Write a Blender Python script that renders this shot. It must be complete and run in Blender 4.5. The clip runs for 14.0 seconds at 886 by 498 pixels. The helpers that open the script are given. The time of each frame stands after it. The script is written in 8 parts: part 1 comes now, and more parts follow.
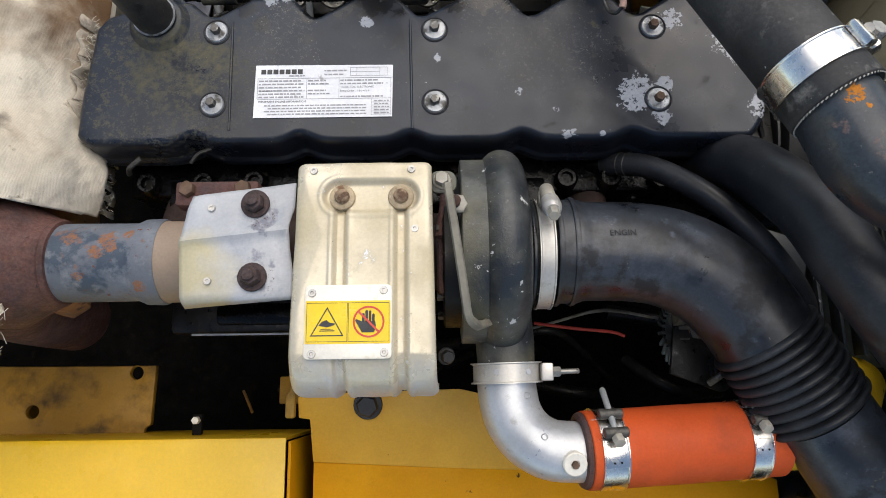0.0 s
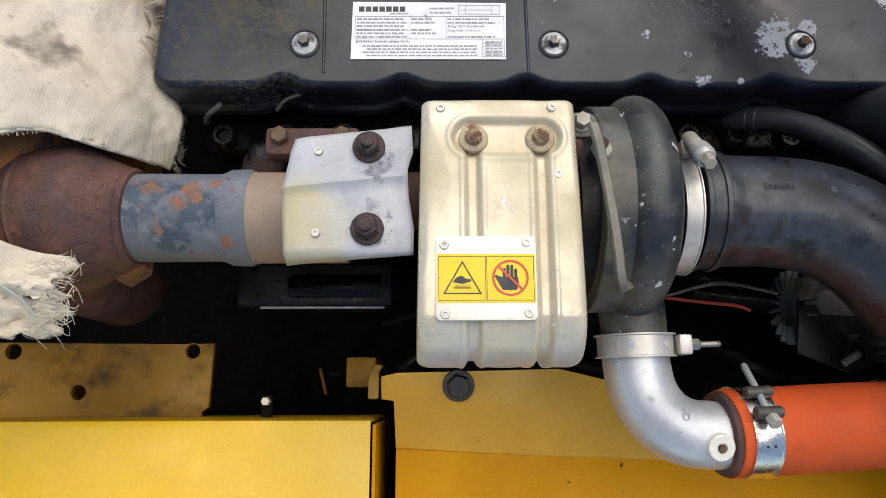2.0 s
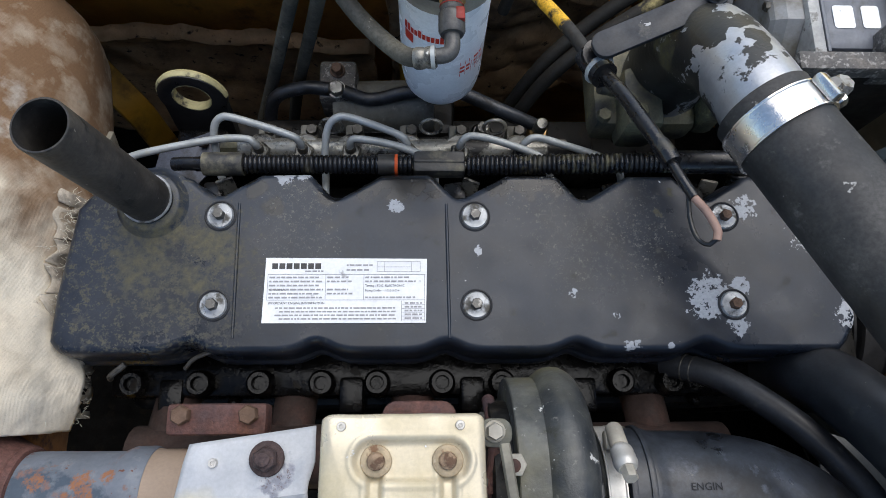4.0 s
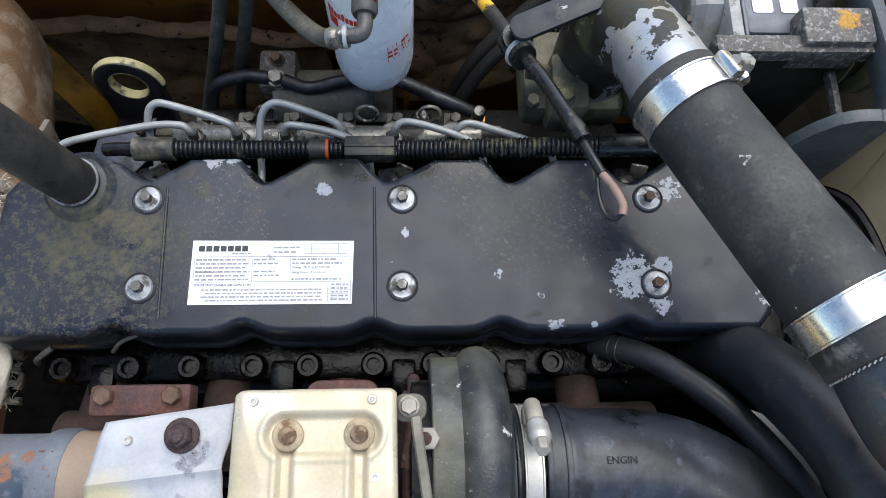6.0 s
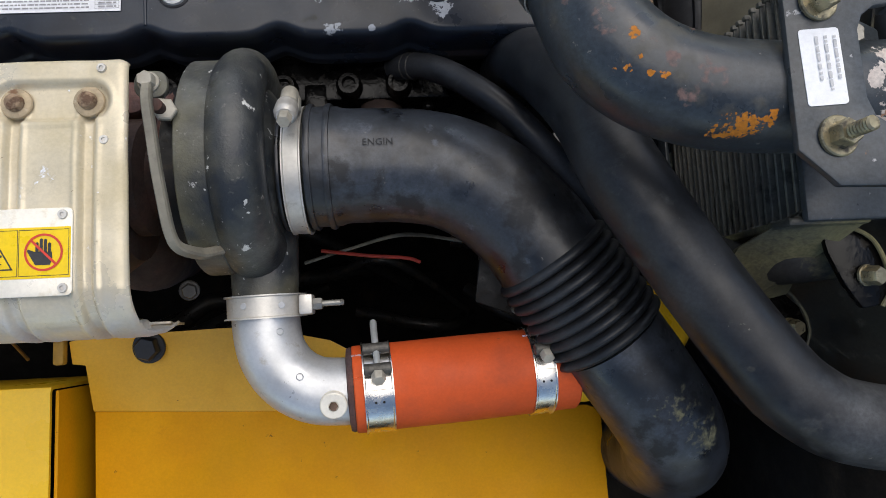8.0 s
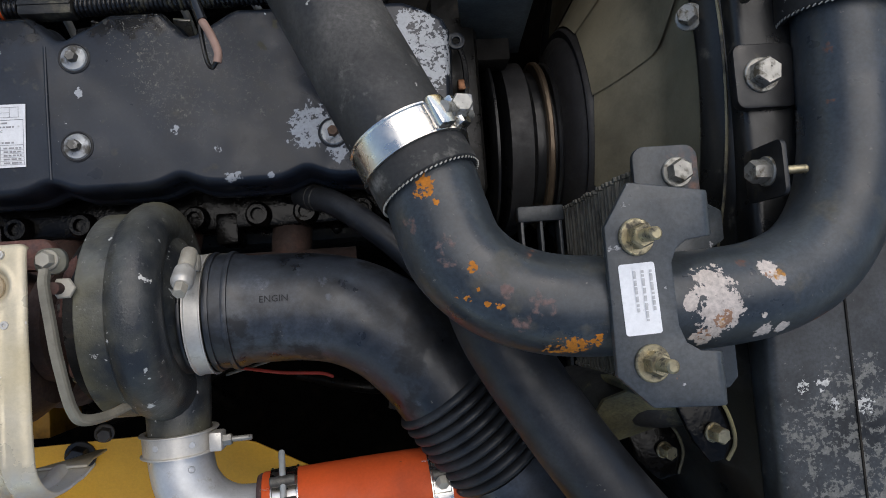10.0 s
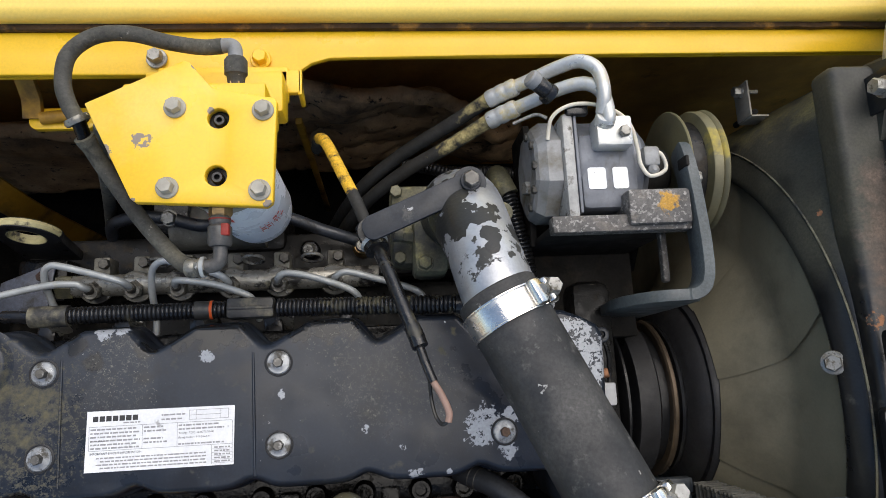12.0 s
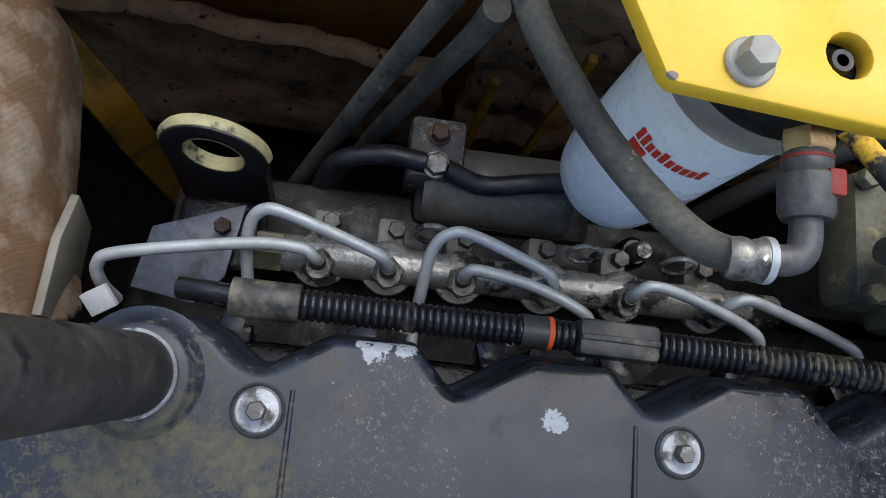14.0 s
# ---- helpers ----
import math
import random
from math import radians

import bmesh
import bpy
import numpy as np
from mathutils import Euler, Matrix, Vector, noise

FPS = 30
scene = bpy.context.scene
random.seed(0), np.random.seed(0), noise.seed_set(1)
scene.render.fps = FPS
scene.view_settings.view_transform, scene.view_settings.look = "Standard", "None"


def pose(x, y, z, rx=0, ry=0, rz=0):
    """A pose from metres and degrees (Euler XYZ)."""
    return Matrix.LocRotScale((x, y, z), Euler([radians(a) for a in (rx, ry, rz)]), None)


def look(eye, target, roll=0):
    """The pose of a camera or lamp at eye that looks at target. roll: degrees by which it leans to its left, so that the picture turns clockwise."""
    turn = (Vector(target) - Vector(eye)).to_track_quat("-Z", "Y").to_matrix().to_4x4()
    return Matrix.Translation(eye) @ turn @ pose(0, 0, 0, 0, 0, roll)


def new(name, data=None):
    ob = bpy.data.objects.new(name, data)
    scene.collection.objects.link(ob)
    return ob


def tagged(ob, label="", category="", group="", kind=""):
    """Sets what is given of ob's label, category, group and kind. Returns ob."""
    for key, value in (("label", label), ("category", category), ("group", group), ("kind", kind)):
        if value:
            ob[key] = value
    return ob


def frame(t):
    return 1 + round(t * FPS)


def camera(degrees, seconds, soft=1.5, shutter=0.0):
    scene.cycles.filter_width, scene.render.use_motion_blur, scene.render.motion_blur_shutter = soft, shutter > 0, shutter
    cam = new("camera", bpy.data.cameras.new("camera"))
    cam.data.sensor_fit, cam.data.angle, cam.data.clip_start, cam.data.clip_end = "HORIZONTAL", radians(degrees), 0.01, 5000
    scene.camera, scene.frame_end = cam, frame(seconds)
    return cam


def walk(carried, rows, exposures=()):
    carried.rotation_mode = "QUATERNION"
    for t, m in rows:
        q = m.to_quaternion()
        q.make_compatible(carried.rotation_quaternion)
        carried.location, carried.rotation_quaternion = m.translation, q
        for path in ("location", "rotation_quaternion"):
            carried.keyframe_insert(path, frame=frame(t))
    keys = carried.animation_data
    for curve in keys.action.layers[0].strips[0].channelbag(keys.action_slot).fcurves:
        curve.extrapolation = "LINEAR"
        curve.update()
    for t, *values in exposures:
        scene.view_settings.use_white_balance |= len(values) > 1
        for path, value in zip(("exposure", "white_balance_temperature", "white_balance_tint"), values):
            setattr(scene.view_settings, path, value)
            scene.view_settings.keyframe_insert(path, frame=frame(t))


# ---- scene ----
cam = camera(66.5, 14.0, soft=0.65)
PATH = [
    (0, (0.007, -0.006, 1.624), (0.005, 0.409, -0.333), -1.0),
    (0.5, (0.006, -0.007, 1.614), (0.017, 0.418, -0.34), 0.3),
    (1, (0.013, -0.009, 1.581), (0.034, 0.416, -0.373), 1.4),
    (1.5, (0.008, -0.021, 1.565), (0.032, 0.4, -0.39), 2.2),
    (2, (-0.113, -0.032, 1.54), (-0.095, 0.394, -0.414), 2.3),
    (2.5, (-0.182, -0.003, 1.544), (-0.183, 0.431, -0.409), 0.4),
    (3, (-0.079, 0.064, 1.508), (-0.069, 0.514, -0.441), 1.6),
    (3.5, (-0.058, 0.157, 1.537), (-0.027, 0.65, -0.402), 3.9),
    (3.7, (-0.055, 0.192, 1.552), (-0.011, 0.694, -0.383), 5.1),
    (5.8, (-0.001, 0.185, 1.571), (0.09, 0.705, -0.358), 9.2),
    (6, (0.009, 0.168, 1.562), (0.101, 0.691, -0.366), 9.3),
    (6.5, (0.049, 0.117, 1.548), (0.144, 0.625, -0.384), 9.7),
    (7, (0.097, 0.031, 1.529), (0.182, 0.449, -0.425), 10.2),
    (7.2, (0.131, -0.014, 1.521), (0.209, 0.349, -0.444), 10.7),
    (9.3, (0.244, 0.027, 1.574), (0.386, 0.179, -0.415), 38.8),
    (9.5, (0.26, 0.05, 1.571), (0.399, 0.191, -0.419), 40.4),
    (10, (0.29, 0.135, 1.596), (0.436, 0.271, -0.394), 42.9),
    (10.5, (0.287, 0.229, 1.631), (0.45, 0.423, -0.353), 36.2),
    (11, (0.26, 0.302, 1.658), (0.438, 0.556, -0.318), 31.2),
    (11.5, (0.192, 0.338, 1.676), (0.367, 0.656, -0.291), 25.4),
    (12, (0.113, 0.365, 1.693), (0.297, 0.727, -0.265), 24.5),
    (12.5, (0.039, 0.371, 1.688), (0.228, 0.757, -0.265), 25.9),
    (13, (-0.011, 0.363, 1.646), (0.176, 0.746, -0.308), 30.0),
    (13.5, (-0.107, 0.384, 1.437), (0.089, 0.783, -0.513), 32.2),
    (14, (-0.19, 0.405, 1.33), (0.016, 0.819, -0.615), 33.2),
]
EXPOSURES = [(0, 0.23, 6950, 10), (2.5, 0.26, 6980, 10), (3.5, 0.26, 6480, 9), (6.0, 0.62, 6410, 9), (6.5, 0.64, 6410, 9), (7.2, 0.42, 6610, 10), (9.5, -0.14, 6900, 10), (10.0, -0.1, 6650, 10), (10.5, 1.0, 6710, 10), (11.0, 0.6, 6810, 10), (11.5, 0.12, 6860, 10), (12.0, 0.33, 6880, 10), (12.5, -0.06, 6920, 10), (13.0, 0.05, 6810, 10), (13.5, 0.42, 6400, 10), (14.0, 0.44, 6220, 9)]
walk(cam, [(t, look(eye, target, roll)) for t, eye, target, roll in PATH], EXPOSURES)

# ---- world and light ----
world = bpy.data.worlds.new("sky")
scene.world = world
world.use_nodes = True
wn = world.node_tree.nodes
sky = wn.new("ShaderNodeTexSky")
sky.sky_type = "NISHITA"
sky.sun_disc = False
sky.sun_elevation = radians(48)
sky.sun_rotation = radians(25)
sky.air_density, sky.dust_density = 1.0, 1.0
wn["Background"].inputs[1].default_value = 0.15
world.node_tree.links.new(sky.outputs[0], wn["Background"].inputs[0])
sun = new("sun", bpy.data.lights.new("sun", "SUN"))
sun.data.energy, sun.data.angle, sun.data.color = 2.3, radians(68), (1.0, 0.95, 0.88)
sun.matrix_world = look((0.32, 0.92, 3.0), (0, 0.2, 0.9))

# ---- materials ----


def nodes_of(m):
    m.use_nodes = True
    return m.node_tree.nodes, m.node_tree.links, m.node_tree.nodes["Principled BSDF"]


def rgba(c):
    return (*c, 1.0)


def mat(name, base, rough=0.5, metal=0.0, var=0.3, scale=25.0, bump=0.15, fine=260.0, layers=(), rvar=0.15, random_tint=0.0, coat=0.0, spec=0.5, grit=None):
    """A surface: base colour with two scales of variation, fine relief, and layers of stain, rust or bare metal.
    A layer: colour, scale, low, high, roughness, metal, spots; spots are (x, y, z, radius) that bound it."""
    m = bpy.data.materials.new(name)
    n, l, p = nodes_of(m)
    pos = n.new("ShaderNodeNewGeometry").outputs["Position"]

    def noise_at(s, detail=4.0, r=0.55, warp=0.0):
        t = n.new("ShaderNodeTexNoise")
        t.inputs["Scale"].default_value, t.inputs["Detail"].default_value, t.inputs["Roughness"].default_value = s, detail, r
        t.inputs["Distortion"].default_value = warp
        l.new(pos, t.inputs["Vector"])
        return t.outputs["Fac"]

    def ramp(v, lo, hi, a=0.0, b=1.0):
        t = n.new("ShaderNodeMapRange")
        t.clamp = True
        for i, k in enumerate((lo, hi, a, b)):
            t.inputs[1 + i].default_value = k
        l.new(v, t.inputs[0])
        return t.outputs[0]

    def calc(op, a, b):
        t = n.new("ShaderNodeMath")
        t.operation = op
        for i, k in enumerate((a, b)):
            if isinstance(k, (int, float)):
                t.inputs[i].default_value = k
            else:
                l.new(k, t.inputs[i])
        return t.outputs[0]

    def mixc(f, a, b):
        t = n.new("ShaderNodeMix")
        t.data_type = "RGBA"
        l.new(f, t.inputs[0])
        for i, k in ((6, a), (7, b)):
            if isinstance(k, tuple):
                t.inputs[i].default_value = rgba(k)
            else:
                l.new(k, t.inputs[i])
        return t.outputs[2]

    def mixf(f, a, b):
        t = n.new("ShaderNodeMix")
        l.new(f, t.inputs[0])
        for i, k in ((2, a), (3, b)):
            if isinstance(k, (int, float)):
                t.inputs[i].default_value = k
            else:
                l.new(k, t.inputs[i])
        return t.outputs[0]

    lo = tuple(c * (1 - var) for c in base)
    hi = tuple(min(1.0, c * (1 + var)) for c in base)
    col = mixc(ramp(noise_at(scale), 0.3, 0.7), lo, hi)
    grain = noise_at(scale * 7, 3.0)
    col = mixc(ramp(grain, 0.55, 0.75, 0.0, 0.5), col, tuple(c * (1 - var * 0.8) for c in base))
    if random_tint:
        info = n.new("ShaderNodeObjectInfo").outputs["Random"]
        col = mixc(ramp(info, 0, 1, 0, random_tint), col, tuple(c * 0.35 for c in base))
    rgh = ramp(noise_at(scale * 2.3), 0.3, 0.7, max(0.03, rough - rvar), min(1.0, rough + rvar))
    met = metal
    height = grain
    for la in layers:
        color, s, a, b, r, mt = la[:6]
        f = noise_at(s, 6.0, 0.62)
        if len(la) > 6 and la[6]:
            near = None
            for x, y, z, rad in la[6]:
                d = n.new("ShaderNodeVectorMath")
                d.operation = "DISTANCE"
                l.new(pos, d.inputs[0])
                d.inputs[1].default_value = (x, y, z)
                v = calc("SUBTRACT", 1.0, calc("DIVIDE", d.outputs["Value"], rad))
                near = v if near is None else calc("MAXIMUM", near, v)
            f = calc("ADD", calc("MULTIPLY", f, 0.6), calc("MULTIPLY", noise_at(s * 3.1, 3.0), 0.4))
            f = calc("ADD", calc("MULTIPLY", calc("SUBTRACT", f, 0.5), 3.4), calc("MINIMUM", calc("MULTIPLY", near, 1.3), 0.6))
        f = ramp(f, a, b)
        col = mixc(f, col, color)
        rgh = mixf(f, rgh, r)
        met = mixf(f, met, mt)
        height = calc("ADD", height, calc("MULTIPLY", f, 0.6))
    grit = (0.24 if max(base) < 0.12 else 0.05) if grit is None else grit
    soil = calc("MULTIPLY", ramp(noise_at(330, 7.0, 0.66), 0.36, 0.64, 1 - grit, 1 + grit), ramp(noise_at(17, 5.0, 0.6), 0.32, 0.68, 1 - grit * 0.55, 1 + grit * 0.45))
    tint = n.new("ShaderNodeVectorMath")
    tint.operation = "SCALE"
    l.new(col, tint.inputs[0])
    l.new(soil, tint.inputs["Scale"])
    l.new(tint.outputs[0], p.inputs["Base Color"])
    l.new(rgh, p.inputs["Roughness"])
    if isinstance(met, (int, float)):
        p.inputs["Metallic"].default_value = met
    else:
        l.new(met, p.inputs["Metallic"])
    p.inputs["Coat Weight"].default_value = coat
    p.inputs["Coat Roughness"].default_value = 0.2
    p.inputs["Specular IOR Level"].default_value = spec
    if bump:
        height = calc("ADD", height, calc("MULTIPLY", noise_at(fine, 2.0), 0.5))
        t = n.new("ShaderNodeBump")
        t.inputs["Strength"].default_value, t.inputs["Distance"].default_value = bump, 0.001
        l.new(height, t.inputs["Height"])
        l.new(t.outputs[0], p.inputs["Normal"])
    return m


RUST = (0.16, 0.055, 0.022)
DUST = (0.22, 0.18, 0.12)
M = {}
M["cover"] = mat("black_enamel", (0.012, 0.0165, 0.0255), 0.31, 0, 0.32, 12, 0.06, spec=0.45, grit=0.12, layers=[
    ((0.021, 0.0275, 0.040), 9, 0.42, 0.72, 0.46, 0), ((0.011, 0.0135, 0.019), 16, 0.52, 0.66, 0.32, 0),
    ((0.105, 0.096, 0.06), 42, 0.40, 0.90, 0.85, 0, [(-0.30, 0.358, 0.945, 0.06), (-0.255, 0.345, 0.945, 0.055), (-0.285, 0.315, 0.945, 0.035)]),
    ((0.085, 0.08, 0.06), 170, 0.62, 0.9, 0.85, 0, [(-0.29, 0.33, 0.945, 0.15)]),
    ((0.10, 0.10, 0.095), 210, 0.72, 0.98, 0.8, 0, [(-0.165, 0.39, 0.945, 0.06), (0.12, 0.375, 0.945, 0.11), (-0.17, 0.36, 0.945, 0.04)]),
    ((0.10, 0.09, 0.055), 30, 0.9, 1.1, 0.85, 0, [(0.10, 0.40, 0.945, 0.05), (0.20, 0.40, 0.945, 0.04), (0.02, 0.41, 0.945, 0.04)]),
    ((0.050, 0.054, 0.056), 200, 0.63, 0.74, 0.85, 0),
    ((0.008, 0.009, 0.011), 30, 0.0, 0.5, 0.22, 0, [(-0.105, 0.422, 0.943, 0.022), (-0.075, 0.425, 0.943, 0.026), (-0.045, 0.421, 0.943, 0.022), (0.02, 0.416, 0.943, 0.020), (0.05, 0.424, 0.943, 0.022), (0.08, 0.42, 0.943, 0.018), (-0.14, 0.405, 0.943, 0.014), (-0.21, 0.415, 0.943, 0.014), (-0.19, 0.395, 0.945, 0.012)]),
    ((0.016, 0.018, 0.022), 26, 0.60, 0.72, 0.3, 0),
    ((0.075, 0.072, 0.062), 60, 0.62, 0.74, 0.85, 0),
    ((0.36, 0.38, 0.41), 120, 0.42, 0.47, 0.55, 0.1, [(0.216, 0.308, 0.945, 0.026), (0.243, 0.281, 0.945, 0.014), (0.250, 0.318, 0.945, 0.012), (0.262, 0.395, 0.945, 0.016),
        (0.338, 0.372, 0.945, 0.042), (0.325, 0.40, 0.945, 0.03), (0.345, 0.29, 0.945, 0.016), (0.139, 0.262, 0.945, 0.008), (0.148, 0.264, 0.945, 0.006), (0.178, 0.262, 0.945, 0.005),
        (-0.075, 0.395, 0.945, 0.010), (-0.18, 0.428, 0.94, 0.016), (-0.165, 0.427, 0.94, 0.012), (0.09, 0.31, 0.945, 0.006), (0.13, 0.29, 0.945, 0.005), (0.003, 0.352, 0.945, 0.006)]),
    ((0.19, 0.185, 0.155), 260, 0.86, 1.0, 0.8, 0, [(-0.165, 0.395, 0.945, 0.05), (-0.19, 0.37, 0.945, 0.035), (-0.14, 0.36, 0.945, 0.03), (0.11, 0.38, 0.945, 0.10), (0.06, 0.40, 0.945, 0.05), (0.17, 0.35, 0.945, 0.05)]),
    ((0.36, 0.36, 0.34), 300, 0.715, 0.74, 0.7, 0),
    ((0.5, 0.51, 0.52), 150, 0.725, 0.745, 0.5, 0.1),
    ((0.6, 0.61, 0.62), 70, 0.735, 0.76, 0.5, 0.1)])
M["grease"] = mat("greasy_black_iron", (0.011, 0.0105, 0.010), 0.42, 0.0, 0.6, 40, 0.25, 160, rvar=0.22, spec=0.3, layers=[((0.045, 0.036, 0.026), 60, 0.56, 0.72, 0.85, 0), ((0.10, 0.09, 0.075), 150, 0.68, 0.74, 0.8, 0)])
M["oily"] = mat("oily_shaded_black", (0.0032, 0.003, 0.003), 0.22, 0.0, 0.5, 40, 0.4, 120, rvar=0.14, spec=0.2, layers=[((0.018, 0.0145, 0.010), 50, 0.60, 0.70, 0.8, 0)])
M["dark"] = mat("dirty_dark_steel", (0.014, 0.0125, 0.011), 0.75, 0.0, 0.5, 20, 0.3, spec=0.25, layers=[((0.05, 0.038, 0.026), 30, 0.55, 0.8, 0.9, 0), ((0.09, 0.08, 0.055), 12, 0.60, 0.80, 0.9, 0)])
M["black"] = mat("black_painted_steel", (0.011, 0.0115, 0.013), 0.40, 0, 0.35, 18, 0.15, layers=[(DUST, 22, 0.62, 0.85, 0.9, 0), ((0.4, 0.4, 0.4), 90, 0.74, 0.77, 0.5, 0.3)])
CHIPS = [(0.597, 0.044, 1.0875, 0.008), (0.614, 0.044, 1.0875, 0.010), (0.622, 0.029, 1.0875, 0.007), (0.647, 0.026, 1.0875, 0.013)]
# Near-black colour stands in for the deep shade under the engine.
M["pan"] = mat("shade_black_steel", (0.0065, 0.006, 0.0055), 0.8, 0, 0.5, 20, 0.3, 160, spec=0.12, layers=[((0.022, 0.017, 0.012), 30, 0.56, 0.75, 0.9, 0)])
M["grimy"] = mat("grimy_brown_black_steel", (0.026, 0.023, 0.020), 0.55, 0, 0.35, 16, 0.3, 200, layers=[((0.055, 0.047, 0.038), 26, 0.50, 0.68, 0.8, 0), ((0.008, 0.008, 0.008), 34, 0.57, 0.63, 0.5, 0), ((0.16, 0.145, 0.12), 170, 0.68, 0.73, 0.8, 0)])
M["dusty"] = mat("dusty_black_shroud", (0.012, 0.0125, 0.013), 0.36, 0, 0.4, 14, 0.15, spec=0.5, layers=[((0.030, 0.029, 0.024), 9, 0.48, 0.75, 0.7, 0), ((0.075, 0.070, 0.058), 46, 0.60, 0.74, 0.85, 0), ((0.16, 0.15, 0.13), 160, 0.70, 0.75, 0.85, 0), ((0.06, 0.058, 0.04), 9, -0.3, 0.9, 0.8, 0, [(0.57, 0.60, 0.98, 0.12), (0.57, 0.50, 1.04, 0.07)]), ((0.17, 0.145, 0.05), 18, 0.2, 1.2, 0.9, 0, [(0.595, 0.66, 0.93, 0.06), (0.605, 0.668, 0.99, 0.05), (0.59, 0.655, 0.87, 0.05)]), ((0.145, 0.105, 0.08), 26, 0.10, 0.95, 0.9, 0, [(0.606, 0.42, 1.087, 0.035), (0.606, 0.455, 1.087, 0.036), (0.607, 0.49, 1.087, 0.036), (0.608, 0.525, 1.087, 0.034)]), ((0.30, 0.14, 0.07), 90, 0.5, 0.7, 0.9, 0, [(0.578, 0.395, 1.087, 0.012), (0.571, 0.512, 1.04, 0.007)]),
    ((0.050, 0.055, 0.060), 12, 0.1, 0.9, 0.5, 0, [(0.62, 0.03, 1.087, 0.10), (0.66, -0.03, 1.087, 0.10), (0.70, 0.06, 1.087, 0.10)]), ((0.15, 0.15, 0.14), 120, 0.60, 0.74, 0.7, 0, [(0.64, 0.0, 1.087, 0.09), (0.67, -0.04, 1.087, 0.08)]),
    ((0.5, 0.5, 0.48), 160, 0.62, 0.70, 0.6, 0, CHIPS)])
# Blue-grey noise layers paint in the rubber's mottled sheen.
M["rubber"] = mat("black_rubber", (0.010, 0.0115, 0.0145), 0.38, 0, 0.3, 16, 0.10, spec=0.65, rvar=0.2, layers=[((0.022, 0.026, 0.034), 22, 0.46, 0.58, 0.46, 0), ((0.055, 0.064, 0.080), 13, 0.48, 0.68, 0.36, 0), ((0.07, 0.08, 0.10), 60, 0.62, 0.72, 0.5, 0), ((0.004, 0.0045, 0.006), 26, 0.54, 0.64, 0.6, 0), ((0.16, 0.15, 0.13), 120, 0.69, 0.75, 0.9, 0), ((0.17, 0.16, 0.09), 70, 0.45, 0.9, 0.85, 0, [(0.43, -0.09, 0.94, 0.03), (0.452, -0.115, 0.93, 0.03)])])
M["rubber2"] = mat("dusty_black_rubber", (0.022, 0.022, 0.0225), 0.6, 0, 0.3, 14, 0.12, layers=[((0.095, 0.09, 0.083), 11, 0.50, 0.80, 0.9, 0), ((0.14, 0.135, 0.125), 45, 0.60, 0.72, 0.9, 0), ((0.35, 0.34, 0.32), 120, 0.69, 0.73, 0.9, 0), ((0.4, 0.39, 0.37), 40, 0.70, 0.72, 0.9, 0)])
M["hose"] = mat("grey_rubber_hose", (0.050, 0.048, 0.040), 0.72, 0, 0.3, 30, 0.25, 300, layers=[((0.115, 0.108, 0.082), 22, 0.46, 0.72, 0.95, 0), ((0.02, 0.02, 0.018), 50, 0.56, 0.68, 0.8, 0), ((0.30, 0.28, 0.24), 90, 0.66, 0.71, 0.95, 0)])
M["conduit"] = mat("black_corrugated_plastic", (0.010, 0.010, 0.011), 0.28, 0, 0.3, 30, 0.05, layers=[((0.10, 0.092, 0.06), 26, 0.58, 0.75, 0.9, 0), ((0.15, 0.135, 0.075), 60, 0.5, 1.2, 0.8, 0, [(0.12, 0.445, 0.92, 0.06), (0.06, 0.447, 0.92, 0.03), (0.2, 0.445, 0.92, 0.05)])])
M["sleeve"] = mat("grey_plastic_sleeve", (0.030, 0.029, 0.027), 0.45, 0, 0.3, 40, 0.15, layers=[((0.17, 0.155, 0.105), 34, 0.50, 0.66, 0.8, 0)])
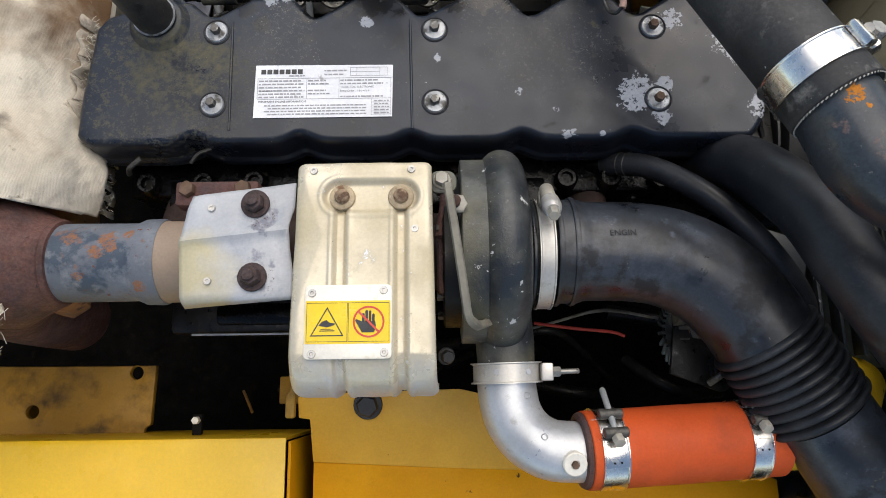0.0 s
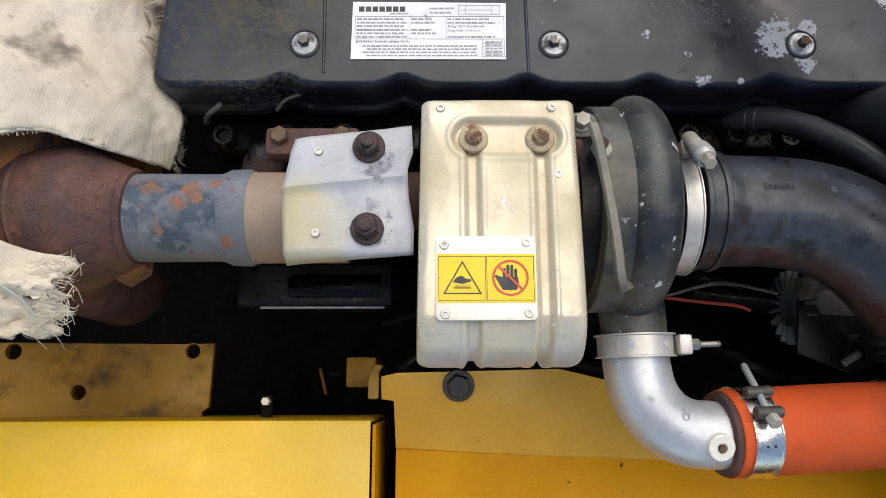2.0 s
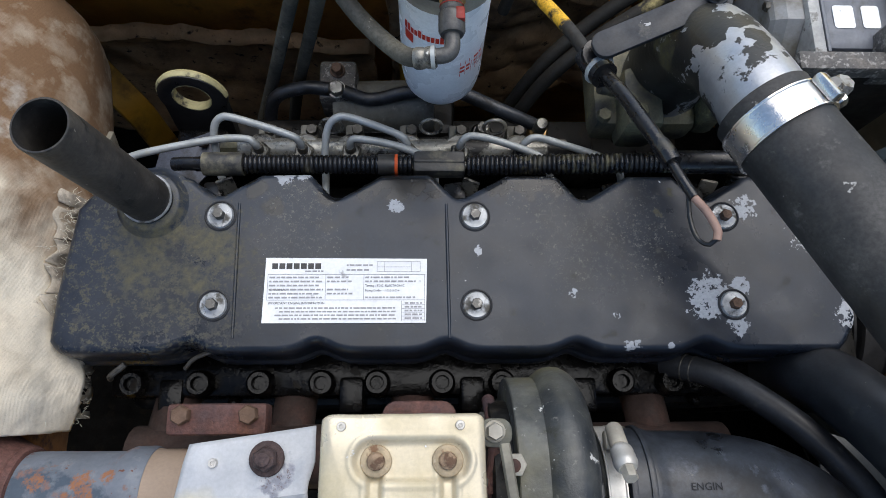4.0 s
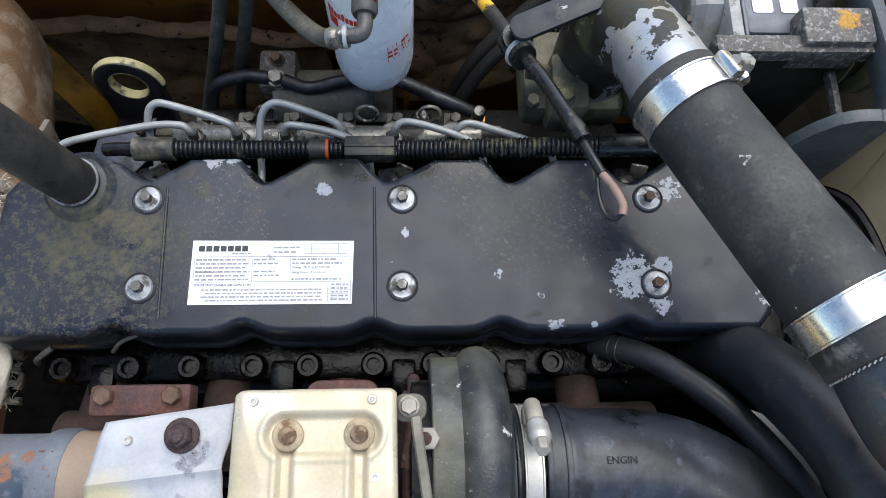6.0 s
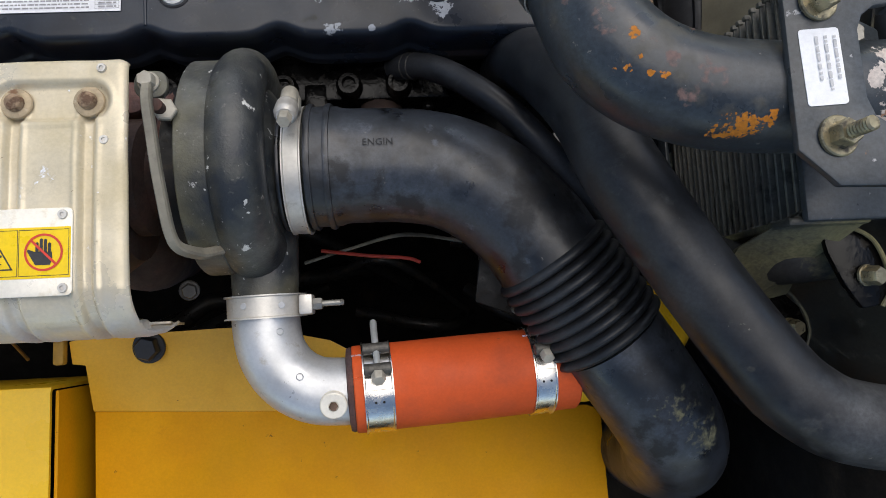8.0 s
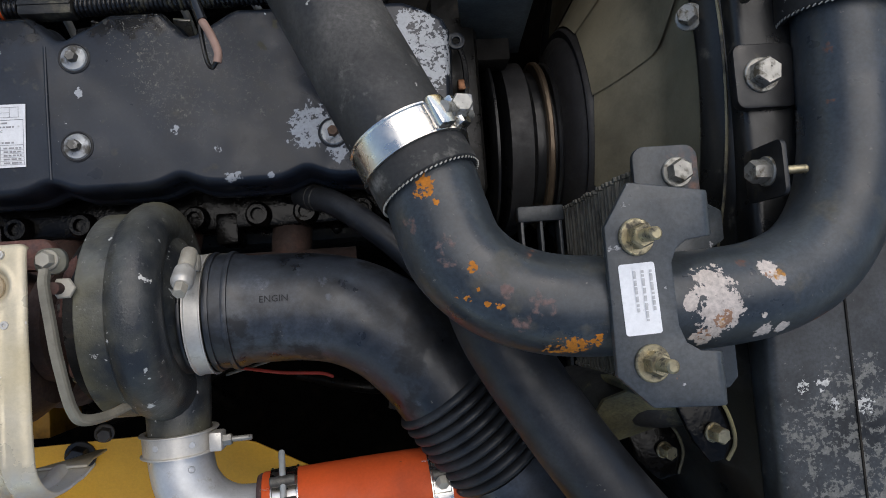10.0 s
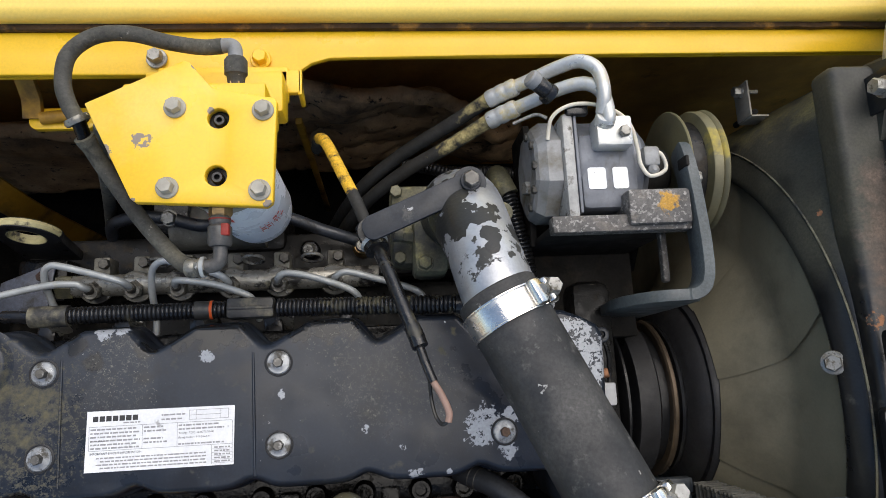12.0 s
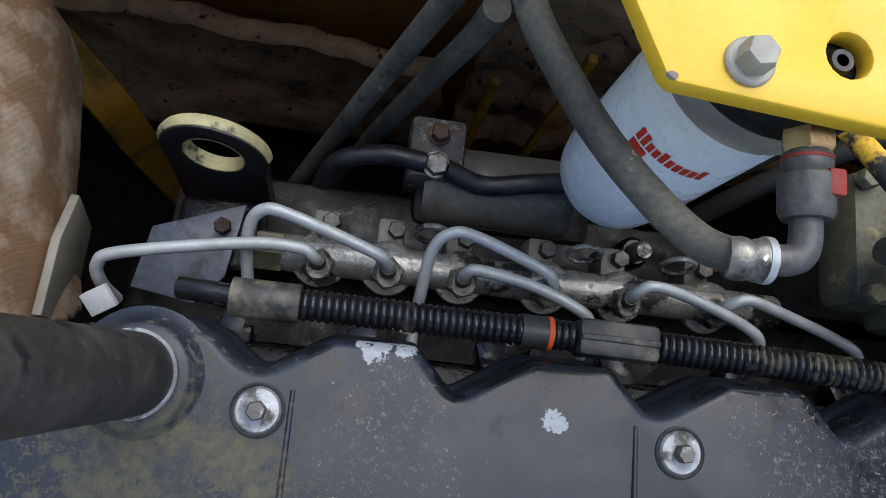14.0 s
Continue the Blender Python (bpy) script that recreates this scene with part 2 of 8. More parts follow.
M["steelpipe"] = mat("blue_grey_painted_pipe", (0.028, 0.035, 0.043), 0.36, 0, 0.3, 12, 0.12, spec=0.5, layers=[
    ((0.046, 0.055, 0.065), 9, 0.5, 0.8, 0.45, 0),
    ((0.020, 0.026, 0.032), 22, 0.58, 0.70, 0.4, 0),
    ((0.085, 0.075, 0.052), 26, 0.58, 0.78, 0.8, 0), ((0.14, 0.135, 0.125), 190, 0.66, 0.72, 0.8, 0),
    ((0.15, 0.095, 0.085), 60, 0.46, 0.75, 0.75, 0, [(0.324, 0.162, 1.167, 0.014), (0.347, 0.144, 1.171, 0.008), (0.360, 0.134, 1.172, 0.007), (0.381, 0.125, 1.174, 0.013), (0.368, 0.116, 1.170, 0.010), (0.303, 0.181, 1.154, 0.009)]),
    ((0.46, 0.16, 0.012), 120, 0.46, 0.58, 0.85, 0, [(0.313, 0.206, 1.159, 0.011), (0.401, 0.096, 1.162, 0.015), (0.390, 0.094, 1.159, 0.010), (0.416, 0.100, 1.167, 0.007), (0.339, 0.151, 1.170, 0.005), (0.335, 0.131, 1.166, 0.004), (0.355, 0.125, 1.170, 0.004), (0.328, 0.132, 1.162, 0.003), (0.347, 0.127, 1.169, 0.003), (0.341, 0.137, 1.170, 0.003), (0.320, 0.196, 1.160, 0.004)]),
    ((0.50, 0.44, 0.40), 110, 0.24, 0.30, 0.6, 0, [(0.495, 0.128, 1.171, 0.017), (0.498, 0.113, 1.171, 0.018), (0.491, 0.099, 1.165, 0.013), (0.478, 0.119, 1.173, 0.007), (0.535, 0.137, 1.167, 0.008), (0.540, 0.129, 1.169, 0.006), (0.532, 0.096, 1.158, 0.008), (0.545, 0.097, 1.158, 0.007), (0.528, 0.107, 1.167, 0.003)]),
    ((0.42, 0.20, 0.04), 60, 0.3, 0.6, 0.85, 0, [(0.541, 0.132, 1.168, 0.006), (0.500, 0.104, 1.168, 0.005)]),
    ((0.30, 0.17, 0.11), 150, 0.55, 0.62, 0.8, 0, [(0.500, 0.106, 1.169, 0.010), (0.488, 0.096, 1.165, 0.008), (0.534, 0.133, 1.168, 0.004)]), (RUST, 30, 0.66, 0.74, 0.9, 0), ((0.5, 0.5, 0.48), 130, 0.735, 0.76, 0.6, 0)])
M["armsteel"] = mat("dark_grey_arm", (0.020, 0.023, 0.029), 0.5, 0.1, 0.25, 20, 0.1, layers=[((0.15, 0.14, 0.12), 30, 0.62, 0.78, 0.8, 0), ((0.38, 0.38, 0.38), 85, 0.665, 0.69, 0.6, 0.1), ((0.2, 0.10, 0.05), 60, 0.70, 0.76, 0.9, 0)])
# The layer with spots paints a pale sheen along the radiator hose top.
M["rubberplain"] = mat("plain_black_rubber", (0.0125, 0.0135, 0.016), 0.44, 0, 0.3, 20, 0.08, spec=0.45, layers=[((0.05, 0.05, 0.046), 60, 0.60, 0.74, 0.8, 0), ((0.032, 0.034, 0.038), 14, 0.48, 0.70, 0.6, 0), ((0.055, 0.058, 0.062), 16, 0.1, 0.9, 0.55, 0, [(0.55, -0.10, 1.065, 0.07), (0.62, -0.107, 1.065, 0.08), (0.70, -0.107, 1.065, 0.08)]), ((0.16, 0.15, 0.13), 110, 0.71, 0.75, 0.9, 0)])
M["strap"] = mat("dark_green_grey_strap", (0.068, 0.080, 0.083), 0.5, 0, 0.25, 20, 0.12, layers=[((0.12, 0.11, 0.08), 30, 0.60, 0.8, 0.8, 0), ((0.25, 0.25, 0.25), 90, 0.70, 0.73, 0.6, 0.1)])
M["bracket"] = mat("dark_blue_grey_bracket", (0.040, 0.047, 0.054), 0.42, 0, 0.2, 20, 0.1, layers=[((0.2, 0.18, 0.15), 30, 0.64, 0.8, 0.8, 0), ((0.34, 0.34, 0.35), 75, 0.67, 0.70, 0.6, 0.1), ((0.3, 0.13, 0.05), 60, 0.70, 0.76, 0.9, 0), ((0.16, 0.10, 0.08), 60, 0.4, 1.0, 0.9, 0, [(0.520, 0.222, 1.092, 0.018), (0.528, 0.20, 1.092, 0.014)])])
M["fin"] = mat("dusty_cooler_fin", (0.13, 0.125, 0.105), 0.6, 0.1, 0.3, 40, 0.1, layers=[((0.05, 0.048, 0.04), 40, 0.5, 0.62, 0.7, 0)])
# Darker on the hose side; streak at the flange groove paints in its shade.
M["turbo"] = mat("grimy_compressor_aluminium", (0.118, 0.120, 0.108), 0.5, 0.2, 0.2, 60, 0.25, 420, layers=[((0.125, 0.115, 0.062), 14, 0.46, 0.70, 0.8, 0.1), ((0.045, 0.048, 0.047), 18, 0.50, 0.66, 0.45, 0.1), ((0.022, 0.026, 0.031), 14, -0.3, 0.7, 0.36, 0.1, [(0.086, 0.10, 1.00, 0.05), (0.090, 0.14, 1.01, 0.048), (0.088, 0.19, 0.99, 0.05), (0.086, 0.07, 0.93, 0.045), (0.09, 0.06, 0.90, 0.035)]), ((0.03, 0.03, 0.022), 40, 0.3, 0.8, 0.7, 0, [(0.046, 0.16, 1.03, 0.016), (0.046, 0.12, 1.03, 0.014), (0.048, 0.19, 1.02, 0.014)]), ((0.20, 0.195, 0.17), 160, 0.62, 0.75, 0.5, 0.2), ((0.6, 0.6, 0.58), 62, 0.665, 0.69, 0.5, 0.2), ((0.5, 0.5, 0.48), 110, 0.67, 0.71, 0.5, 0.3)])
M["nut"] = mat("grimy_union_nut_steel", (0.24, 0.23, 0.20), 0.36, 0.6, 0.3, 90, 0.2, 400, layers=[((0.02, 0.019, 0.016), 60, 0.48, 0.60, 0.6, 0.1), ((0.55, 0.54, 0.50), 140, 0.64, 0.70, 0.3, 0.8)])
M["altcast"] = mat("grimy_cast_aluminium", (0.17, 0.165, 0.14), 0.6, 0.2, 0.3, 30, 0.35, 300, layers=[((0.06, 0.055, 0.045), 18, 0.48, 0.66, 0.8, 0.1), ((0.30, 0.29, 0.25), 90, 0.62, 0.72, 0.6, 0.3)])
M["alu"] = mat("silver_cast_aluminium", (0.56, 0.57, 0.58), 0.42, 0.55, 0.10, 30, 0.06, 400, layers=[((0.46, 0.455, 0.43), 14, 0.5, 0.8, 0.5, 0.5), ((0.36, 0.34, 0.30), 60, 0.62, 0.74, 0.7, 0.2), ((0.20, 0.18, 0.15), 150, 0.70, 0.74, 0.8, 0.1)])
M["peeled"] = mat("peeling_black_over_aluminium", (0.42, 0.43, 0.45), 0.42, 0.7, 0.15, 30, 0.3, 300, layers=[((0.03, 0.03, 0.028), 26, 0.62, 0.64, 0.55, 0), ((0.016, 0.016, 0.015), 40, 0.22, 0.27, 0.42, 0, [(0.175, 0.517, 1.06, 0.030), (0.186, 0.503, 1.078, 0.020), (0.201, 0.511, 1.083, 0.018), (0.215, 0.513, 1.081, 0.016), (0.212, 0.490, 1.097, 0.013), (0.214, 0.476, 1.102, 0.008), (0.240, 0.490, 1.075, 0.016), (0.172, 0.49, 1.04, 0.03), (0.168, 0.505, 0.985, 0.08), (0.178, 0.47, 1.03, 0.035), (0.186, 0.44, 1.05, 0.022), (0.195, 0.535, 1.03, 0.035)]), ((0.11, 0.10, 0.05), 30, 0.4, 0.9, 0.8, 0, [(0.168, 0.515, 1.03, 0.03)]), ((0.5, 0.5, 0.5), 120, 0.72, 0.74, 0.5, 0.3)])
M["bandmatte"] = mat("dull_steel_band", (0.55, 0.53, 0.49), 0.42, 0.45, 0.15, 30, 0.06, layers=[((0.3, 0.28, 0.24), 50, 0.58, 0.72, 0.6, 0.2)])
M["shield"] = mat("champagne_aluminised_sheet", (0.63, 0.56, 0.42), 0.30, 0.30, 0.10, 10, 0.10, 400, layers=[((0.54, 0.46, 0.30), 9, 0.45, 0.66, 0.6, 0.12), ((0.45, 0.39, 0.27), 60, 0.60, 0.75, 0.6, 0.1), ((0.56, 0.57, 0.585), 12, -0.2, 0.7, 0.5, 0.15, [(-0.10, 0.0, 0.98, 0.055), (-0.06, 0.0, 0.98, 0.055), (-0.02, 0.0, 0.98, 0.055)]), ((0.78, 0.79, 0.82), 60, 0.66, 0.70, 0.45, 0.1), ((0.38, 0.33, 0.24), 150, 0.66, 0.72, 0.7, 0.05), ((0.2, 0.16, 0.1), 140, 0.72, 0.75, 0.8, 0)])
M["sheet"] = mat("oxidised_aluminium_sheet", (0.46, 0.47, 0.485), 0.6, 0.1, 0.12, 14, 0.15, 300, layers=[((0.35, 0.37, 0.41), 40, 0.55, 0.72, 0.6, 0.1), ((0.50, 0.44, 0.28), 6, 0.1, 0.8, 0.55, 0.1, [(-0.21, 0.10, 1.01, 0.045), (-0.225, 0.115, 1.01, 0.03)]), ((0.23, 0.24, 0.28), 30, 0.5, 0.75, 0.6, 0.3, [(-0.165, 0.16, 1.01, 0.03), (-0.165, 0.105, 1.01, 0.03)]),
    ((0.10, 0.055, 0.045), 260, 0.75, 1.1, 0.9, 0, [(-0.163, 0.157, 1.01, 0.022), (-0.16, 0.098, 1.01, 0.020)])])
EXDARK = [(-0.372, 0.138, 0.964, 0.034), (-0.345, 0.136, 0.966, 0.034), (-0.325, 0.130, 0.966, 0.03), (-0.35, 0.115, 0.962, 0.03)]
EXRUST = [(-0.331, 0.149, 0.962, 0.013), (-0.369, 0.150, 0.962, 0.011), (-0.340, 0.135, 0.965, 0.010), (-0.311, 0.154, 0.960, 0.008), (-0.359, 0.112, 0.960, 0.007), (-0.297, 0.100, 0.958, 0.010), (-0.325, 0.140, 0.964, 0.008)]
M["exhaust"] = mat("rusting_blue_grey_pipe", (0.135, 0.15, 0.175), 0.6, 0.08, 0.2, 18, 0.25, 200, layers=[((0.055, 0.075, 0.10), 34, 0.30, 0.66, 0.45, 0.12, EXDARK), ((0.20, 0.215, 0.23), 50, 0.56, 0.70, 0.6, 0.1), ((0.20, 0.12, 0.10), 60, 0.60, 0.70, 0.9, 0), ((0.27, 0.12, 0.06), 150, 0.25, 0.75, 0.9, 0, EXRUST), ((0.15, 0.065, 0.045), 110, 0.64, 0.69, 0.9, 0)])
M["tanpipe"] = mat("heat_tinted_pipe", (0.30, 0.225, 0.165), 0.65, 0.1, 0.12, 20, 0.1)
M["rust"] = mat("rusty_iron", (0.105, 0.048, 0.038), 0.75, 0.05, 0.4, 40, 0.9, 180, layers=[((0.19, 0.085, 0.05), 30, 0.58, 0.75, 0.9, 0), ((0.065, 0.042, 0.045), 22, 0.52, 0.7, 0.75, 0.1), ((0.03, 0.02, 0.02), 110, 0.66, 0.74, 0.9, 0), ((0.22, 0.17, 0.15), 150, 0.73, 0.77, 0.9, 0)])
M["rustcore"] = mat("orange_rusted_shell", (0.34, 0.15, 0.055), 0.85, 0.05, 0.25, 30, 0.5, 180, layers=[((0.105, 0.050, 0.040), 24, 0.56, 0.62, 0.9, 0), ((0.45, 0.24, 0.11), 18, 0.6, 0.8, 0.8, 0), ((0.05, 0.03, 0.025), 120, 0.64, 0.70, 0.9, 0)])
M["rustcollar"] = mat("pale_rust_stained_washer", (0.42, 0.33, 0.21), 0.65, 0.15, 0.25, 120, 0.4, 300, layers=[((0.20, 0.11, 0.06), 90, 0.54, 0.64, 0.9, 0), ((0.55, 0.48, 0.36), 110, 0.60, 0.70, 0.6, 0.1)])
M["rusthead"] = mat("tan_rusted_bolt_head", (0.27, 0.185, 0.115), 0.75, 0.1, 0.35, 120, 0.7, 300, layers=[((0.13, 0.075, 0.045), 110, 0.54, 0.62, 0.9, 0), ((0.40, 0.28, 0.15), 90, 0.60, 0.72, 0.9, 0)])
M["rustbolt"] = mat("rusty_bolt_steel", (0.17, 0.105, 0.07), 0.75, 0.35, 0.4, 90, 0.5, 400, random_tint=0.3)
M["scaledbolt"] = mat("scaled_brown_bolt", (0.060, 0.040, 0.038), 0.75, 0.2, 0.4, 90, 0.6, 400, layers=[((0.12, 0.07, 0.05), 120, 0.58, 0.70, 0.9, 0)])
M["bolt"] = mat("zinc_bolt_steel", (0.36, 0.35, 0.32), 0.42, 0.6, 0.25, 80, 0.10, 400, layers=[((0.09, 0.075, 0.05), 110, 0.52, 0.66, 0.8, 0.1), ((0.03, 0.027, 0.022), 190, 0.62, 0.70, 0.8, 0)], random_tint=0.45)
M["brassy"] = mat("dirty_yellow_zinc_steel", (0.34, 0.295, 0.19), 0.36, 0.75, 0.3, 90, 0.12, 400, layers=[((0.05, 0.042, 0.03), 110, 0.50, 0.64, 0.7, 0.1)], random_tint=0.3)
M["inox"] = mat("stainless_band", (0.80, 0.77, 0.72), 0.26, 1.0, 0.10, 30, 0.08, 200, rvar=0.12, layers=[((0.45, 0.36, 0.22), 14, 0.66, 0.8, 0.3, 0.9)])
M["line"] = mat("galvanised_line", (0.38, 0.40, 0.40), 0.42, 0.25, 0.15, 60, 0.1, layers=[((0.4, 0.36, 0.2), 40, 0.62, 0.8, 0.7, 0.1)])
M["rail"] = mat("grimy_steel_rail", (0.32, 0.31, 0.275), 0.34, 0.6, 0.35, 60, 0.35, layers=[((0.22, 0.20, 0.09), 22, 0.60, 0.72, 0.7, 0.1), ((0.012, 0.011, 0.010), 30, 0.50, 0.56, 0.45, 0.0), ((0.5, 0.49, 0.46), 120, 0.64, 0.70, 0.3, 0.8)])
M["yellow"] = mat("yellow_machine_paint", (0.82, 0.50, 0.022), 0.33, 0, 0.06, 6, 0.05, 200, layers=[((0.74, 0.44, 0.015), 5, 0.5, 0.8, 0.45, 0), ((0.10, 0.06, 0.03), 90, 0.745, 0.765, 0.85, 0)])
# Paler yellow for the deck panel and its pad.
M["yellowtop"] = mat("pale_yellow_paint", (0.84, 0.60, 0.13), 0.4, 0, 0.05, 5, 0.05, 200, layers=[((0.12, 0.08, 0.04), 80, 0.755, 0.77, 0.85, 0)])
M["yellowdeep"] = mat("stained_shaded_yellow_paint", (0.63, 0.285, 0.004), 0.6, 0, 0.12, 7, 0.08, 200, spec=0.15, layers=[((0.60, 0.25, 0.004), 9, 0.45, 0.75, 0.6, 0), ((0.40, 0.14, 0.005), 14, 0.66, 0.76, 0.6, 0), ((0.05, 0.03, 0.02), 60, 0.68, 0.72, 0.9, 0)])
# Yellow paint dulled to carry shade under the beam and low in the bay.
M["ochre"] = mat("dirty_shade_dulled_yellow", (0.40, 0.21, 0.018), 0.6, 0, 0.25, 9, 0.1, layers=[((0.05, 0.035, 0.02), 12, 0.5, 0.7, 0.9, 0)])
M["yellowmid"] = mat("light_orange_yellow_paint", (0.70, 0.37, 0.03), 0.45, 0, 0.08, 7, 0.06, 200, layers=[((0.62, 0.30, 0.015), 6, 0.48, 0.75, 0.5, 0), ((0.06, 0.035, 0.02), 70, 0.72, 0.75, 0.9, 0)])
# Wall and foam colours are raised to carry light bounced off the beam.
M["backpaint"] = mat("sooty_bounce_lit_orange_brown", (0.70, 0.34, 0.06), 0.6, 0, 0.3, 7, 0.15, layers=[((0.40, 0.18, 0.04), 5, 0.42, 0.70, 0.8, 0), ((0.07, 0.04, 0.02), 8, 0.62, 0.74, 0.9, 0)])
M["deckgap"] = mat("dirt_filled_gap", (0.05, 0.025, 0.008), 0.9, 0, 0.5, 40, 0.2, layers=[((0.22, 0.11, 0.02), 30, 0.56, 0.66, 0.8, 0)])
M["foam"] = mat("brown_sound_foam", (0.44, 0.28, 0.145), 0.95, 0, 0.35, 24, 0.8, 110, layers=[((0.56, 0.39, 0.22), 13, 0.54, 0.72, 1, 0), ((0.09, 0.058, 0.034), 9, 0.54, 0.68, 1, 0), ((0.02, 0.014, 0.01), 60, 0.60, 0.68, 1, 0)])
M["orange"] = mat("orange_silicone", (0.58, 0.088, 0.022), 0.55, 0, 0.10, 20, 0.08, 350, spec=0.2, layers=[((0.40, 0.075, 0.03), 13, 0.52, 0.75, 0.75, 0), ((0.12, 0.06, 0.04), 90, 0.70, 0.76, 0.8, 0)])
M["white"] = mat("white_filter_paint", (0.86, 0.88, 0.90), 0.28, 0, 0.04, 12, 0.03, layers=[((0.25, 0.25, 0.25), 60, 0.74, 0.76, 0.7, 0)])
M["label"] = mat("white_printed_foil", (0.78, 0.79, 0.81), 0.4, 0, 0.05, 40, 0.03, layers=[((0.42, 0.42, 0.42), 60, 0.66, 0.72, 0.6, 0)])
M["ink"] = mat("black_ink", (0.025, 0.025, 0.027), 0.5, 0, 0.1, 50, 0.0)
M["inkfaint"] = mat("faded_grey_ink", (0.48, 0.48, 0.49), 0.5, 0, 0.2, 300, 0.0)
M["inkgrey"] = mat("worn_grey_ink", (0.30, 0.30, 0.31), 0.5, 0, 0.2, 300, 0.0)
M["signyellow"] = mat("yellow_sign_film", (0.83, 0.56, 0.0), 0.35, 0, 0.05, 30, 0.02)
M["signred"] = mat("red_sign_ink", (0.60, 0.04, 0.02), 0.4, 0, 0.1, 40, 0.0)
M["signwhite"] = mat("cream_sign_plate", (0.80, 0.755, 0.65), 0.35, 0.1, 0.06, 30, 0.05, layers=[((0.56, 0.47, 0.31), 34, 0.60, 0.75, 0.6, 0)])
M["fabric"] = mat("cream_glass_cloth", (0.69, 0.61, 0.48), 0.95, 0, 0.12, 12, 0.5, 700, layers=[((0.50, 0.42, 0.31), 9, 0.45, 0.75, 0.95, 0), ((0.185, 0.105, 0.052), 9, -0.45, 0.6, 0.95, 0, [(-0.40, 0.58, 0.9, 0.22), (-0.43, 0.62, 0.9, 0.18), (-0.52, 0.60, 1.0, 0.15)]), ((0.44, 0.40, 0.34), 22, 0.3, 0.9, 0.95, 0, [(-0.425, 0.50, 0.96, 0.035), (-0.43, 0.475, 0.97, 0.03)]), ((0.42, 0.35, 0.26), 34, 0.55, 0.80, 0.95, 0), ((0.30, 0.245, 0.18), 60, 0.64, 0.73, 0.95, 0), ((0.20, 0.17, 0.14), 18, 0.2, 0.9, 0.95, 0, [(-0.455, 0.262, 1.0, 0.03), (-0.475, 0.258, 1.01, 0.02), (-0.53, 0.263, 1.03, 0.02), (-0.395, 0.24, 0.92, 0.022), (-0.390, 0.34, 0.90, 0.03)])])


def weave(m, pitch=0.0019):
    """Adds the ribs of a twill weave to a cloth."""
    n, l, p = nodes_of(m)
    pos = n.new("ShaderNodeNewGeometry").outputs["Position"]
    mp = n.new("ShaderNodeMapping")
    mp.inputs["Rotation"].default_value = (0, 0, radians(14))
    l.new(pos, mp.inputs["Vector"])
    w = n.new("ShaderNodeTexWave")
    w.inputs["Scale"].default_value, w.inputs["Distortion"].default_value, w.inputs["Detail Scale"].default_value = 0.314 / pitch, 1.2, 0.4
    l.new(mp.outputs[0], w.inputs["Vector"])
    bp = n.new("ShaderNodeBump")
    bp.inputs["Strength"].default_value, bp.inputs["Distance"].default_value = 0.14, 0.0008
    l.new(w.outputs["Fac"], bp.inputs["Height"])
    l.new(p.inputs["Normal"].links[0].from_socket, bp.inputs["Normal"])
    l.new(bp.outputs[0], p.inputs["Normal"])


weave(M["fabric"])
M["cord"] = mat("cut_hose_cord", (0.34, 0.33, 0.30), 0.9, 0, 0.3, 200, 0.0)
M["rustdark"] = mat("soot_brown_casting", (0.035, 0.020, 0.016), 0.85, 0, 0.35, 30, 0.4, 180, layers=[((0.07, 0.03, 0.022), 24, 0.5, 0.75, 0.9, 0)])
M["hem"] = mat("dirty_frayed_hem", (0.40, 0.35, 0.28), 0.95, 0, 0.35, 60, 0.3, 500, layers=[((0.16, 0.135, 0.11), 40, 0.54, 0.68, 0.95, 0)])
M["thread"] = mat("frayed_cloth_thread", (0.62, 0.58, 0.48), 0.95, 0, 0.2, 50, 0.0)
M["fan"] = mat("beige_fan_plastic", (0.23, 0.205, 0.14), 0.6, 0, 0.15, 12, 0.05, layers=[((0.10, 0.09, 0.06), 9, 0.5, 0.8, 0.8, 0)])
M["achead"] = mat("rough_aluminium_head", (0.40, 0.40, 0.385), 0.55, 0.2, 0.25, 60, 0.4, 250, layers=[((0.10, 0.09, 0.07), 60, 0.56, 0.66, 0.8, 0)])
M["acblue"] = mat("blue_grey_compressor_cylinder", (0.15, 0.16, 0.18), 0.5, 0.15, 0.25, 30, 0.15, 250, layers=[((0.10, 0.09, 0.06), 26, 0.54, 0.74, 0.85, 0), ((0.25, 0.25, 0.25), 110, 0.68, 0.73, 0.6, 0.2)])
M["acbody"] = mat("grey_compressor_casting", (0.27, 0.275, 0.275), 0.55, 0.15, 0.2, 25, 0.15, 250, layers=[((0.12, 0.10, 0.06), 22, 0.52, 0.72, 0.85, 0)])
M["acplate"] = mat("scuffed_mount_plate", (0.10, 0.095, 0.09), 0.6, 0.2, 0.3, 40, 0.3, layers=[((0.30, 0.285, 0.265), 190, 0.54, 0.60, 0.7, 0.1), ((0.17, 0.15, 0.13), 60, 0.5, 0.7, 0.8, 0), ((0.45, 0.25, 0.05), 60, 0.3, 0.6, 0.9, 0, [(0.415, 0.53, 1.03, 0.016)])])
M["achose"] = mat("dull_aluminium_hose", (0.60, 0.60, 0.57), 0.38, 0.5, 0.1, 30, 0.12, layers=[((0.46, 0.38, 0.16), 20, 0.56, 0.8, 0.8, 0), ((0.55, 0.46, 0.22), 60, 0.3, 1.0, 0.6, 0, [(0.262, 0.676, 0.992, 0.022), (0.262, 0.652, 0.988, 0.022), (0.262, 0.690, 0.99, 0.02)])])
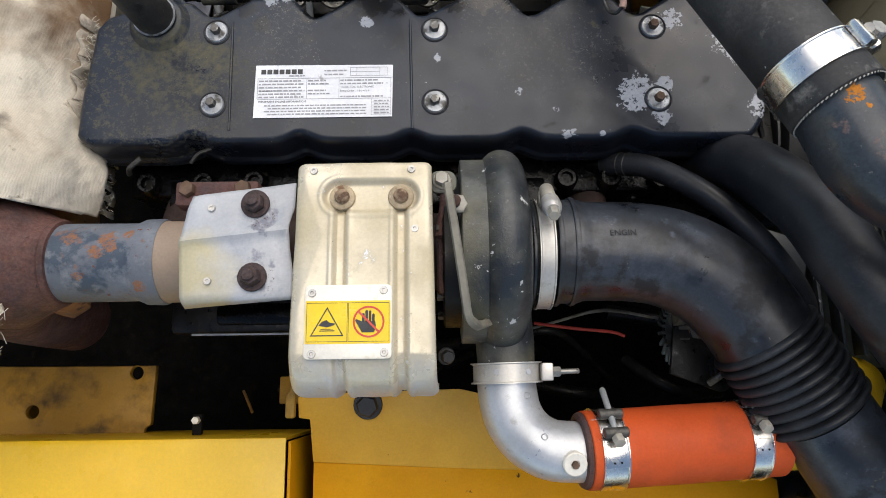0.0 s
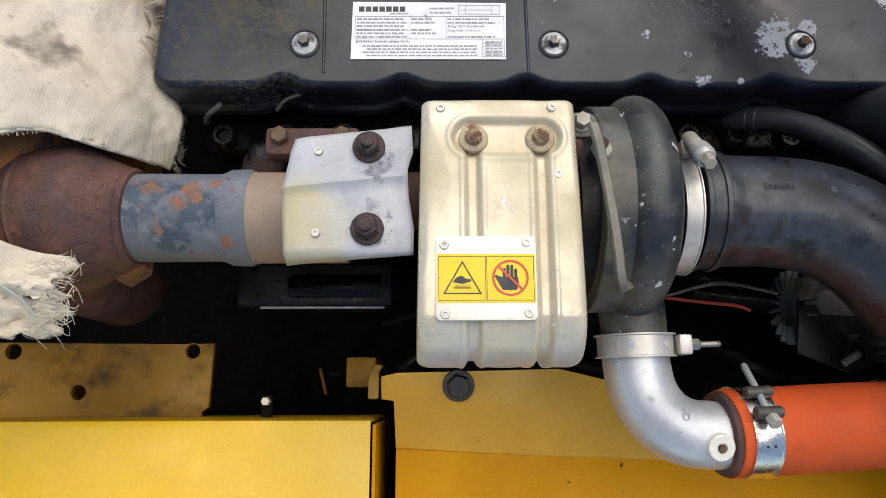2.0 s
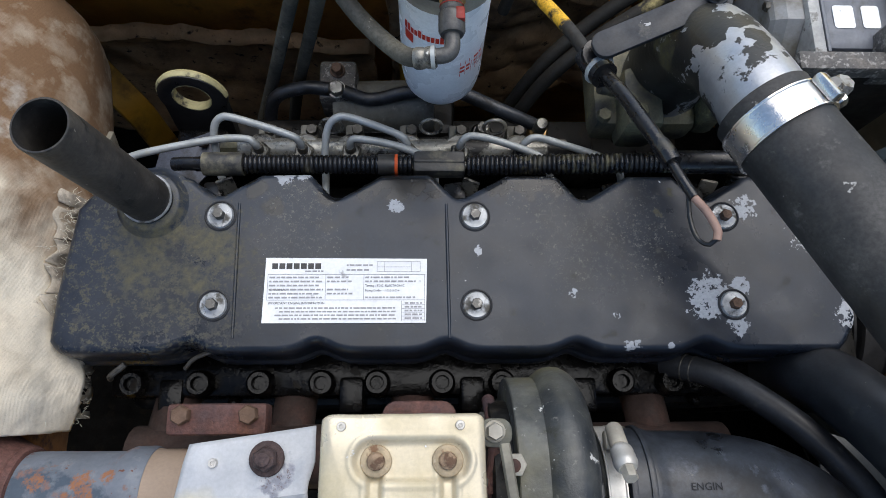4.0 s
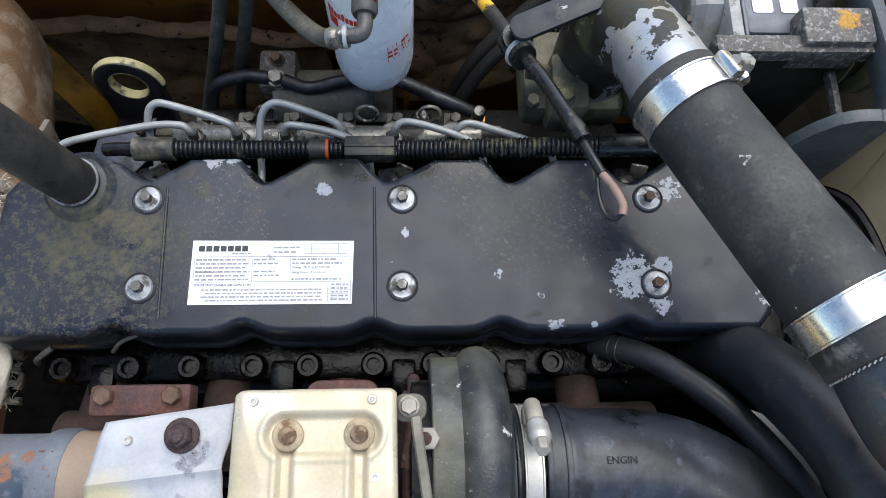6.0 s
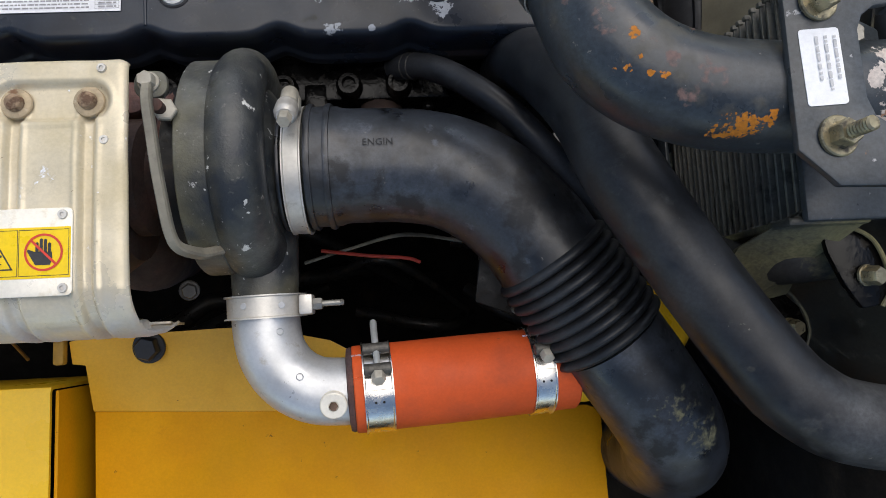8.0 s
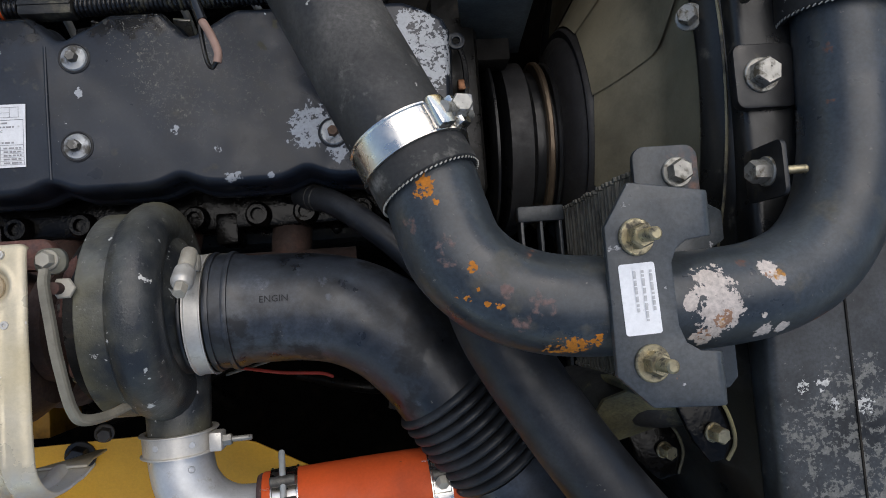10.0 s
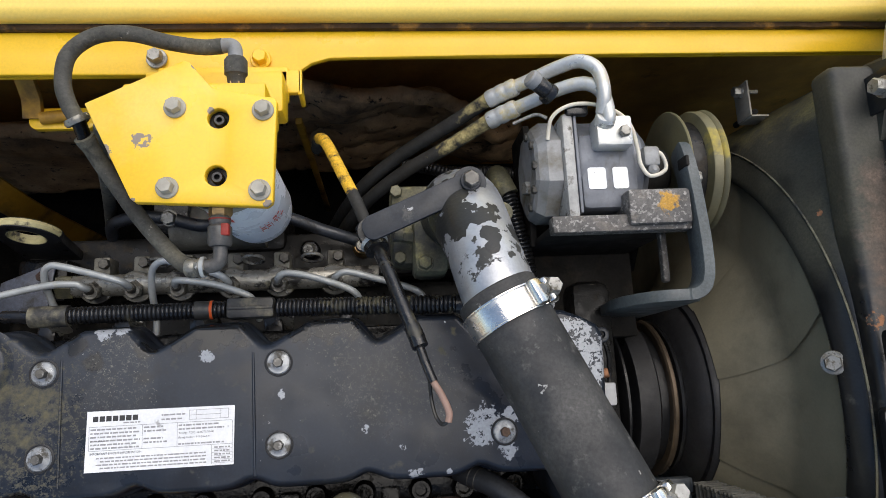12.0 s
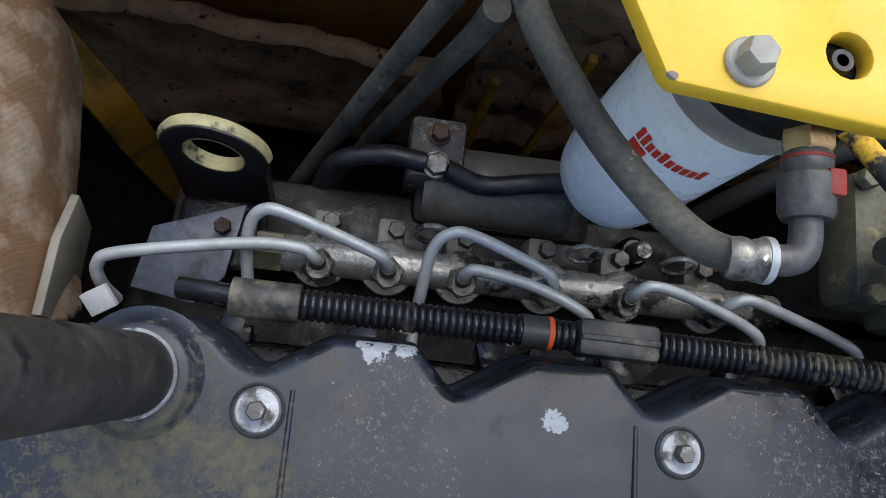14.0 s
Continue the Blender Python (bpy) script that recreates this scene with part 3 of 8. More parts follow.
M["yhose"] = mat("yellow_dusted_black_hose", (0.018, 0.017, 0.015), 0.7, 0, 0.3, 40, 0.1, layers=[((0.20, 0.17, 0.08), 22, 0.62, 0.78, 0.9, 0), ((0.44, 0.365, 0.16), 40, -0.1, 0.6, 0.9, 0, [(0.238, 0.640, 0.985, 0.026), (0.210, 0.632, 0.970, 0.026), (0.185, 0.624, 0.956, 0.024), (0.160, 0.617, 0.942, 0.020), (0.238, 0.666, 0.988, 0.022), (0.212, 0.657, 0.972, 0.018)]), ((0.72, 0.42, 0.03), 60, 0.05, 0.5, 0.8, 0, [(0.050, 0.634, 0.955, 0.018), (0.060, 0.615, 0.975, 0.02), (0.072, 0.588, 0.99, 0.02), (0.082, 0.565, 1.0, 0.014), (0.240, 0.642, 0.980, 0.010)])])
M["plate"] = mat("chipped_yellow_plate", (0.84, 0.51, 0.025), 0.36, 0, 0.06, 6, 0.05, 200, layers=[((0.84, 0.60, 0.17), 9, 0.0, 1.2, 0.5, 0, [(-0.115, 0.60, 1.121, 0.05), (-0.09, 0.62, 1.121, 0.05)]), ((0.27, 0.22, 0.18), 90, 0.30, 0.36, 0.7, 0, [(-0.088, 0.574, 1.121, 0.0085), (-0.083, 0.576, 1.121, 0.005), (-0.1185, 0.565, 1.121, 0.007), (-0.094, 0.522, 1.121, 0.003), (0.019, 0.515, 1.119, 0.005), (-0.03, 0.60, 1.121, 0.004), (-0.045, 0.642, 1.12, 0.004)]), ((0.10, 0.06, 0.03), 90, 0.745, 0.765, 0.85, 0)])
M["capwasher"] = mat("scuffed_cover_washer", (0.30, 0.315, 0.33), 0.38, 0.55, 0.3, 70, 0.15, 400, layers=[((0.07, 0.065, 0.055), 90, 0.50, 0.62, 0.7, 0.1), ((0.5, 0.5, 0.5), 160, 0.64, 0.70, 0.4, 0.6)])
M["capbolt"] = mat("worn_black_cap_bolt", (0.12, 0.115, 0.105), 0.45, 0.5, 0.3, 120, 0.2, 400, layers=[((0.32, 0.31, 0.29), 130, 0.56, 0.64, 0.4, 0.6)])
M["dustbolt"] = mat("dusty_bolt_steel", (0.36, 0.335, 0.28), 0.6, 0.15, 0.2, 60, 0.06, 400)
M["coupling"] = mat("grey_fuel_coupling", (0.085, 0.082, 0.078), 0.45, 0.1, 0.2, 40, 0.05)
M["rimtan"] = mat("tan_shroud_edge", (0.15, 0.14, 0.09), 0.6, 0.1, 0.4, 40, 0.1, layers=[((0.03, 0.03, 0.028), 30, 0.48, 0.6, 0.8, 0)])
M["worn"] = mat("worn_yellow_edge", (0.42, 0.38, 0.20), 0.6, 0.1, 0.25, 40, 0.1, layers=[((0.06, 0.055, 0.045), 60, 0.55, 0.65, 0.8, 0)])
M["olivedust"] = mat("olive_dusted_plate", (0.035, 0.036, 0.032), 0.55, 0.05, 0.3, 25, 0.2, layers=[((0.15, 0.135, 0.065), 11, 0.38, 0.60, 0.9, 0), ((0.014, 0.014, 0.013), 40, 0.58, 0.68, 0.6, 0)])
M["olive"] = mat("olive_dusted_casting", (0.115, 0.108, 0.065), 0.6, 0.1, 0.3, 25, 0.2, layers=[((0.28, 0.25, 0.11), 40, 0.58, 0.72, 0.8, 0), ((0.03, 0.03, 0.027), 22, 0.5, 0.65, 0.6, 0)])
M["wedgeblue"] = mat("scuffed_blue_grey_sheet", (0.055, 0.064, 0.09), 0.45, 0.1, 0.3, 30, 0.1, layers=[((0.02, 0.02, 0.022), 30, 0.52, 0.62, 0.6, 0)])
M["platebeige"] = mat("dusty_beige_plate", (0.20, 0.185, 0.145), 0.6, 0.1, 0.25, 30, 0.1, layers=[((0.09, 0.08, 0.06), 22, 0.52, 0.7, 0.8, 0)])
M["brass"] = mat("old_brass", (0.36, 0.24, 0.11), 0.4, 0.85, 0.3, 80, 0.2)
M["wire"] = mat("cream_cable", (0.62, 0.58, 0.48), 0.6, 0, 0.15, 60, 0.0)
M["pink"] = mat("heat_faded_sleeve", (0.30, 0.19, 0.15), 0.7, 0, 0.2, 60, 0.1)
M["copper"] = mat("copper_wire", (0.16, 0.075, 0.04), 0.4, 0.8, 0.3, 90, 0.2)
M["belt"] = mat("black_drive_belt", (0.02, 0.02, 0.022), 0.6, 0, 0.2, 40, 0.1)
M["acpulley"] = mat("dusty_pulley_steel", (0.16, 0.145, 0.085), 0.5, 0.3, 0.2, 20, 0.1, layers=[((0.19, 0.165, 0.075), 14, 0.46, 0.75, 0.85, 0), ((0.46, 0.36, 0.07), 30, 0.3, 1.0, 0.9, 0, [(0.495, 0.60, 1.02, 0.03)])])
M["dullred"] = mat("dirty_red_plastic", (0.24, 0.022, 0.015), 0.6, 0, 0.3, 60, 0.0)
M["darkbolt"] = mat("oily_bolt_steel", (0.09, 0.085, 0.075), 0.5, 0.5, 0.3, 120, 0.3)
M["pulley"] = mat("worn_pulley_steel", (0.16, 0.12, 0.085), 0.4, 0.6, 0.3, 20, 0.1)
M["emboss"] = mat("raised_rubber_lettering", (0.008, 0.009, 0.011), 0.7, 0, 0.1, 50, 0.0)

# ---- shape helpers ----


def V(*a):
    return Vector(a)


def join(*shapes):
    vs, fs, k = [], [], 0
    for v, f in shapes:
        vs.extend(tuple(p) for p in v)
        fs.extend([tuple(i + k for i in q) for q in f])
        k = len(vs)
    return vs, fs


def moved(shape, m):
    return [tuple(m @ Vector(p)) for p in shape[0]], shape[1]


def curve_points(pts, per=8):
    """A smooth line through pts."""
    p = [Vector(q) for q in pts]
    if len(p) == 2:
        return [p[0].lerp(p[1], i / per) for i in range(per + 1)]
    p = [p[0] * 2 - p[1], *p, p[-1] * 2 - p[-2]]
    out = []
    for i in range(1, len(p) - 2):
        a, b, c, d = p[i - 1:i + 3]
        for k in range(per):
            t = k / per
            out.append(0.5 * (2 * b + (c - a) * t + (2 * a - 5 * b + 4 * c - d) * t * t + (3 * b - a - 3 * c + d) * t ** 3))
    out.append(p[-2])
    return out


def even(line, n):
    """The line again in n even steps."""
    s = [0.0]
    for a, b in zip(line, line[1:]):
        s.append(s[-1] + (b - a).length)
    out, j = [], 0
    for i in range(n + 1):
        want = s[-1] * i / n
        while j < len(s) - 2 and s[j + 1] < want:
            j += 1
        k = (want - s[j]) / max(1e-9, s[j + 1] - s[j])
        out.append(line[j].lerp(line[j + 1], min(1.0, max(0.0, k))))
    return out, s[-1]


def sweep(line, section, scale=lambda u: 1.0, cap=True, up=None, closed=True):
    """Carries a closed 2D section along a line of points."""
    n = len(line)
    tan = [(line[min(i + 1, n - 1)] - line[max(i - 1, 0)]).normalized() for i in range(n)]
    ref = Vector(up) if up else (V(0, 0, 1) if abs(tan[0].z) < 0.9 else V(0, 1, 0))
    u = (ref - tan[0] * ref.dot(tan[0])).normalized()
    vs, fs, m = [], [], len(section)
    for i in range(n):
        if i:
            u = tan[i - 1].rotation_difference(tan[i]) @ u
            u = (u - tan[i] * u.dot(tan[i])).normalized()
        w = tan[i].cross(u)
        k = scale(i / (n - 1))
        vs.extend(tuple(line[i] + (w * a + u * b) * k) for a, b in section)
    for i in range(n - 1):
        for j in range(m):
            a, b = i * m + j, i * m + (j + 1) % m
            fs.append((a, b, b + m, a + m))
    if cap:
        fs.append(tuple(range(m))[::-1])
        fs.append(tuple(range((n - 1) * m, n * m)))
    return vs, fs


def ring(r, n=20):
    return [(r * math.cos(2 * math.pi * i / n), r * math.sin(2 * math.pi * i / n)) for i in range(n)]


def tube(pts, r, segs=20, per=8, scale=lambda u: 1.0, cap=True, steps=0):
    line = curve_points(pts, per)
    if steps:
        line = even(line, steps)[0]
    return sweep(line, ring(r, segs), scale, cap)


def ribbed(pts, r, pitch, depth, segs=18, fine=6):
    line = curve_points(pts, 12)
    length = even(line, 4)[1]
    n = max(2, int(length / pitch)) * fine
    line = even(line, n)[0]
    return sweep(line, ring(r, segs), lambda u: 1 + depth * (2 * abs(math.sin(math.pi * u * n / fine)) ** 0.6 - 1))


def spin(profile, o, axis, segs=32, turn=2 * math.pi):
    """Turns (radius, height) pairs round an axis that starts at o."""
    a = Vector(axis).normalized()
    u = a.orthogonal().normalized()
    w = a.cross(u)
    o = Vector(o)
    vs, fs, m = [], [], len(profile)
    for i in range(segs):
        t = turn * i / segs
        d = u * math.cos(t) + w * math.sin(t)
        vs.extend(tuple(o + a * h + d * r) for r, h in profile)
    for i in range(segs):
        for j in range(m - 1):
            a0, b0 = i * m + j, ((i + 1) % segs) * m + j
            fs.append((a0, b0, b0 + 1, a0 + 1))
    return vs, fs


def prism(outer, depth, holes=(), bevel=0.0, segs=2):
    """A plate cut from a 2D outline with holes, from z 0 down to -depth, with softened edges."""
    bm = bmesh.new()
    for k, loop in enumerate((outer, *holes)):
        vs = [bm.verts.new((x, y, 0)) for x, y in loop]
        for a, b in zip(vs, vs[1:] + vs[:1]):
            bm.edges.new((a, b))
    if holes:
        bmesh.ops.triangle_fill(bm, use_beauty=True, edges=bm.edges[:])
    else:
        bm.faces.new(bm.verts[:])
    bmesh.ops.recalc_face_normals(bm, faces=bm.faces[:])
    for f in bm.faces:
        if f.normal.z < 0:
            f.normal_flip()
    made = bmesh.ops.extrude_face_region(bm, geom=bm.faces[:])
    low = [g for g in made["geom"] if isinstance(g, bmesh.types.BMVert)]
    bmesh.ops.translate(bm, verts=low, vec=(0, 0, -depth))
    bmesh.ops.recalc_face_normals(bm, faces=bm.faces[:])
    if bevel:
        rim = [e for e in bm.edges if len(e.link_faces) == 2 and e.calc_face_angle(0) > 0.7]
        bmesh.ops.bevel(bm, geom=rim, offset=bevel, segments=segs, affect="EDGES", profile=0.5, clamp_overlap=True)
    return shape_of(bm)


def shape_of(bm):
    bm.verts.index_update()
    s = [tuple(v.co) for v in bm.verts], [tuple(v.index for v in f.verts) for f in bm.faces]
    bm.free()
    return s


def box(x0, x1, y0, y1, z0, z1, bevel=0.003, segs=2):
    bm = bmesh.new()
    bmesh.ops.create_cube(bm, size=1.0)
    for v in bm.verts:
        v.co = ((x0 + x1) / 2 + v.co.x * (x1 - x0), (y0 + y1) / 2 + v.co.y * (y1 - y0), (z0 + z1) / 2 + v.co.z * (z1 - z0))
    if bevel:
        bmesh.ops.bevel(bm, geom=bm.edges[:], offset=bevel, segments=segs, affect="EDGES", profile=0.5, clamp_overlap=True)
    return shape_of(bm)


def strip(profile, width, thick):
    """A bent sheet: a 2D profile in (y, z), given thickness, carried along x for width."""
    p = [Vector((0, *q)) for q in profile]
    n = len(p)
    off = []
    for i in range(n):
        t = (p[min(i + 1, n - 1)] - p[max(i - 1, 0)]).normalized()
        off.append(Vector((0, -t.z, t.y)))
    loop = p + [p[i] - off[i] * thick for i in range(n - 1, -1, -1)]
    vs = [(0, q.y, q.z) for q in loop] + [(width, q.y, q.z) for q in loop]
    m = len(loop)
    fs = [(i, (i + 1) % m, (i + 1) % m + m, i + m) for i in range(m)]
    for i in range(n - 1):
        j = m - 1 - i
        fs += [(i, i + 1, j - 1, j)[::-1], (i + m, i + 1 + m, j - 1 + m, j + m)]
    return vs, fs


def hexbolt(d, h, thread=0.0, td=0.0):
    """A hexagon head with a chamfered top and, if wanted, a stud through it."""
    r = d / 2 / math.cos(math.pi / 6)
    rings = [(r, 0), (r, h * 0.82), (r * 0.86, h)]
    vs, fs = [], []
    for rr, z in rings:
        vs += [(rr * math.cos(math.pi / 3 * i), rr * math.sin(math.pi / 3 * i), z) for i in range(6)]
    for k in range(2):
        fs += [(k * 6 + i, k * 6 + (i + 1) % 6, k * 6 + 6 + (i + 1) % 6, k * 6 + 6 + i) for i in range(6)]
    fs += [tuple(range(12, 18)), tuple(range(5, -1, -1))]
    s = vs, fs
    if thread:
        steps = 14
        prof = [(0, h * 0.9)] + [(td / 2 * (1 if i % 2 else 0.86), h * 0.9 + thread * i / steps) for i in range(steps)] + [(td * 0.36, h * 0.9 + thread), (0, h * 0.9 + thread)]
        s = join(s, spin(prof, (0, 0, 0), (0, 0, 1), 12))
    return s


def disc(r, h, hole=0.0, round_=0.3, segs=24):
    b = h * round_
    prof = [(hole, 0), (r, 0), (r, h - b), (r - b, h), (hole, h)]
    return spin(prof if not hole else prof + [(hole, 0)], (0, 0, 0), (0, 0, 1), segs)


ORIGIN = {}


def mesh_of(name, shape, material, sharp=38):
    me = bpy.data.meshes.new(name)
    me.from_pydata(shape[0], [], shape[1])
    bm = bmesh.new()
    bm.from_mesh(me)
    bmesh.ops.remove_doubles(bm, verts=bm.verts[:], dist=1e-6)
    bmesh.ops.recalc_face_normals(bm, faces=bm.faces[:])
    bm.to_mesh(me)
    bm.free()
    me.polygons.foreach_set("use_smooth", [True] * len(me.polygons))
    me.set_sharp_from_angle(angle=radians(sharp))
    me.materials.append(M[material])
    return me


def thing(name, at, label, category, group="", kind=""):
    e = new(name)
    e.empty_display_size = 0.02
    e.location = at
    ORIGIN[e] = Vector(at)
    return tagged(e, label, category, group, kind)


def part(name, shape, material, parent, label="", sharp=38):
    """One mesh, in world places, as a part of its parent."""
    o = ORIGIN[parent]
    ob = new(name, mesh_of(name, moved(shape, Matrix.Translation(-o)), material, sharp))
    ob.parent = parent
    ORIGIN[ob] = o
    return tagged(ob, label)


def single(name, shape, material, label, category, kind="", group="", sharp=38):
    """A thing of one mesh, its origin at its lowest middle."""
    xs, ys, zs = zip(*shape[0])
    o = Vector(((min(xs) + max(xs)) / 2, (min(ys) + max(ys)) / 2, min(zs)))
    ob = new(name, mesh_of(name, moved(shape, Matrix.Translation(-o)), material, sharp))
    ob.location = o
    ORIGIN[ob] = o
    return tagged(ob, label, category, group, kind)


SHARED = {}


def piece(name, key, shape, material, parent, m, label=""):
    """A repeat: an object of its own on a shared mesh."""
    k = (key, material)
    if k not in SHARED:
        SHARED[k] = mesh_of(name, shape() if callable(shape) else shape, material)
    ob = new(name, SHARED[k])
    ob.parent = parent
    ob.matrix_local = Matrix.Translation(-ORIGIN[parent]) @ m
    return tagged(ob, label)


def facing(at, axis, turn=0.0):
    """A pose whose z axis points along axis."""
    q = Vector((0, 0, 1)).rotation_difference(Vector(axis).normalized())
    return Matrix.Translation(at) @ q.to_matrix().to_4x4() @ pose(0, 0, 0, 0, 0, turn)


def bolt(parent, at, axis=(0, 0, 1), d=0.013, h=0.008, material="bolt", washer=0.0, stud=0.0, turn=11, wmat=None, label=""):
    """A hexagon bolt with its washer, seated at a place."""
    up = Vector(axis).normalized()
    lift = 0.0
    if washer:
        lift = 0.0025
    m = facing(Vector(at) + up * lift, axis, turn + 37 * (at[0] * 91 % 1))
    b = piece("bolt", ("bolt", d, h, stud), lambda: hexbolt(d, h, stud, d * 0.62), material, parent, m, label)
    if washer:
        w = piece("washer", ("washer", washer), lambda: disc(washer, 0.0025), wmat or material, parent, m)
        w.parent = b
        w.matrix_local = m.inverted() @ facing(at, axis)
    return b


def arc(cx, cy, r, a0, a1, n=12):
    return [(cx + r * math.cos(radians(a0 + (a1 - a0) * i / n)), cy + r * math.sin(radians(a0 + (a1 - a0) * i / n))) for i in range(n + 1)]


def rounded(x0, x1, y0, y1, r, n=5):
    return arc(x1 - r, y1 - r, r, 0, 90, n) + arc(x0 + r, y1 - r, r, 90, 180, n) + arc(x0 + r, y0 + r, r, 180, 270, n) + arc(x1 - r, y0 + r, r, 270, 360, n)


def band(at, axis, r, width, thick=0.0012):
    """A hose clamp's band round an axis, its edges rolled."""
    h = width / 2
    prof = [(r, -h), (r + thick * 1.8, -h), (r + thick * 1.8, -h + 0.0012), (r + thick, -h + 0.002), (r + thick, h - 0.002), (r + thick * 1.8, h - 0.0012), (r + thick * 1.8, h), (r, h), (r, -h)]
    return spin(prof, at, axis, 48)

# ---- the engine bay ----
single("floor", box(-1.0, 1.25, -0.45, 1.0, 0.10, 0.13, 0.0), "pan", "steel belly pan under the engine, near black to stand for deep shade", "floor", "structure")
single("wall_left", box(-1.03, -1.0, -0.45, 1.0, 0.10, 1.0, 0.0), "dark", "dark dirty steel side of the bay", "wall", "structure")
single("wall_right", box(1.25, 1.28, -0.45, 1.0, 0.10, 1.0, 0.0), "dark", "dark dirty steel side of the bay behind the radiator", "wall", "structure")
single("wall_front", box(-1.0, 1.25, -0.48, -0.45, 0.10, 0.80, 0.0), "dark", "dark steel wall below the yellow covers", "wall", "structure")
single("wall_back", box(-1.0, 1.25, 0.86, 0.89, 0.10, 0.99, 0.0), "backpaint", "sooty orange-brown painted steel wall, brightened for light bounced off the beam", "wall", "structure")

# sound foam on the back wall, torn along its edges
def foam_sheet(x0, x1, low, high, wave):
    """A sagging sheet between two ragged edges, given as heights over x."""
    nx, nz = 90, 40
    vs, fs = [], []
    for i in range(nx + 1):
        x = x0 + (x1 - x0) * i / nx
        rag = 0.022 * noise.noise(V(x * 14, 0, 3.0)) + 0.010 * noise.noise(V(x * 48, 0, 8.0))
        lo, hi = np.interp(x, *low) + rag, np.interp(x, *high) + 0.6 * rag
        for j in range(nz + 1):
            z = lo + (hi - lo) * j / nz
            d = wave * noise.noise(V(x * 8, z * 8, 1.0)) + 0.3 * wave * noise.noise(V(x * 26, z * 26, 5.0)) + 0.1 * wave * noise.noise(V(x * 80, z * 80, 2.0))
            curl = -0.020 * max(0.0, j / nz - 0.86) / 0.14
            vs.append((x + 0.008 * noise.noise(V(z * 30, x * 5, 6.0)), 0.792 + d + curl, z))
    for i in range(nx):
        for j in range(nz):
            a = i * (nz + 1) + j
            fs.append((a, a + 1, a + nz + 2, a + nz + 1))
    return vs, fs


for x0, x1, low, high, wave in ((-0.10, 0.40, ((-0.1, 0.2, 0.4), (0.40, 0.46, 0.42)), ((-0.1, 0.06, 0.12, 0.22, 0.30, 0.36, 0.40), (0.79, 0.785, 0.775, 0.735, 0.655, 0.59, 0.47)), 0.030), (-0.70, -0.13, ((-0.7, -0.13), (0.30, 0.34)), ((-0.7, -0.46, -0.3, -0.13), (0.66, 0.665, 0.655, 0.63)), 0.010)):
    fo = single("foam_lining", foam_sheet(x0, x1, low, high, wave), "foam", "torn dirt-brown sound foam lining on the back wall", "insulation", group="foam on the back wall")
    sol = fo.modifiers.new("thickness", "SOLIDIFY")
    sol.thickness, sol.offset = 0.022, -1
for x, z0, z1 in ((-0.081, 0.20, 0.66), (0.0, 0.20, 0.74)):
    single("wall_rib", box(x - 0.005, x + 0.005, 0.735, 0.745, z0, z1, 0.0015), "ochre", "narrow dull yellow upright rib behind the fuel filter", "rib", group="ribs on the back wall")

# yellow frame along the back: flange with a cut-out edge, and the deck panel above it
low = [(-1.0, 0.741), (-1.0, 0.694), (-0.26, 0.693), (0.012, 0.690), (0.030, 0.692), (0.045, 0.703), (0.065, 0.709), (0.25, 0.711), (0.60, 0.712), (1.24, 0.713), (1.24, 0.741)]
beam = thing("frame_beam", (0, 0.72, 0.95), "yellow painted steel frame beam with chipped lower edge", "beam", kind="structure")
part("flange", moved(prism(low[::-1], 0.008, bevel=0.002), pose(0, 0, 1.0)), "yellow", beam)
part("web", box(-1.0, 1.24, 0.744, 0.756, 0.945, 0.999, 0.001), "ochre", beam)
part("lip", join(box(-1.0, 0.01, 0.6935, 0.6985, 0.985, 0.9915, 0.002), box(0.07, 1.24, 0.7125, 0.7165, 0.987, 0.9915, 0.002)), "yellow", beam)
deck = thing("deck_panel", (0, 1.1, 0.99), "pale yellow steel deck panel with rolled edge", "panel", kind="structure")
edge = [(0.748, 0.995)] + [(0.758 + 0.012 * math.cos(radians(a)), 1.012 + 0.012 * math.sin(radians(a))) for a in range(190, 89, -12)] + [(0.86, 1.0245), (1.3, 1.027)]
part("skin", moved(strip(edge, 2.25, 0.004), pose(-1.0, 0, 0)), "yellowtop", deck)
part("gap_seal", sweep([V(-1.0 + 2.25 * i / 90, 0.7435 + 0.0016 * noise.noise(V(i * 0.9, 2, 4)), 1.0035) for i in range(91)], [(-0.003, -0.003), (0.003, -0.003), (0.003, 0.003), (-0.003, 0.003)]), "deckgap", deck, "dark dirt-filled gap along the panel edge")
part("pad", moved(prism(rounded(0.60, 0.80, 0.83, 0.90, 0.02), 0.004, bevel=0.001), pose(0, 0, 1.0305)), "yellowtop", deck)
for bx, by in ((0.615, 0.842), (0.63, 0.885)):
    piece("rivet", "rivet_deck", lambda: disc(0.004, 0.002), "dark", deck, pose(bx, by, 1.0305))

# hinge lug under the beam
lug = thing("hinge_lug", (-0.24, 0.69, 0.92), "yellow steel hinge lug welded under the frame beam", "bracket")
part("arm", moved(strip([(0.728, 0.99), (0.712, 0.955), (0.694, 0.936), (0.672, 0.930)], 0.020, 0.008), pose(-0.282, 0, 0)), "ochre", lug)
part("plate", moved(prism(rounded(-0.278, -0.205, 0.659, 0.684, 0.010), 0.008, holes=[[(-0.218 + 0.006 * math.cos(a), 0.671 + 0.006 * math.sin(a)) for a in (0, -0.785, -1.57, -2.356, -3.14, -3.93, -4.71, -5.5)]], bevel=0.0015), pose(0, 0, 0.932)), "yellow", lug)
part("pin", spin([(0, 0), (0.007, 0), (0.007, 0.03), (0.005, 0.032), (0, 0.032)], (-0.262, 0.670, 0.937), (1, 0.1, 0), 16), "ochre", lug)

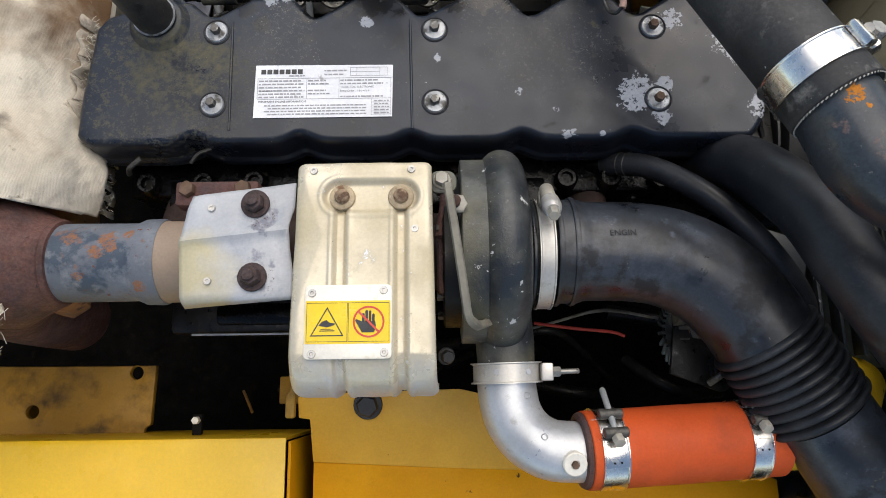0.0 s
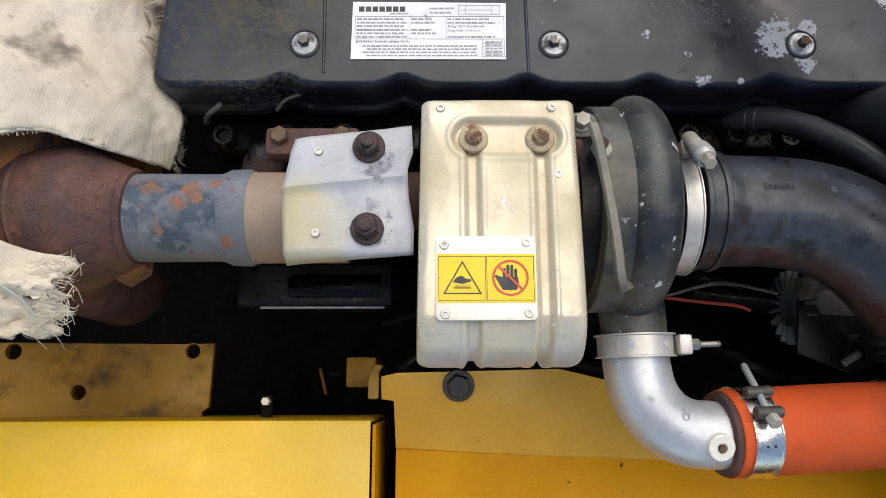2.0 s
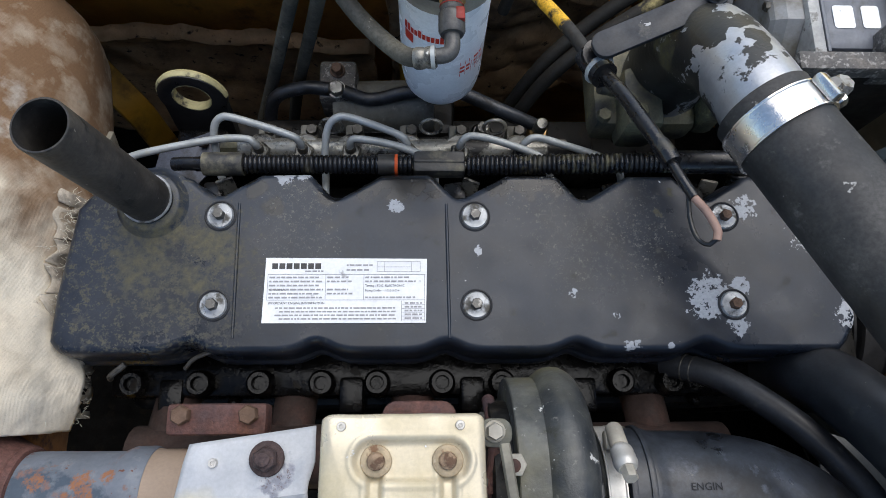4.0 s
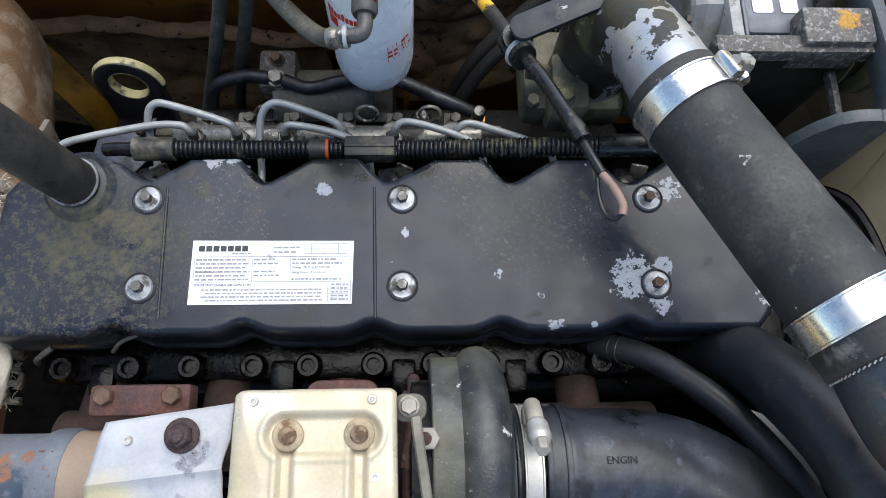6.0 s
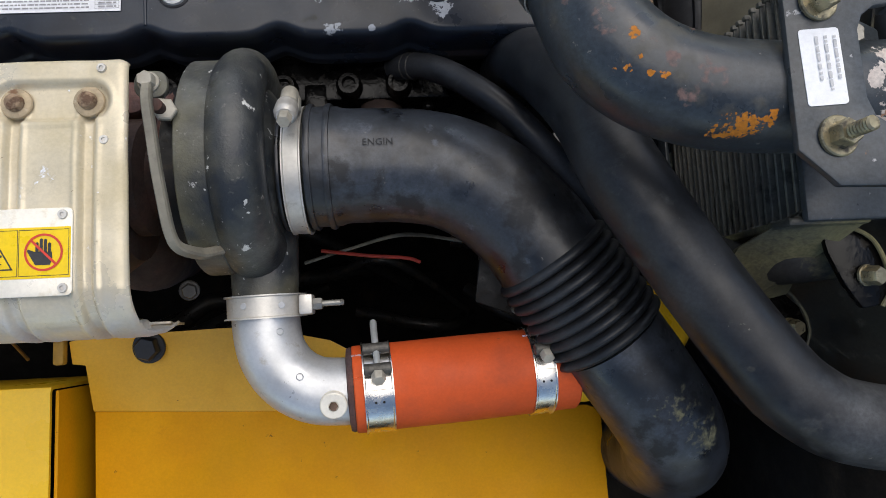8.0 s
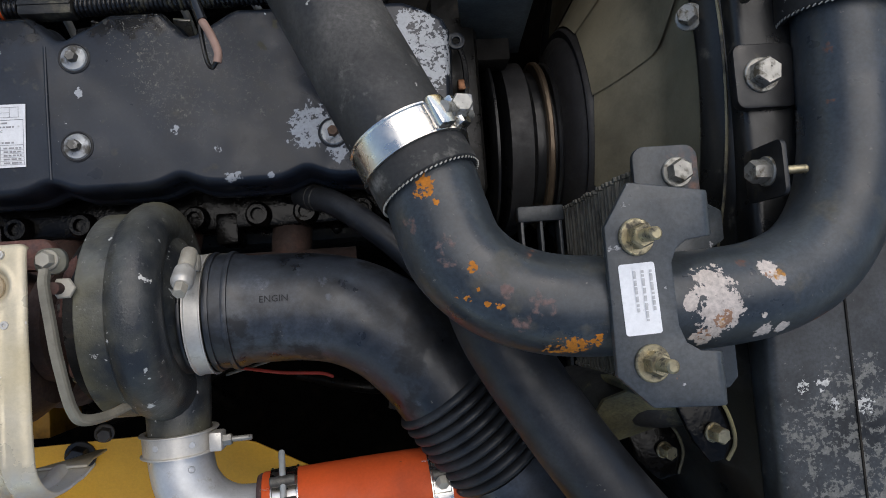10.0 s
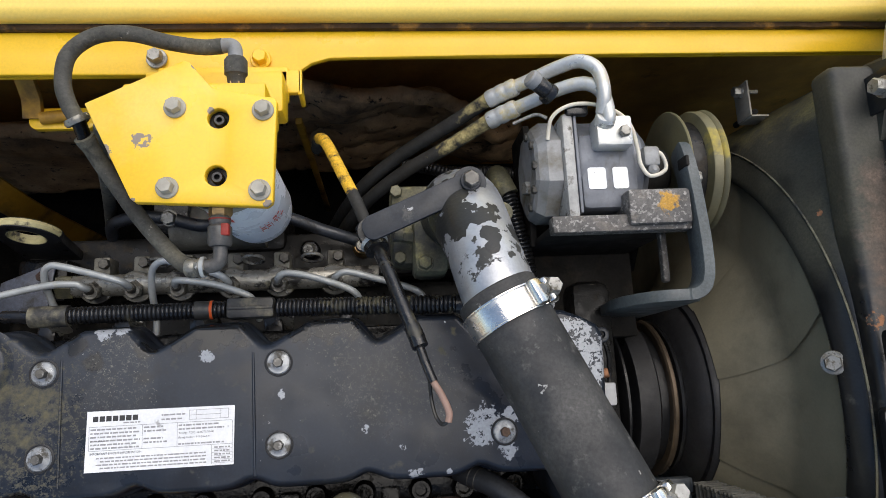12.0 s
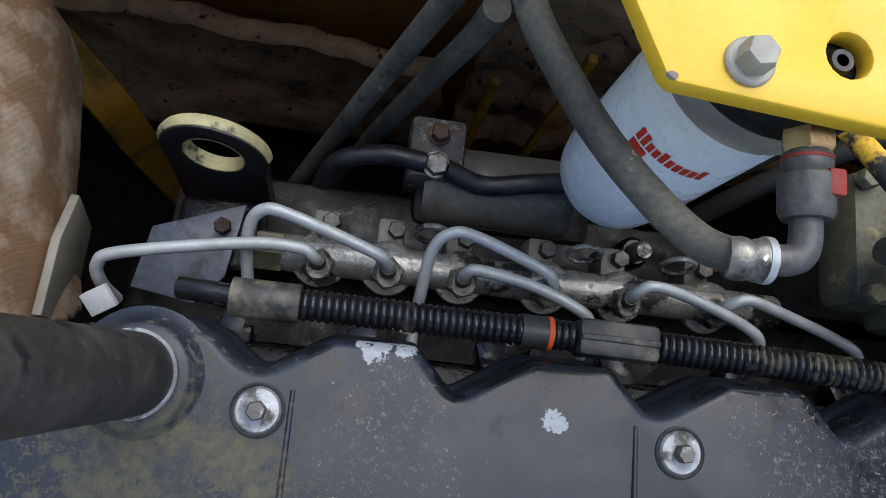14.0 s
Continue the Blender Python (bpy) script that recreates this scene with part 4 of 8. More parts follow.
# yellow covers along the front
cov = thing("side_cover", (-0.45, -0.2, 0.5), "bright yellow folded steel side cover box", "cover")
side = [(-0.056, 0.60), (-0.056, 0.778), (-0.0575, 0.784), (-0.064, 0.7865), (-0.25, 0.787), (-0.44, 0.787)]
part("lid", moved(strip(side[::-1], 0.63, 0.004), pose(-0.815, 0, 0)), "yellow", cov)
# End panel takes the deeper yellow to paint in its shaded side.
part("end_panel", moved(prism([(-0.435, 0.55), (-0.0615, 0.55), (-0.0615, 0.779), (-0.435, 0.781)], 0.004, bevel=0.001), Matrix(((0, 0, 1, -0.1795), (1, 0, 0, 0), (0, 1, 0, 0), (0, 0, 0, 1)))), "yellowdeep", cov)
part("lock_nut", moved(hexbolt(0.009, 0.008), pose(-0.310, -0.037, 0.738)), "signwhite", cov)
part("pin", spin([(0, 0), (0.002, 0), (0.0018, 0.05), (0, 0.05)], (-0.245, -0.028, 0.72), (0.0, 0.5, 0.8), 8), "brass", cov)
part("ledge", box(-0.316, -0.304, -0.055, -0.030, 0.730, 0.7375, 0.001), "pan", cov)

hole = lambda x, y, r: [(x + r * math.cos(-a * math.pi / 8), y + r * math.sin(-a * math.pi / 8)) for a in range(16)]
shelf = thing("mount_plate", (-0.6, 0.0, 0.6), "yellow steel plate with bolt holes, shade put into its colour", "plate")
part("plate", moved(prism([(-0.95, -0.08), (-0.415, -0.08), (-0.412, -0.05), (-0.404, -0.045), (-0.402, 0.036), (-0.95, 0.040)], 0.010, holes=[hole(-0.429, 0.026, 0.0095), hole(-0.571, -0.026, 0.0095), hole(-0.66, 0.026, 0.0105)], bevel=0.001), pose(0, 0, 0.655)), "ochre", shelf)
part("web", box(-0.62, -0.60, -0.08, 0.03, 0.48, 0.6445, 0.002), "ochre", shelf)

pan = thing("partition_panel", (0.1, -0.15, 0.6), "stained orange-yellow folded steel partition panel below the turbocharger", "panel")
fold = [(-0.42, 0.700), (-0.092, 0.716), (-0.0875, 0.7165), (-0.004, 0.742)]


def panel_part(poly, ya, za, yb, zb, mat_name, name):
    """A flat piece of sheet whose height rises evenly from y=ya to y=yb."""
    s = prism(poly, 0.004, bevel=0.001)
    v = [(x, y, z + za + (zb - za) * (y - ya) / (yb - ya)) for x, y, z in s[0]]
    return part(name, (v, s[1]), mat_name, pan)


# The lower sheet is a deeper orange than the upper one.
panel_part([(-0.163, -0.42), (0.43, -0.42), (0.420, -0.118), (0.405, -0.112), (0.25, -0.108), (0.0, -0.098), (-0.160, -0.089)], -0.42, 0.722, -0.09, 0.738, "yellowdeep", "lower_sheet")
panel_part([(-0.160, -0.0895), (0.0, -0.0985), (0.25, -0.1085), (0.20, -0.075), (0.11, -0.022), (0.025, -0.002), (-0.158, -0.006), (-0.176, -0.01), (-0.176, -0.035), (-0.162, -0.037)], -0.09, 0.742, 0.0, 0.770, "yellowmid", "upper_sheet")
bolt(pan, (-0.089, -0.020, 0.766), (0, -0.15, 1), 0.024, 0.012, "black", 0.018)
part("hook_tab", moved(prism([(-0.19, -0.035), (-0.178, -0.035), (-0.178, -0.004), (-0.172, 0.002), (-0.183, 0.004), (-0.19, -0.01)], 0.012, bevel=0.003), pose(0, 0, 0.775)), "ochre", pan)
single("frame_bracket", box(-0.235, -0.195, -0.02, 0.02, 0.50, 0.62, 0.003), "ochre", "yellow steel bracket low in the bay, shade put into its colour", "bracket")

# ---- engine block and head ----
eng = thing("engine", (0, 0.33, 0.13), "greasy black iron diesel engine block and cylinder head", "engine")
part("block", box(-0.40, 0.36, 0.215, 0.50, 0.20, 0.72, 0.012), "grease", eng)
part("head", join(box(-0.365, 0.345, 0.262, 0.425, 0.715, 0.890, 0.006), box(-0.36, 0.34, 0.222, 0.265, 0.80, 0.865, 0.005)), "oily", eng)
part("sump", box(-0.36, 0.30, 0.25, 0.46, 0.129, 0.205, 0.02), "grease", eng)
random.seed(11)
for i, bx in enumerate((-0.335, -0.27, -0.21, -0.15, -0.095, -0.03, 0.03, 0.085, 0.15, 0.20, 0.26, 0.31)):
    z = 0.870 + random.uniform(-0.006, 0.004)
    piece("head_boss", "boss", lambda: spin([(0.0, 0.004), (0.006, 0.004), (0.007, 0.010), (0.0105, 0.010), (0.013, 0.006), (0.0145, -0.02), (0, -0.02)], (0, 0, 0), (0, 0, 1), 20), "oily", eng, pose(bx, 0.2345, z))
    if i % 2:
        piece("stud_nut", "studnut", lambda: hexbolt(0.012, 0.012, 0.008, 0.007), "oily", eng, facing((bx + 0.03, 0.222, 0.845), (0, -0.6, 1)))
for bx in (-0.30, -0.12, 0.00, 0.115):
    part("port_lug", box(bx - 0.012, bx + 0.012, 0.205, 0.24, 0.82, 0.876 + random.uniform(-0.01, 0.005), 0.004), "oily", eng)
part("manifold", join(tube([(-0.33, 0.165, 0.86), (-0.1, 0.165, 0.87), (0.0, 0.165, 0.87), (0.25, 0.165, 0.86)], 0.030, 18), *[tube([(x, 0.17, 0.862), (x, 0.20, 0.85), (x, 0.235, 0.83)], 0.022, 14) for x in (-0.30, -0.18, -0.06, 0.06, 0.18)]), "rustdark", eng, "soot-brown cast exhaust manifold")
part("manifold_flange", box(-0.272, -0.185, 0.186, 0.213, 0.925, 0.950, 0.004), "rust", eng)
for bx in (-0.258, -0.20):
    bolt(eng, (bx, 0.203, 0.950), d=0.015, h=0.008, material="rustbolt")
part("spare_flange", moved(prism(rounded(-0.085, -0.020, 0.185, 0.214, 0.013), 0.02, bevel=0.003), pose(0, 0, 0.955)), "rust", eng)
single("oil_cooler", box(-0.36, 0.28, 0.505, 0.56, 0.45, 0.76, 0.01), "grease", "greasy black housing bolted along the engine side", "housing")

# ---- valve cover ----
vc = thing("valve_cover", (0, 0.33, 0.88), "black enamelled valve cover with scalloped rear edge, chipped and stained", "engine cover")
WAVES = (-0.262, -0.146, -0.028, 0.092, 0.212)
back = [(-0.372, 0.392), (-0.362, 0.405), (-0.335, 0.414), (-0.315, 0.425), (-0.288, 0.427), (-0.272, 0.421), (-0.258, 0.409), (-0.248, 0.404), (-0.238, 0.405), (-0.204, 0.4255),
        (-0.160, 0.4265), (-0.140, 0.405), (-0.134, 0.402), (-0.126, 0.403), (-0.088, 0.426), (-0.043, 0.4265), (-0.023, 0.405), (-0.017, 0.402), (-0.008, 0.403), (0.033, 0.4255), (0.080, 0.426), (0.098, 0.404),
        (0.104, 0.401), (0.113, 0.402), (0.152, 0.4255), (0.194, 0.4255), (0.214, 0.404), (0.221, 0.401), (0.23, 0.402), (0.268, 0.4255), (0.315, 0.426), (0.335, 0.418), (0.352, 0.409), (0.357, 0.398)]
outline = [Vector((x, y, 0)) for x, y in back] + [Vector((0.353, 0.285, 0)), Vector((0.343, 0.268, 0))]
for i in range(91):
    x = 0.335 - i * (0.335 + 0.372) / 90
    bump = sum(math.exp(-((x - w) / 0.017) ** 2) for w in WAVES)
    outline.append(Vector((x, 0.2595 + 0.010 * bump, 0)))
outline += [Vector((-0.382, 0.268, 0)), Vector((-0.381, 0.31, 0))]
outline = even(outline + outline[:1], 460)[0][:-1]


def loops(line, rows):
    """Stacks outward offsets of a closed outline at given heights, with the top filled."""
    n = len(line)
    nor = []
    for i in range(n):
        t = line[(i + 1) % n] - line[i - 1]
        nor.append(Vector((-t.y, t.x, 0)).normalized())
    vs, fs = [], []
    for off, z in rows:
        for i in range(n):
            p = line[i] + nor[i] * off
            vs.append((p.x, p.y, z))
    for k in range(len(rows) - 1):
        for i in range(n):
            a, b = k * n + i, k * n + (i + 1) % n
            fs.append((a, b, b + n, a + n))
    fs.append(tuple(range(n)))
    return vs, fs


shell = loops(outline, [(-0.004, 0.945), (-0.002, 0.9446), (0.0, 0.9435), (0.002, 0.941), (0.0035, 0.937), (0.0042, 0.925), (0.0050, 0.908), (0.0055, 0.904), (0.0075, 0.9025), (0.0085, 0.899), (0.0085, 0.890), (0.006, 0.889)])
beads = join(*[tube([(x, 0.270, 0.9445), (x - 0.001, 0.34, 0.9455), (x - 0.002, 0.398, 0.9445)], 0.0016, 8) for x in (-0.221, -0.025)])
boss = spin([(0.0, 0.010), (0.0265, 0.010), (0.029, 0.008), (0.0315, 0.001), (0.038, -0.002), (0, -0.02)], (-0.304, 0.397, 0.945), (0, 0, 1), 36)
part("shell", join(shell, beads, boss), "cover", vc, sharp=50)
for bx in (-0.24, 0.0, 0.24):
    for by in (0.300, 0.3855):
        part("grommet", spin([(0.0125, -0.003), (0.0128, 0.0008), (0.0138, 0.0016), (0.0149, 0.0008), (0.0150, -0.003)], (bx, by, 0.945), (0, 0, 1), 32), "ink", vc)
        piece("washer", "vcw", lambda: spin([(0, 0.0026), (0.006, 0.0026), (0.0078, 0.0018), (0.0115, 0.0018), (0.0127, 0.0004), (0.0127, -0.002)], (0, 0, 0), (0, 0, 1), 32), "capwasher", vc, pose(bx, by, 0.9455))
        bolt(vc, (bx, by, 0.948), d=0.0095, h=0.007, material="rustbolt" if bx > 0.1 else "capbolt", stud=0.0)
part("end_eye", moved(prism(rounded(0.362, 0.380, 0.392, 0.410, 0.008), 0.004, holes=[hole(0.371, 0.401, 0.004)], bevel=0.0008), pose(0, 0, 0.905)), "cover", vc)
part("edge_clip", tube([(-0.345, 0.238, 0.90), (-0.338, 0.24, 0.915), (-0.325, 0.25, 0.918)], 0.003, 8), "darkbolt", vc)
part("edge_clip", tube([(-0.272, 0.246, 0.912), (-0.262, 0.255, 0.917), (-0.245, 0.262, 0.9165)], 0.0022, 8), "darkbolt", vc)

# black filler tube standing on the cover
ft = thing("filler_tube", (-0.304, 0.397, 0.957), "open-ended black steel tube standing on the valve cover", "tube")
B, T = V(-0.304, 0.398, 0.950), V(-0.3115, 0.3935, 1.126)
ax = (T - B).normalized()
L = (T - B).length
part("tube", spin([(0.0218, 0), (0.0225, 0.004), (0.0218, 0.01), (0.0212, L - 0.001), (0.0205, L), (0.0192, L), (0.0192, 0.0), (0.0218, 0)], B, ax, 40), "grimy", ft)
part("seal_ring", spin([(0.0215, 0.009), (0.0236, 0.009), (0.0239, 0.0098), (0.0236, 0.0106), (0.0215, 0.0106)], B, ax, 40), "capwasher", ft)

# ---- data label ----
lab = thing("data_label", (-0.12, 0.314, 0.945), "white printed engine data label stuck on the valve cover", "label")
X0, X1, Y0, Y1 = -0.1945, -0.0455, 0.2835, 0.3435
part("foil", moved(prism([(X0, Y1 + 0.001), (X1, Y1), (X1 - 0.001, Y0), (X0 - 0.001, Y0)][::-1], 0.0006), pose(0, 0, 0.9464)), "label", lab)


def text_shape(body, size):
    c = bpy.data.curves.new("writing", "FONT")
    c.body, c.size, c.resolution_u = body, size, 2
    ob = bpy.data.objects.new("writing", c)
    scene.collection.objects.link(ob)
    me = bpy.data.meshes.new_from_object(ob.evaluated_get(bpy.context.evaluated_depsgraph_get()))
    s = [tuple(v.co) for v in me.vertices], [tuple(p.vertices) for p in me.polygons]
    bpy.data.objects.remove(ob)
    bpy.data.curves.remove(c)
    bpy.data.meshes.remove(me)
    return s


def bars(x0, x1, y, h, z, gap=0.0009, seed=0):
    """One line of unreadable print: short bars with gaps."""
    r = random.Random(seed)
    out, x = [], x0
    while x < x1 - 0.001:
        w = min(r.uniform(0.0015, 0.006), x1 - x)
        out.append(([(x, y, z), (x + w, y, z), (x + w, y + h, z), (x, y + h, z)], [(0, 1, 2, 3)]))
        x += w + gap * r.uniform(0.7, 1.6)
    return join(*out)


ZL = 0.9468
brand = []
for i in range(7):
    x = -0.1885 + i * 0.0066
    brand += [([(x, 0.3338, ZL), (x + 0.0053, 0.3338, ZL), (x + 0.0053, 0.3392, ZL), (x, 0.3392, ZL)], [(0, 1, 2, 3)])]
tagged(part("brand_mark", join(*brand), "ink", lab), kind="stuff")
rules = []


def rule(xa, ya, xb, yb, w=0.0004):
    rules.append(([(xa, ya, ZL), (xb, ya, ZL), (xb, yb + w, ZL), (xa, yb + w, ZL)] if abs(xb - xa) > abs(yb - ya) else [(xa, ya, ZL), (xa + w, ya, ZL), (xa + w, yb, ZL), (xa, yb, ZL)], [(0, 1, 2, 3)]))


for y in (0.3285, 0.3045):
    rule(-0.192, y, -0.048, y)
rule(-0.139, 0.305, -0.139, 0.3285), rule(-0.104, 0.305, -0.104, 0.3285)
rule(-0.192, 0.305, -0.192, 0.3285), rule(-0.048, 0.2855, -0.048, 0.3285)
for y in (0.3, 0.2965, 0.293, 0.2895, 0.286):
    rule(-0.069, y, -0.048, y, 0.0003)
rule(-0.069, 0.2855, -0.069, 0.304), rule(-0.092, 0.331, -0.092, 0.341), rule(-0.052, 0.331, -0.052, 0.341)
rule(-0.092, 0.331, -0.052, 0.331), rule(-0.092, 0.3405, -0.052, 0.3405), rule(-0.092, 0.3355, -0.06, 0.3355), rule(-0.06, 0.331, -0.06, 0.3405), rule(-0.085, 0.331, -0.085, 0.3405)
tagged(part("ruling", join(*rules), "inkgrey", lab), kind="stuff")
prints = []
for k, y in enumerate((0.3250, 0.3212, 0.3174, 0.3136, 0.3098, 0.3062)):
    prints.append(bars(-0.1905, -0.145 + (k % 2) * 0.004, y, 0.0016, ZL, seed=k))
    if k in (0, 1, 3, 4):
        prints.append(bars(-0.1375, -0.118 + (k % 3) * 0.004, y, 0.0016, ZL, seed=20 + k))
    if k in (0, 1, 5):
        prints.append(bars(-0.1025, -0.062 + (k % 2) * 0.006, y, 0.0016, ZL, seed=40 + k))
for k, y in enumerate((0.2965, 0.2932, 0.2899, 0.2866)):
    prints.append(bars(-0.184 + 0.004 * (k % 2), -0.074, y, 0.0014, ZL, seed=60 + k))
prints += [bars(-0.066, -0.05, y, 0.0015, ZL, seed=80 + int(y * 1e4)) for y in (0.301, 0.2975, 0.294, 0.2905, 0.287)]
prints += [bars(-0.120, -0.096, 0.3365, 0.0016, ZL, seed=91), bars(-0.120, -0.098, 0.332, 0.0016, ZL, seed=92), bars(-0.158, -0.140, 0.331, 0.0013, ZL, seed=93)]
tagged(part("small_print", join(*prints), "inkgrey", lab), kind="stuff")
words = [("IMPORTANT ENGINE INFORMATION", -0.1905, 0.3007, 0.0031), ("Timing : TDC  ELECTRONIC", -0.1025, 0.3170, 0.0030), ("Firing Order : 1-5-3-6-2-4", -0.1025, 0.3125, 0.0030), ("Valve lash cold", -0.1905, 0.3134, 0.0026)]
tagged(part("writing", join(*[moved(text_shape(w, s), pose(x, y, ZL + 0.0001)) for w, x, y, s in words]), "ink", lab), kind="stuff")

# ---- exhaust ----
ex = thing("exhaust_pipe", (-0.32, 0.132, 0.88), "blue-grey exhaust pipe flaking with orange rust", "pipe")
part("pipe", spin([(0.0, 0), (0.041, 0), (0.0415, 0.02), (0.041, 0.085), (0.0415, 0.088), (0.0450, 0.096), (0.0455, 0.112), (0.0440, 0.116), (0, 0.116)], (-0.398, 0.132, 0.925), (1, 0, 0), 48), "exhaust", ex)
part("weld_bead", spin([(0.041, -0.004), (0.0455, -0.003), (0.047, 0.001), (0.0445, 0.005), (0.041, 0.006)], (-0.396, 0.132, 0.925), (1, 0, 0), 48), "rust", ex)
part("slip_joint", spin([(0, 0), (0.0435, 0), (0.0435, 0.004), (0.0428, 0.007), (0.0425, 0.09), (0, 0.09)], (-0.286, 0.132, 0.925), (1, 0, 0), 48), "tanpipe", ex)
el = thing("exhaust_elbow", (-0.46, 0.12, 0.7), "deeply rusted exhaust elbow running into the wrapped silencer", "pipe")
part("elbow", tube([(-0.390, 0.132, 0.925), (-0.415, 0.132, 0.924), (-0.440, 0.132, 0.924), (-0.470, 0.132, 0.921), (-0.52, 0.130, 0.905)], 0.052, 44, 12, lambda u: 0.84 + 0.47 * min(1.0, u * 2.1) ** 1.1), "rust", el)
part("lower_branch", tube([(-0.402, 0.132, 0.922), (-0.434, 0.131, 0.917), (-0.472, 0.120, 0.890), (-0.496, 0.110, 0.845), (-0.510, 0.106, 0.790), (-0.52, 0.106, 0.66)], 0.046, 40, 10, lambda u: 0.88 + 0.16 * math.sin(math.pi * min(0.5, u * 1.2))), "rust", el)
part("weld_seam", spin([(0.055, -0.005), (0.0672, -0.004), (0.0698, 0.001), (0.0672, 0.005), (0.055, 0.007)], (-0.466, 0.132, 0.9220), (1, 0.1, 0.22), 44), "rust", el)

# cloth wrap on the silencer
CX, CZ, CR = -0.570, 0.850, 0.19


def wrap():
    ny, na = 190, 180
    vs, idx, fs = [], {}, []
    for i in range(ny + 1):
        y = 0.022 + 0.672 * i / ny
        for j in range(na + 1):
            a = radians(-38 + 178 * j / na)
            w = (0.013 - 0.009 * min(1.0, max(0.0, (y - 0.36) / 0.10))) * noise.noise(V(y * 9, a * 2.2, 0.3)) + (0.0045 - 0.0037 * min(1.0, max(0.0, (y - 0.36) / 0.10))) * noise.noise(V(y * 26, a * 6, 4.0)) + (0.0016 - 0.0013 * min(1.0, max(0.0, (y - 0.36) / 0.10))) * noise.noise(V(y * 90, a * 20, 9.0))
            swell = -0.020 * min(1.0, max(0.0, (y - 0.40) / 0.08)) - 0.024 * min(1.0, max(0.0, (y - 0.46) / 0.15)) + 0.012 * math.exp(-((y - 0.235) / 0.035) ** 2) - 0.02 * math.exp(-((y - 0.02) / 0.03) ** 2)
            r = (CR + w + swell) * math.sqrt(max(0.02, 1 - (max(0.0, y - 0.61) / 0.0865) ** 2))
            x, z = CX + r * math.cos(a), CZ + r * math.sin(a)
            k = noise.noise(V(y * 16, z * 14, 2.0)) * 0.012
            hx, hy = (x + 0.437) / 0.058, (y - 0.138) / 0.052
            top = 0.1865 + 0.004 * max(0.0, (x + 0.40) / 0.02) + k * 0.15
            cut = hx * hx + hy * hy < 1 or (x > -0.437 and 0.086 < y < top)
            ragged = a < radians(13 - 60 * min(1.0, max(0.0, (y - 0.41) / 0.06))) + k * 9 or (y < 0.105 and x > -0.425 + 2 * k)
            if cut and x > -0.437 and not ragged and top - y < 0.0037:
                idx[i, j] = len(vs)
                vs.append((x, top, z))
                continue
            h = hx * hx + hy * hy
            if cut and not ragged and x <= -0.430 and h > 0.86:
                s = 1 / math.sqrt(h)
                x, y_, cut = -0.437 + hx * s * 0.058, 0.138 + hy * s * 0.052, False
                z = CZ + math.sqrt(max(0.0, r * r - (x - CX) ** 2)) - 0.003
            else:
                y_ = y
            if not cut and not ragged:
                idx[i, j] = len(vs)
                vs.append((x, y_, z))
    for i in range(ny):
        for j in range(na):
            q = [(i, j), (i, j + 1), (i + 1, j + 1), (i + 1, j)]
            if all(c in idx for c in q):
                fs.append(tuple(idx[c] for c in q))
    return vs, fs


wr = thing("silencer_wrap", (CX, 0.38, CZ - CR), "cream glass-cloth heat wrap, grubby with frayed edges, laced round the silencer", "insulation")
cl = part("cloth", wrap(), "fabric", wr, sharp=80)
sol = cl.modifiers.new("thickness", "SOLIDIFY")
sol.thickness, sol.offset = 0.007, -1
part("core", spin([(0, 0.0), (0.135, 0.0), (0.150, 0.012), (0.152, 0.33), (0.112, 0.40), (0.112, 0.49), (0.06, 0.54), (0, 0.55)], (CX, 0.092, CZ), (0, 1, 0), 48), "rustcore", wr)


def on_wrap(x, y, lift=0.004):
    return V(x, y, CZ + math.sqrt(max(0.0, (CR + lift) ** 2 - (x - CX) ** 2)))


seam = [on_wrap(-0.388 - 0.007 * i, 0.1905 - 0.002 * math.sin(i * 0.44), 0.002) for i in range(7)] + [on_wrap(-0.437 + 0.060 * math.cos(radians(a)), 0.138 + 0.0535 * math.sin(radians(a)), 0.002) for a in range(96, 226, 6)]
part("seam", tube(seam, 0.0022, 8), "fabric", wr)
part("stitching", tube([p + (p - V(-0.437, 0.138, p.z)).normalized() * 0.0065 + V(0, 0, -0.0005) for p in seam[4:]], 0.0007, 6), "thread", wr)


def flap_cloth():
    """The loose, rumpled end of the wrap's strap."""
    n = 26
    vs, fs = [], []
    for i in range(n + 1):
        for j in range(n + 1):
            u, v = i / n, j / n
            y = 0.016 + 0.062 * v + 0.006 * noise.noise(V(u * 7, 2, v * 2))
            x = -0.495 + (0.080 + 0.022 * noise.noise(V(v * 11, 3, 1)) + 0.012 * noise.noise(V(v * 40, 9, 1)) + 0.006 * noise.noise(V(v * 90, 4, 1))) * u
            vs.append((x, y, 1.008 + 0.020 * noise.noise(V(x * 45, y * 45, 7)) + 0.009 * noise.noise(V(x * 120, y * 120, 2)) - 0.02 * max(0, 0.25 - v) - 0.010 * u))
    for i in range(n):
        for j in range(n):
            a = i * (n + 1) + j
            fs.append((a, a + 1, a + n + 2, a + n + 1))
    return vs, fs


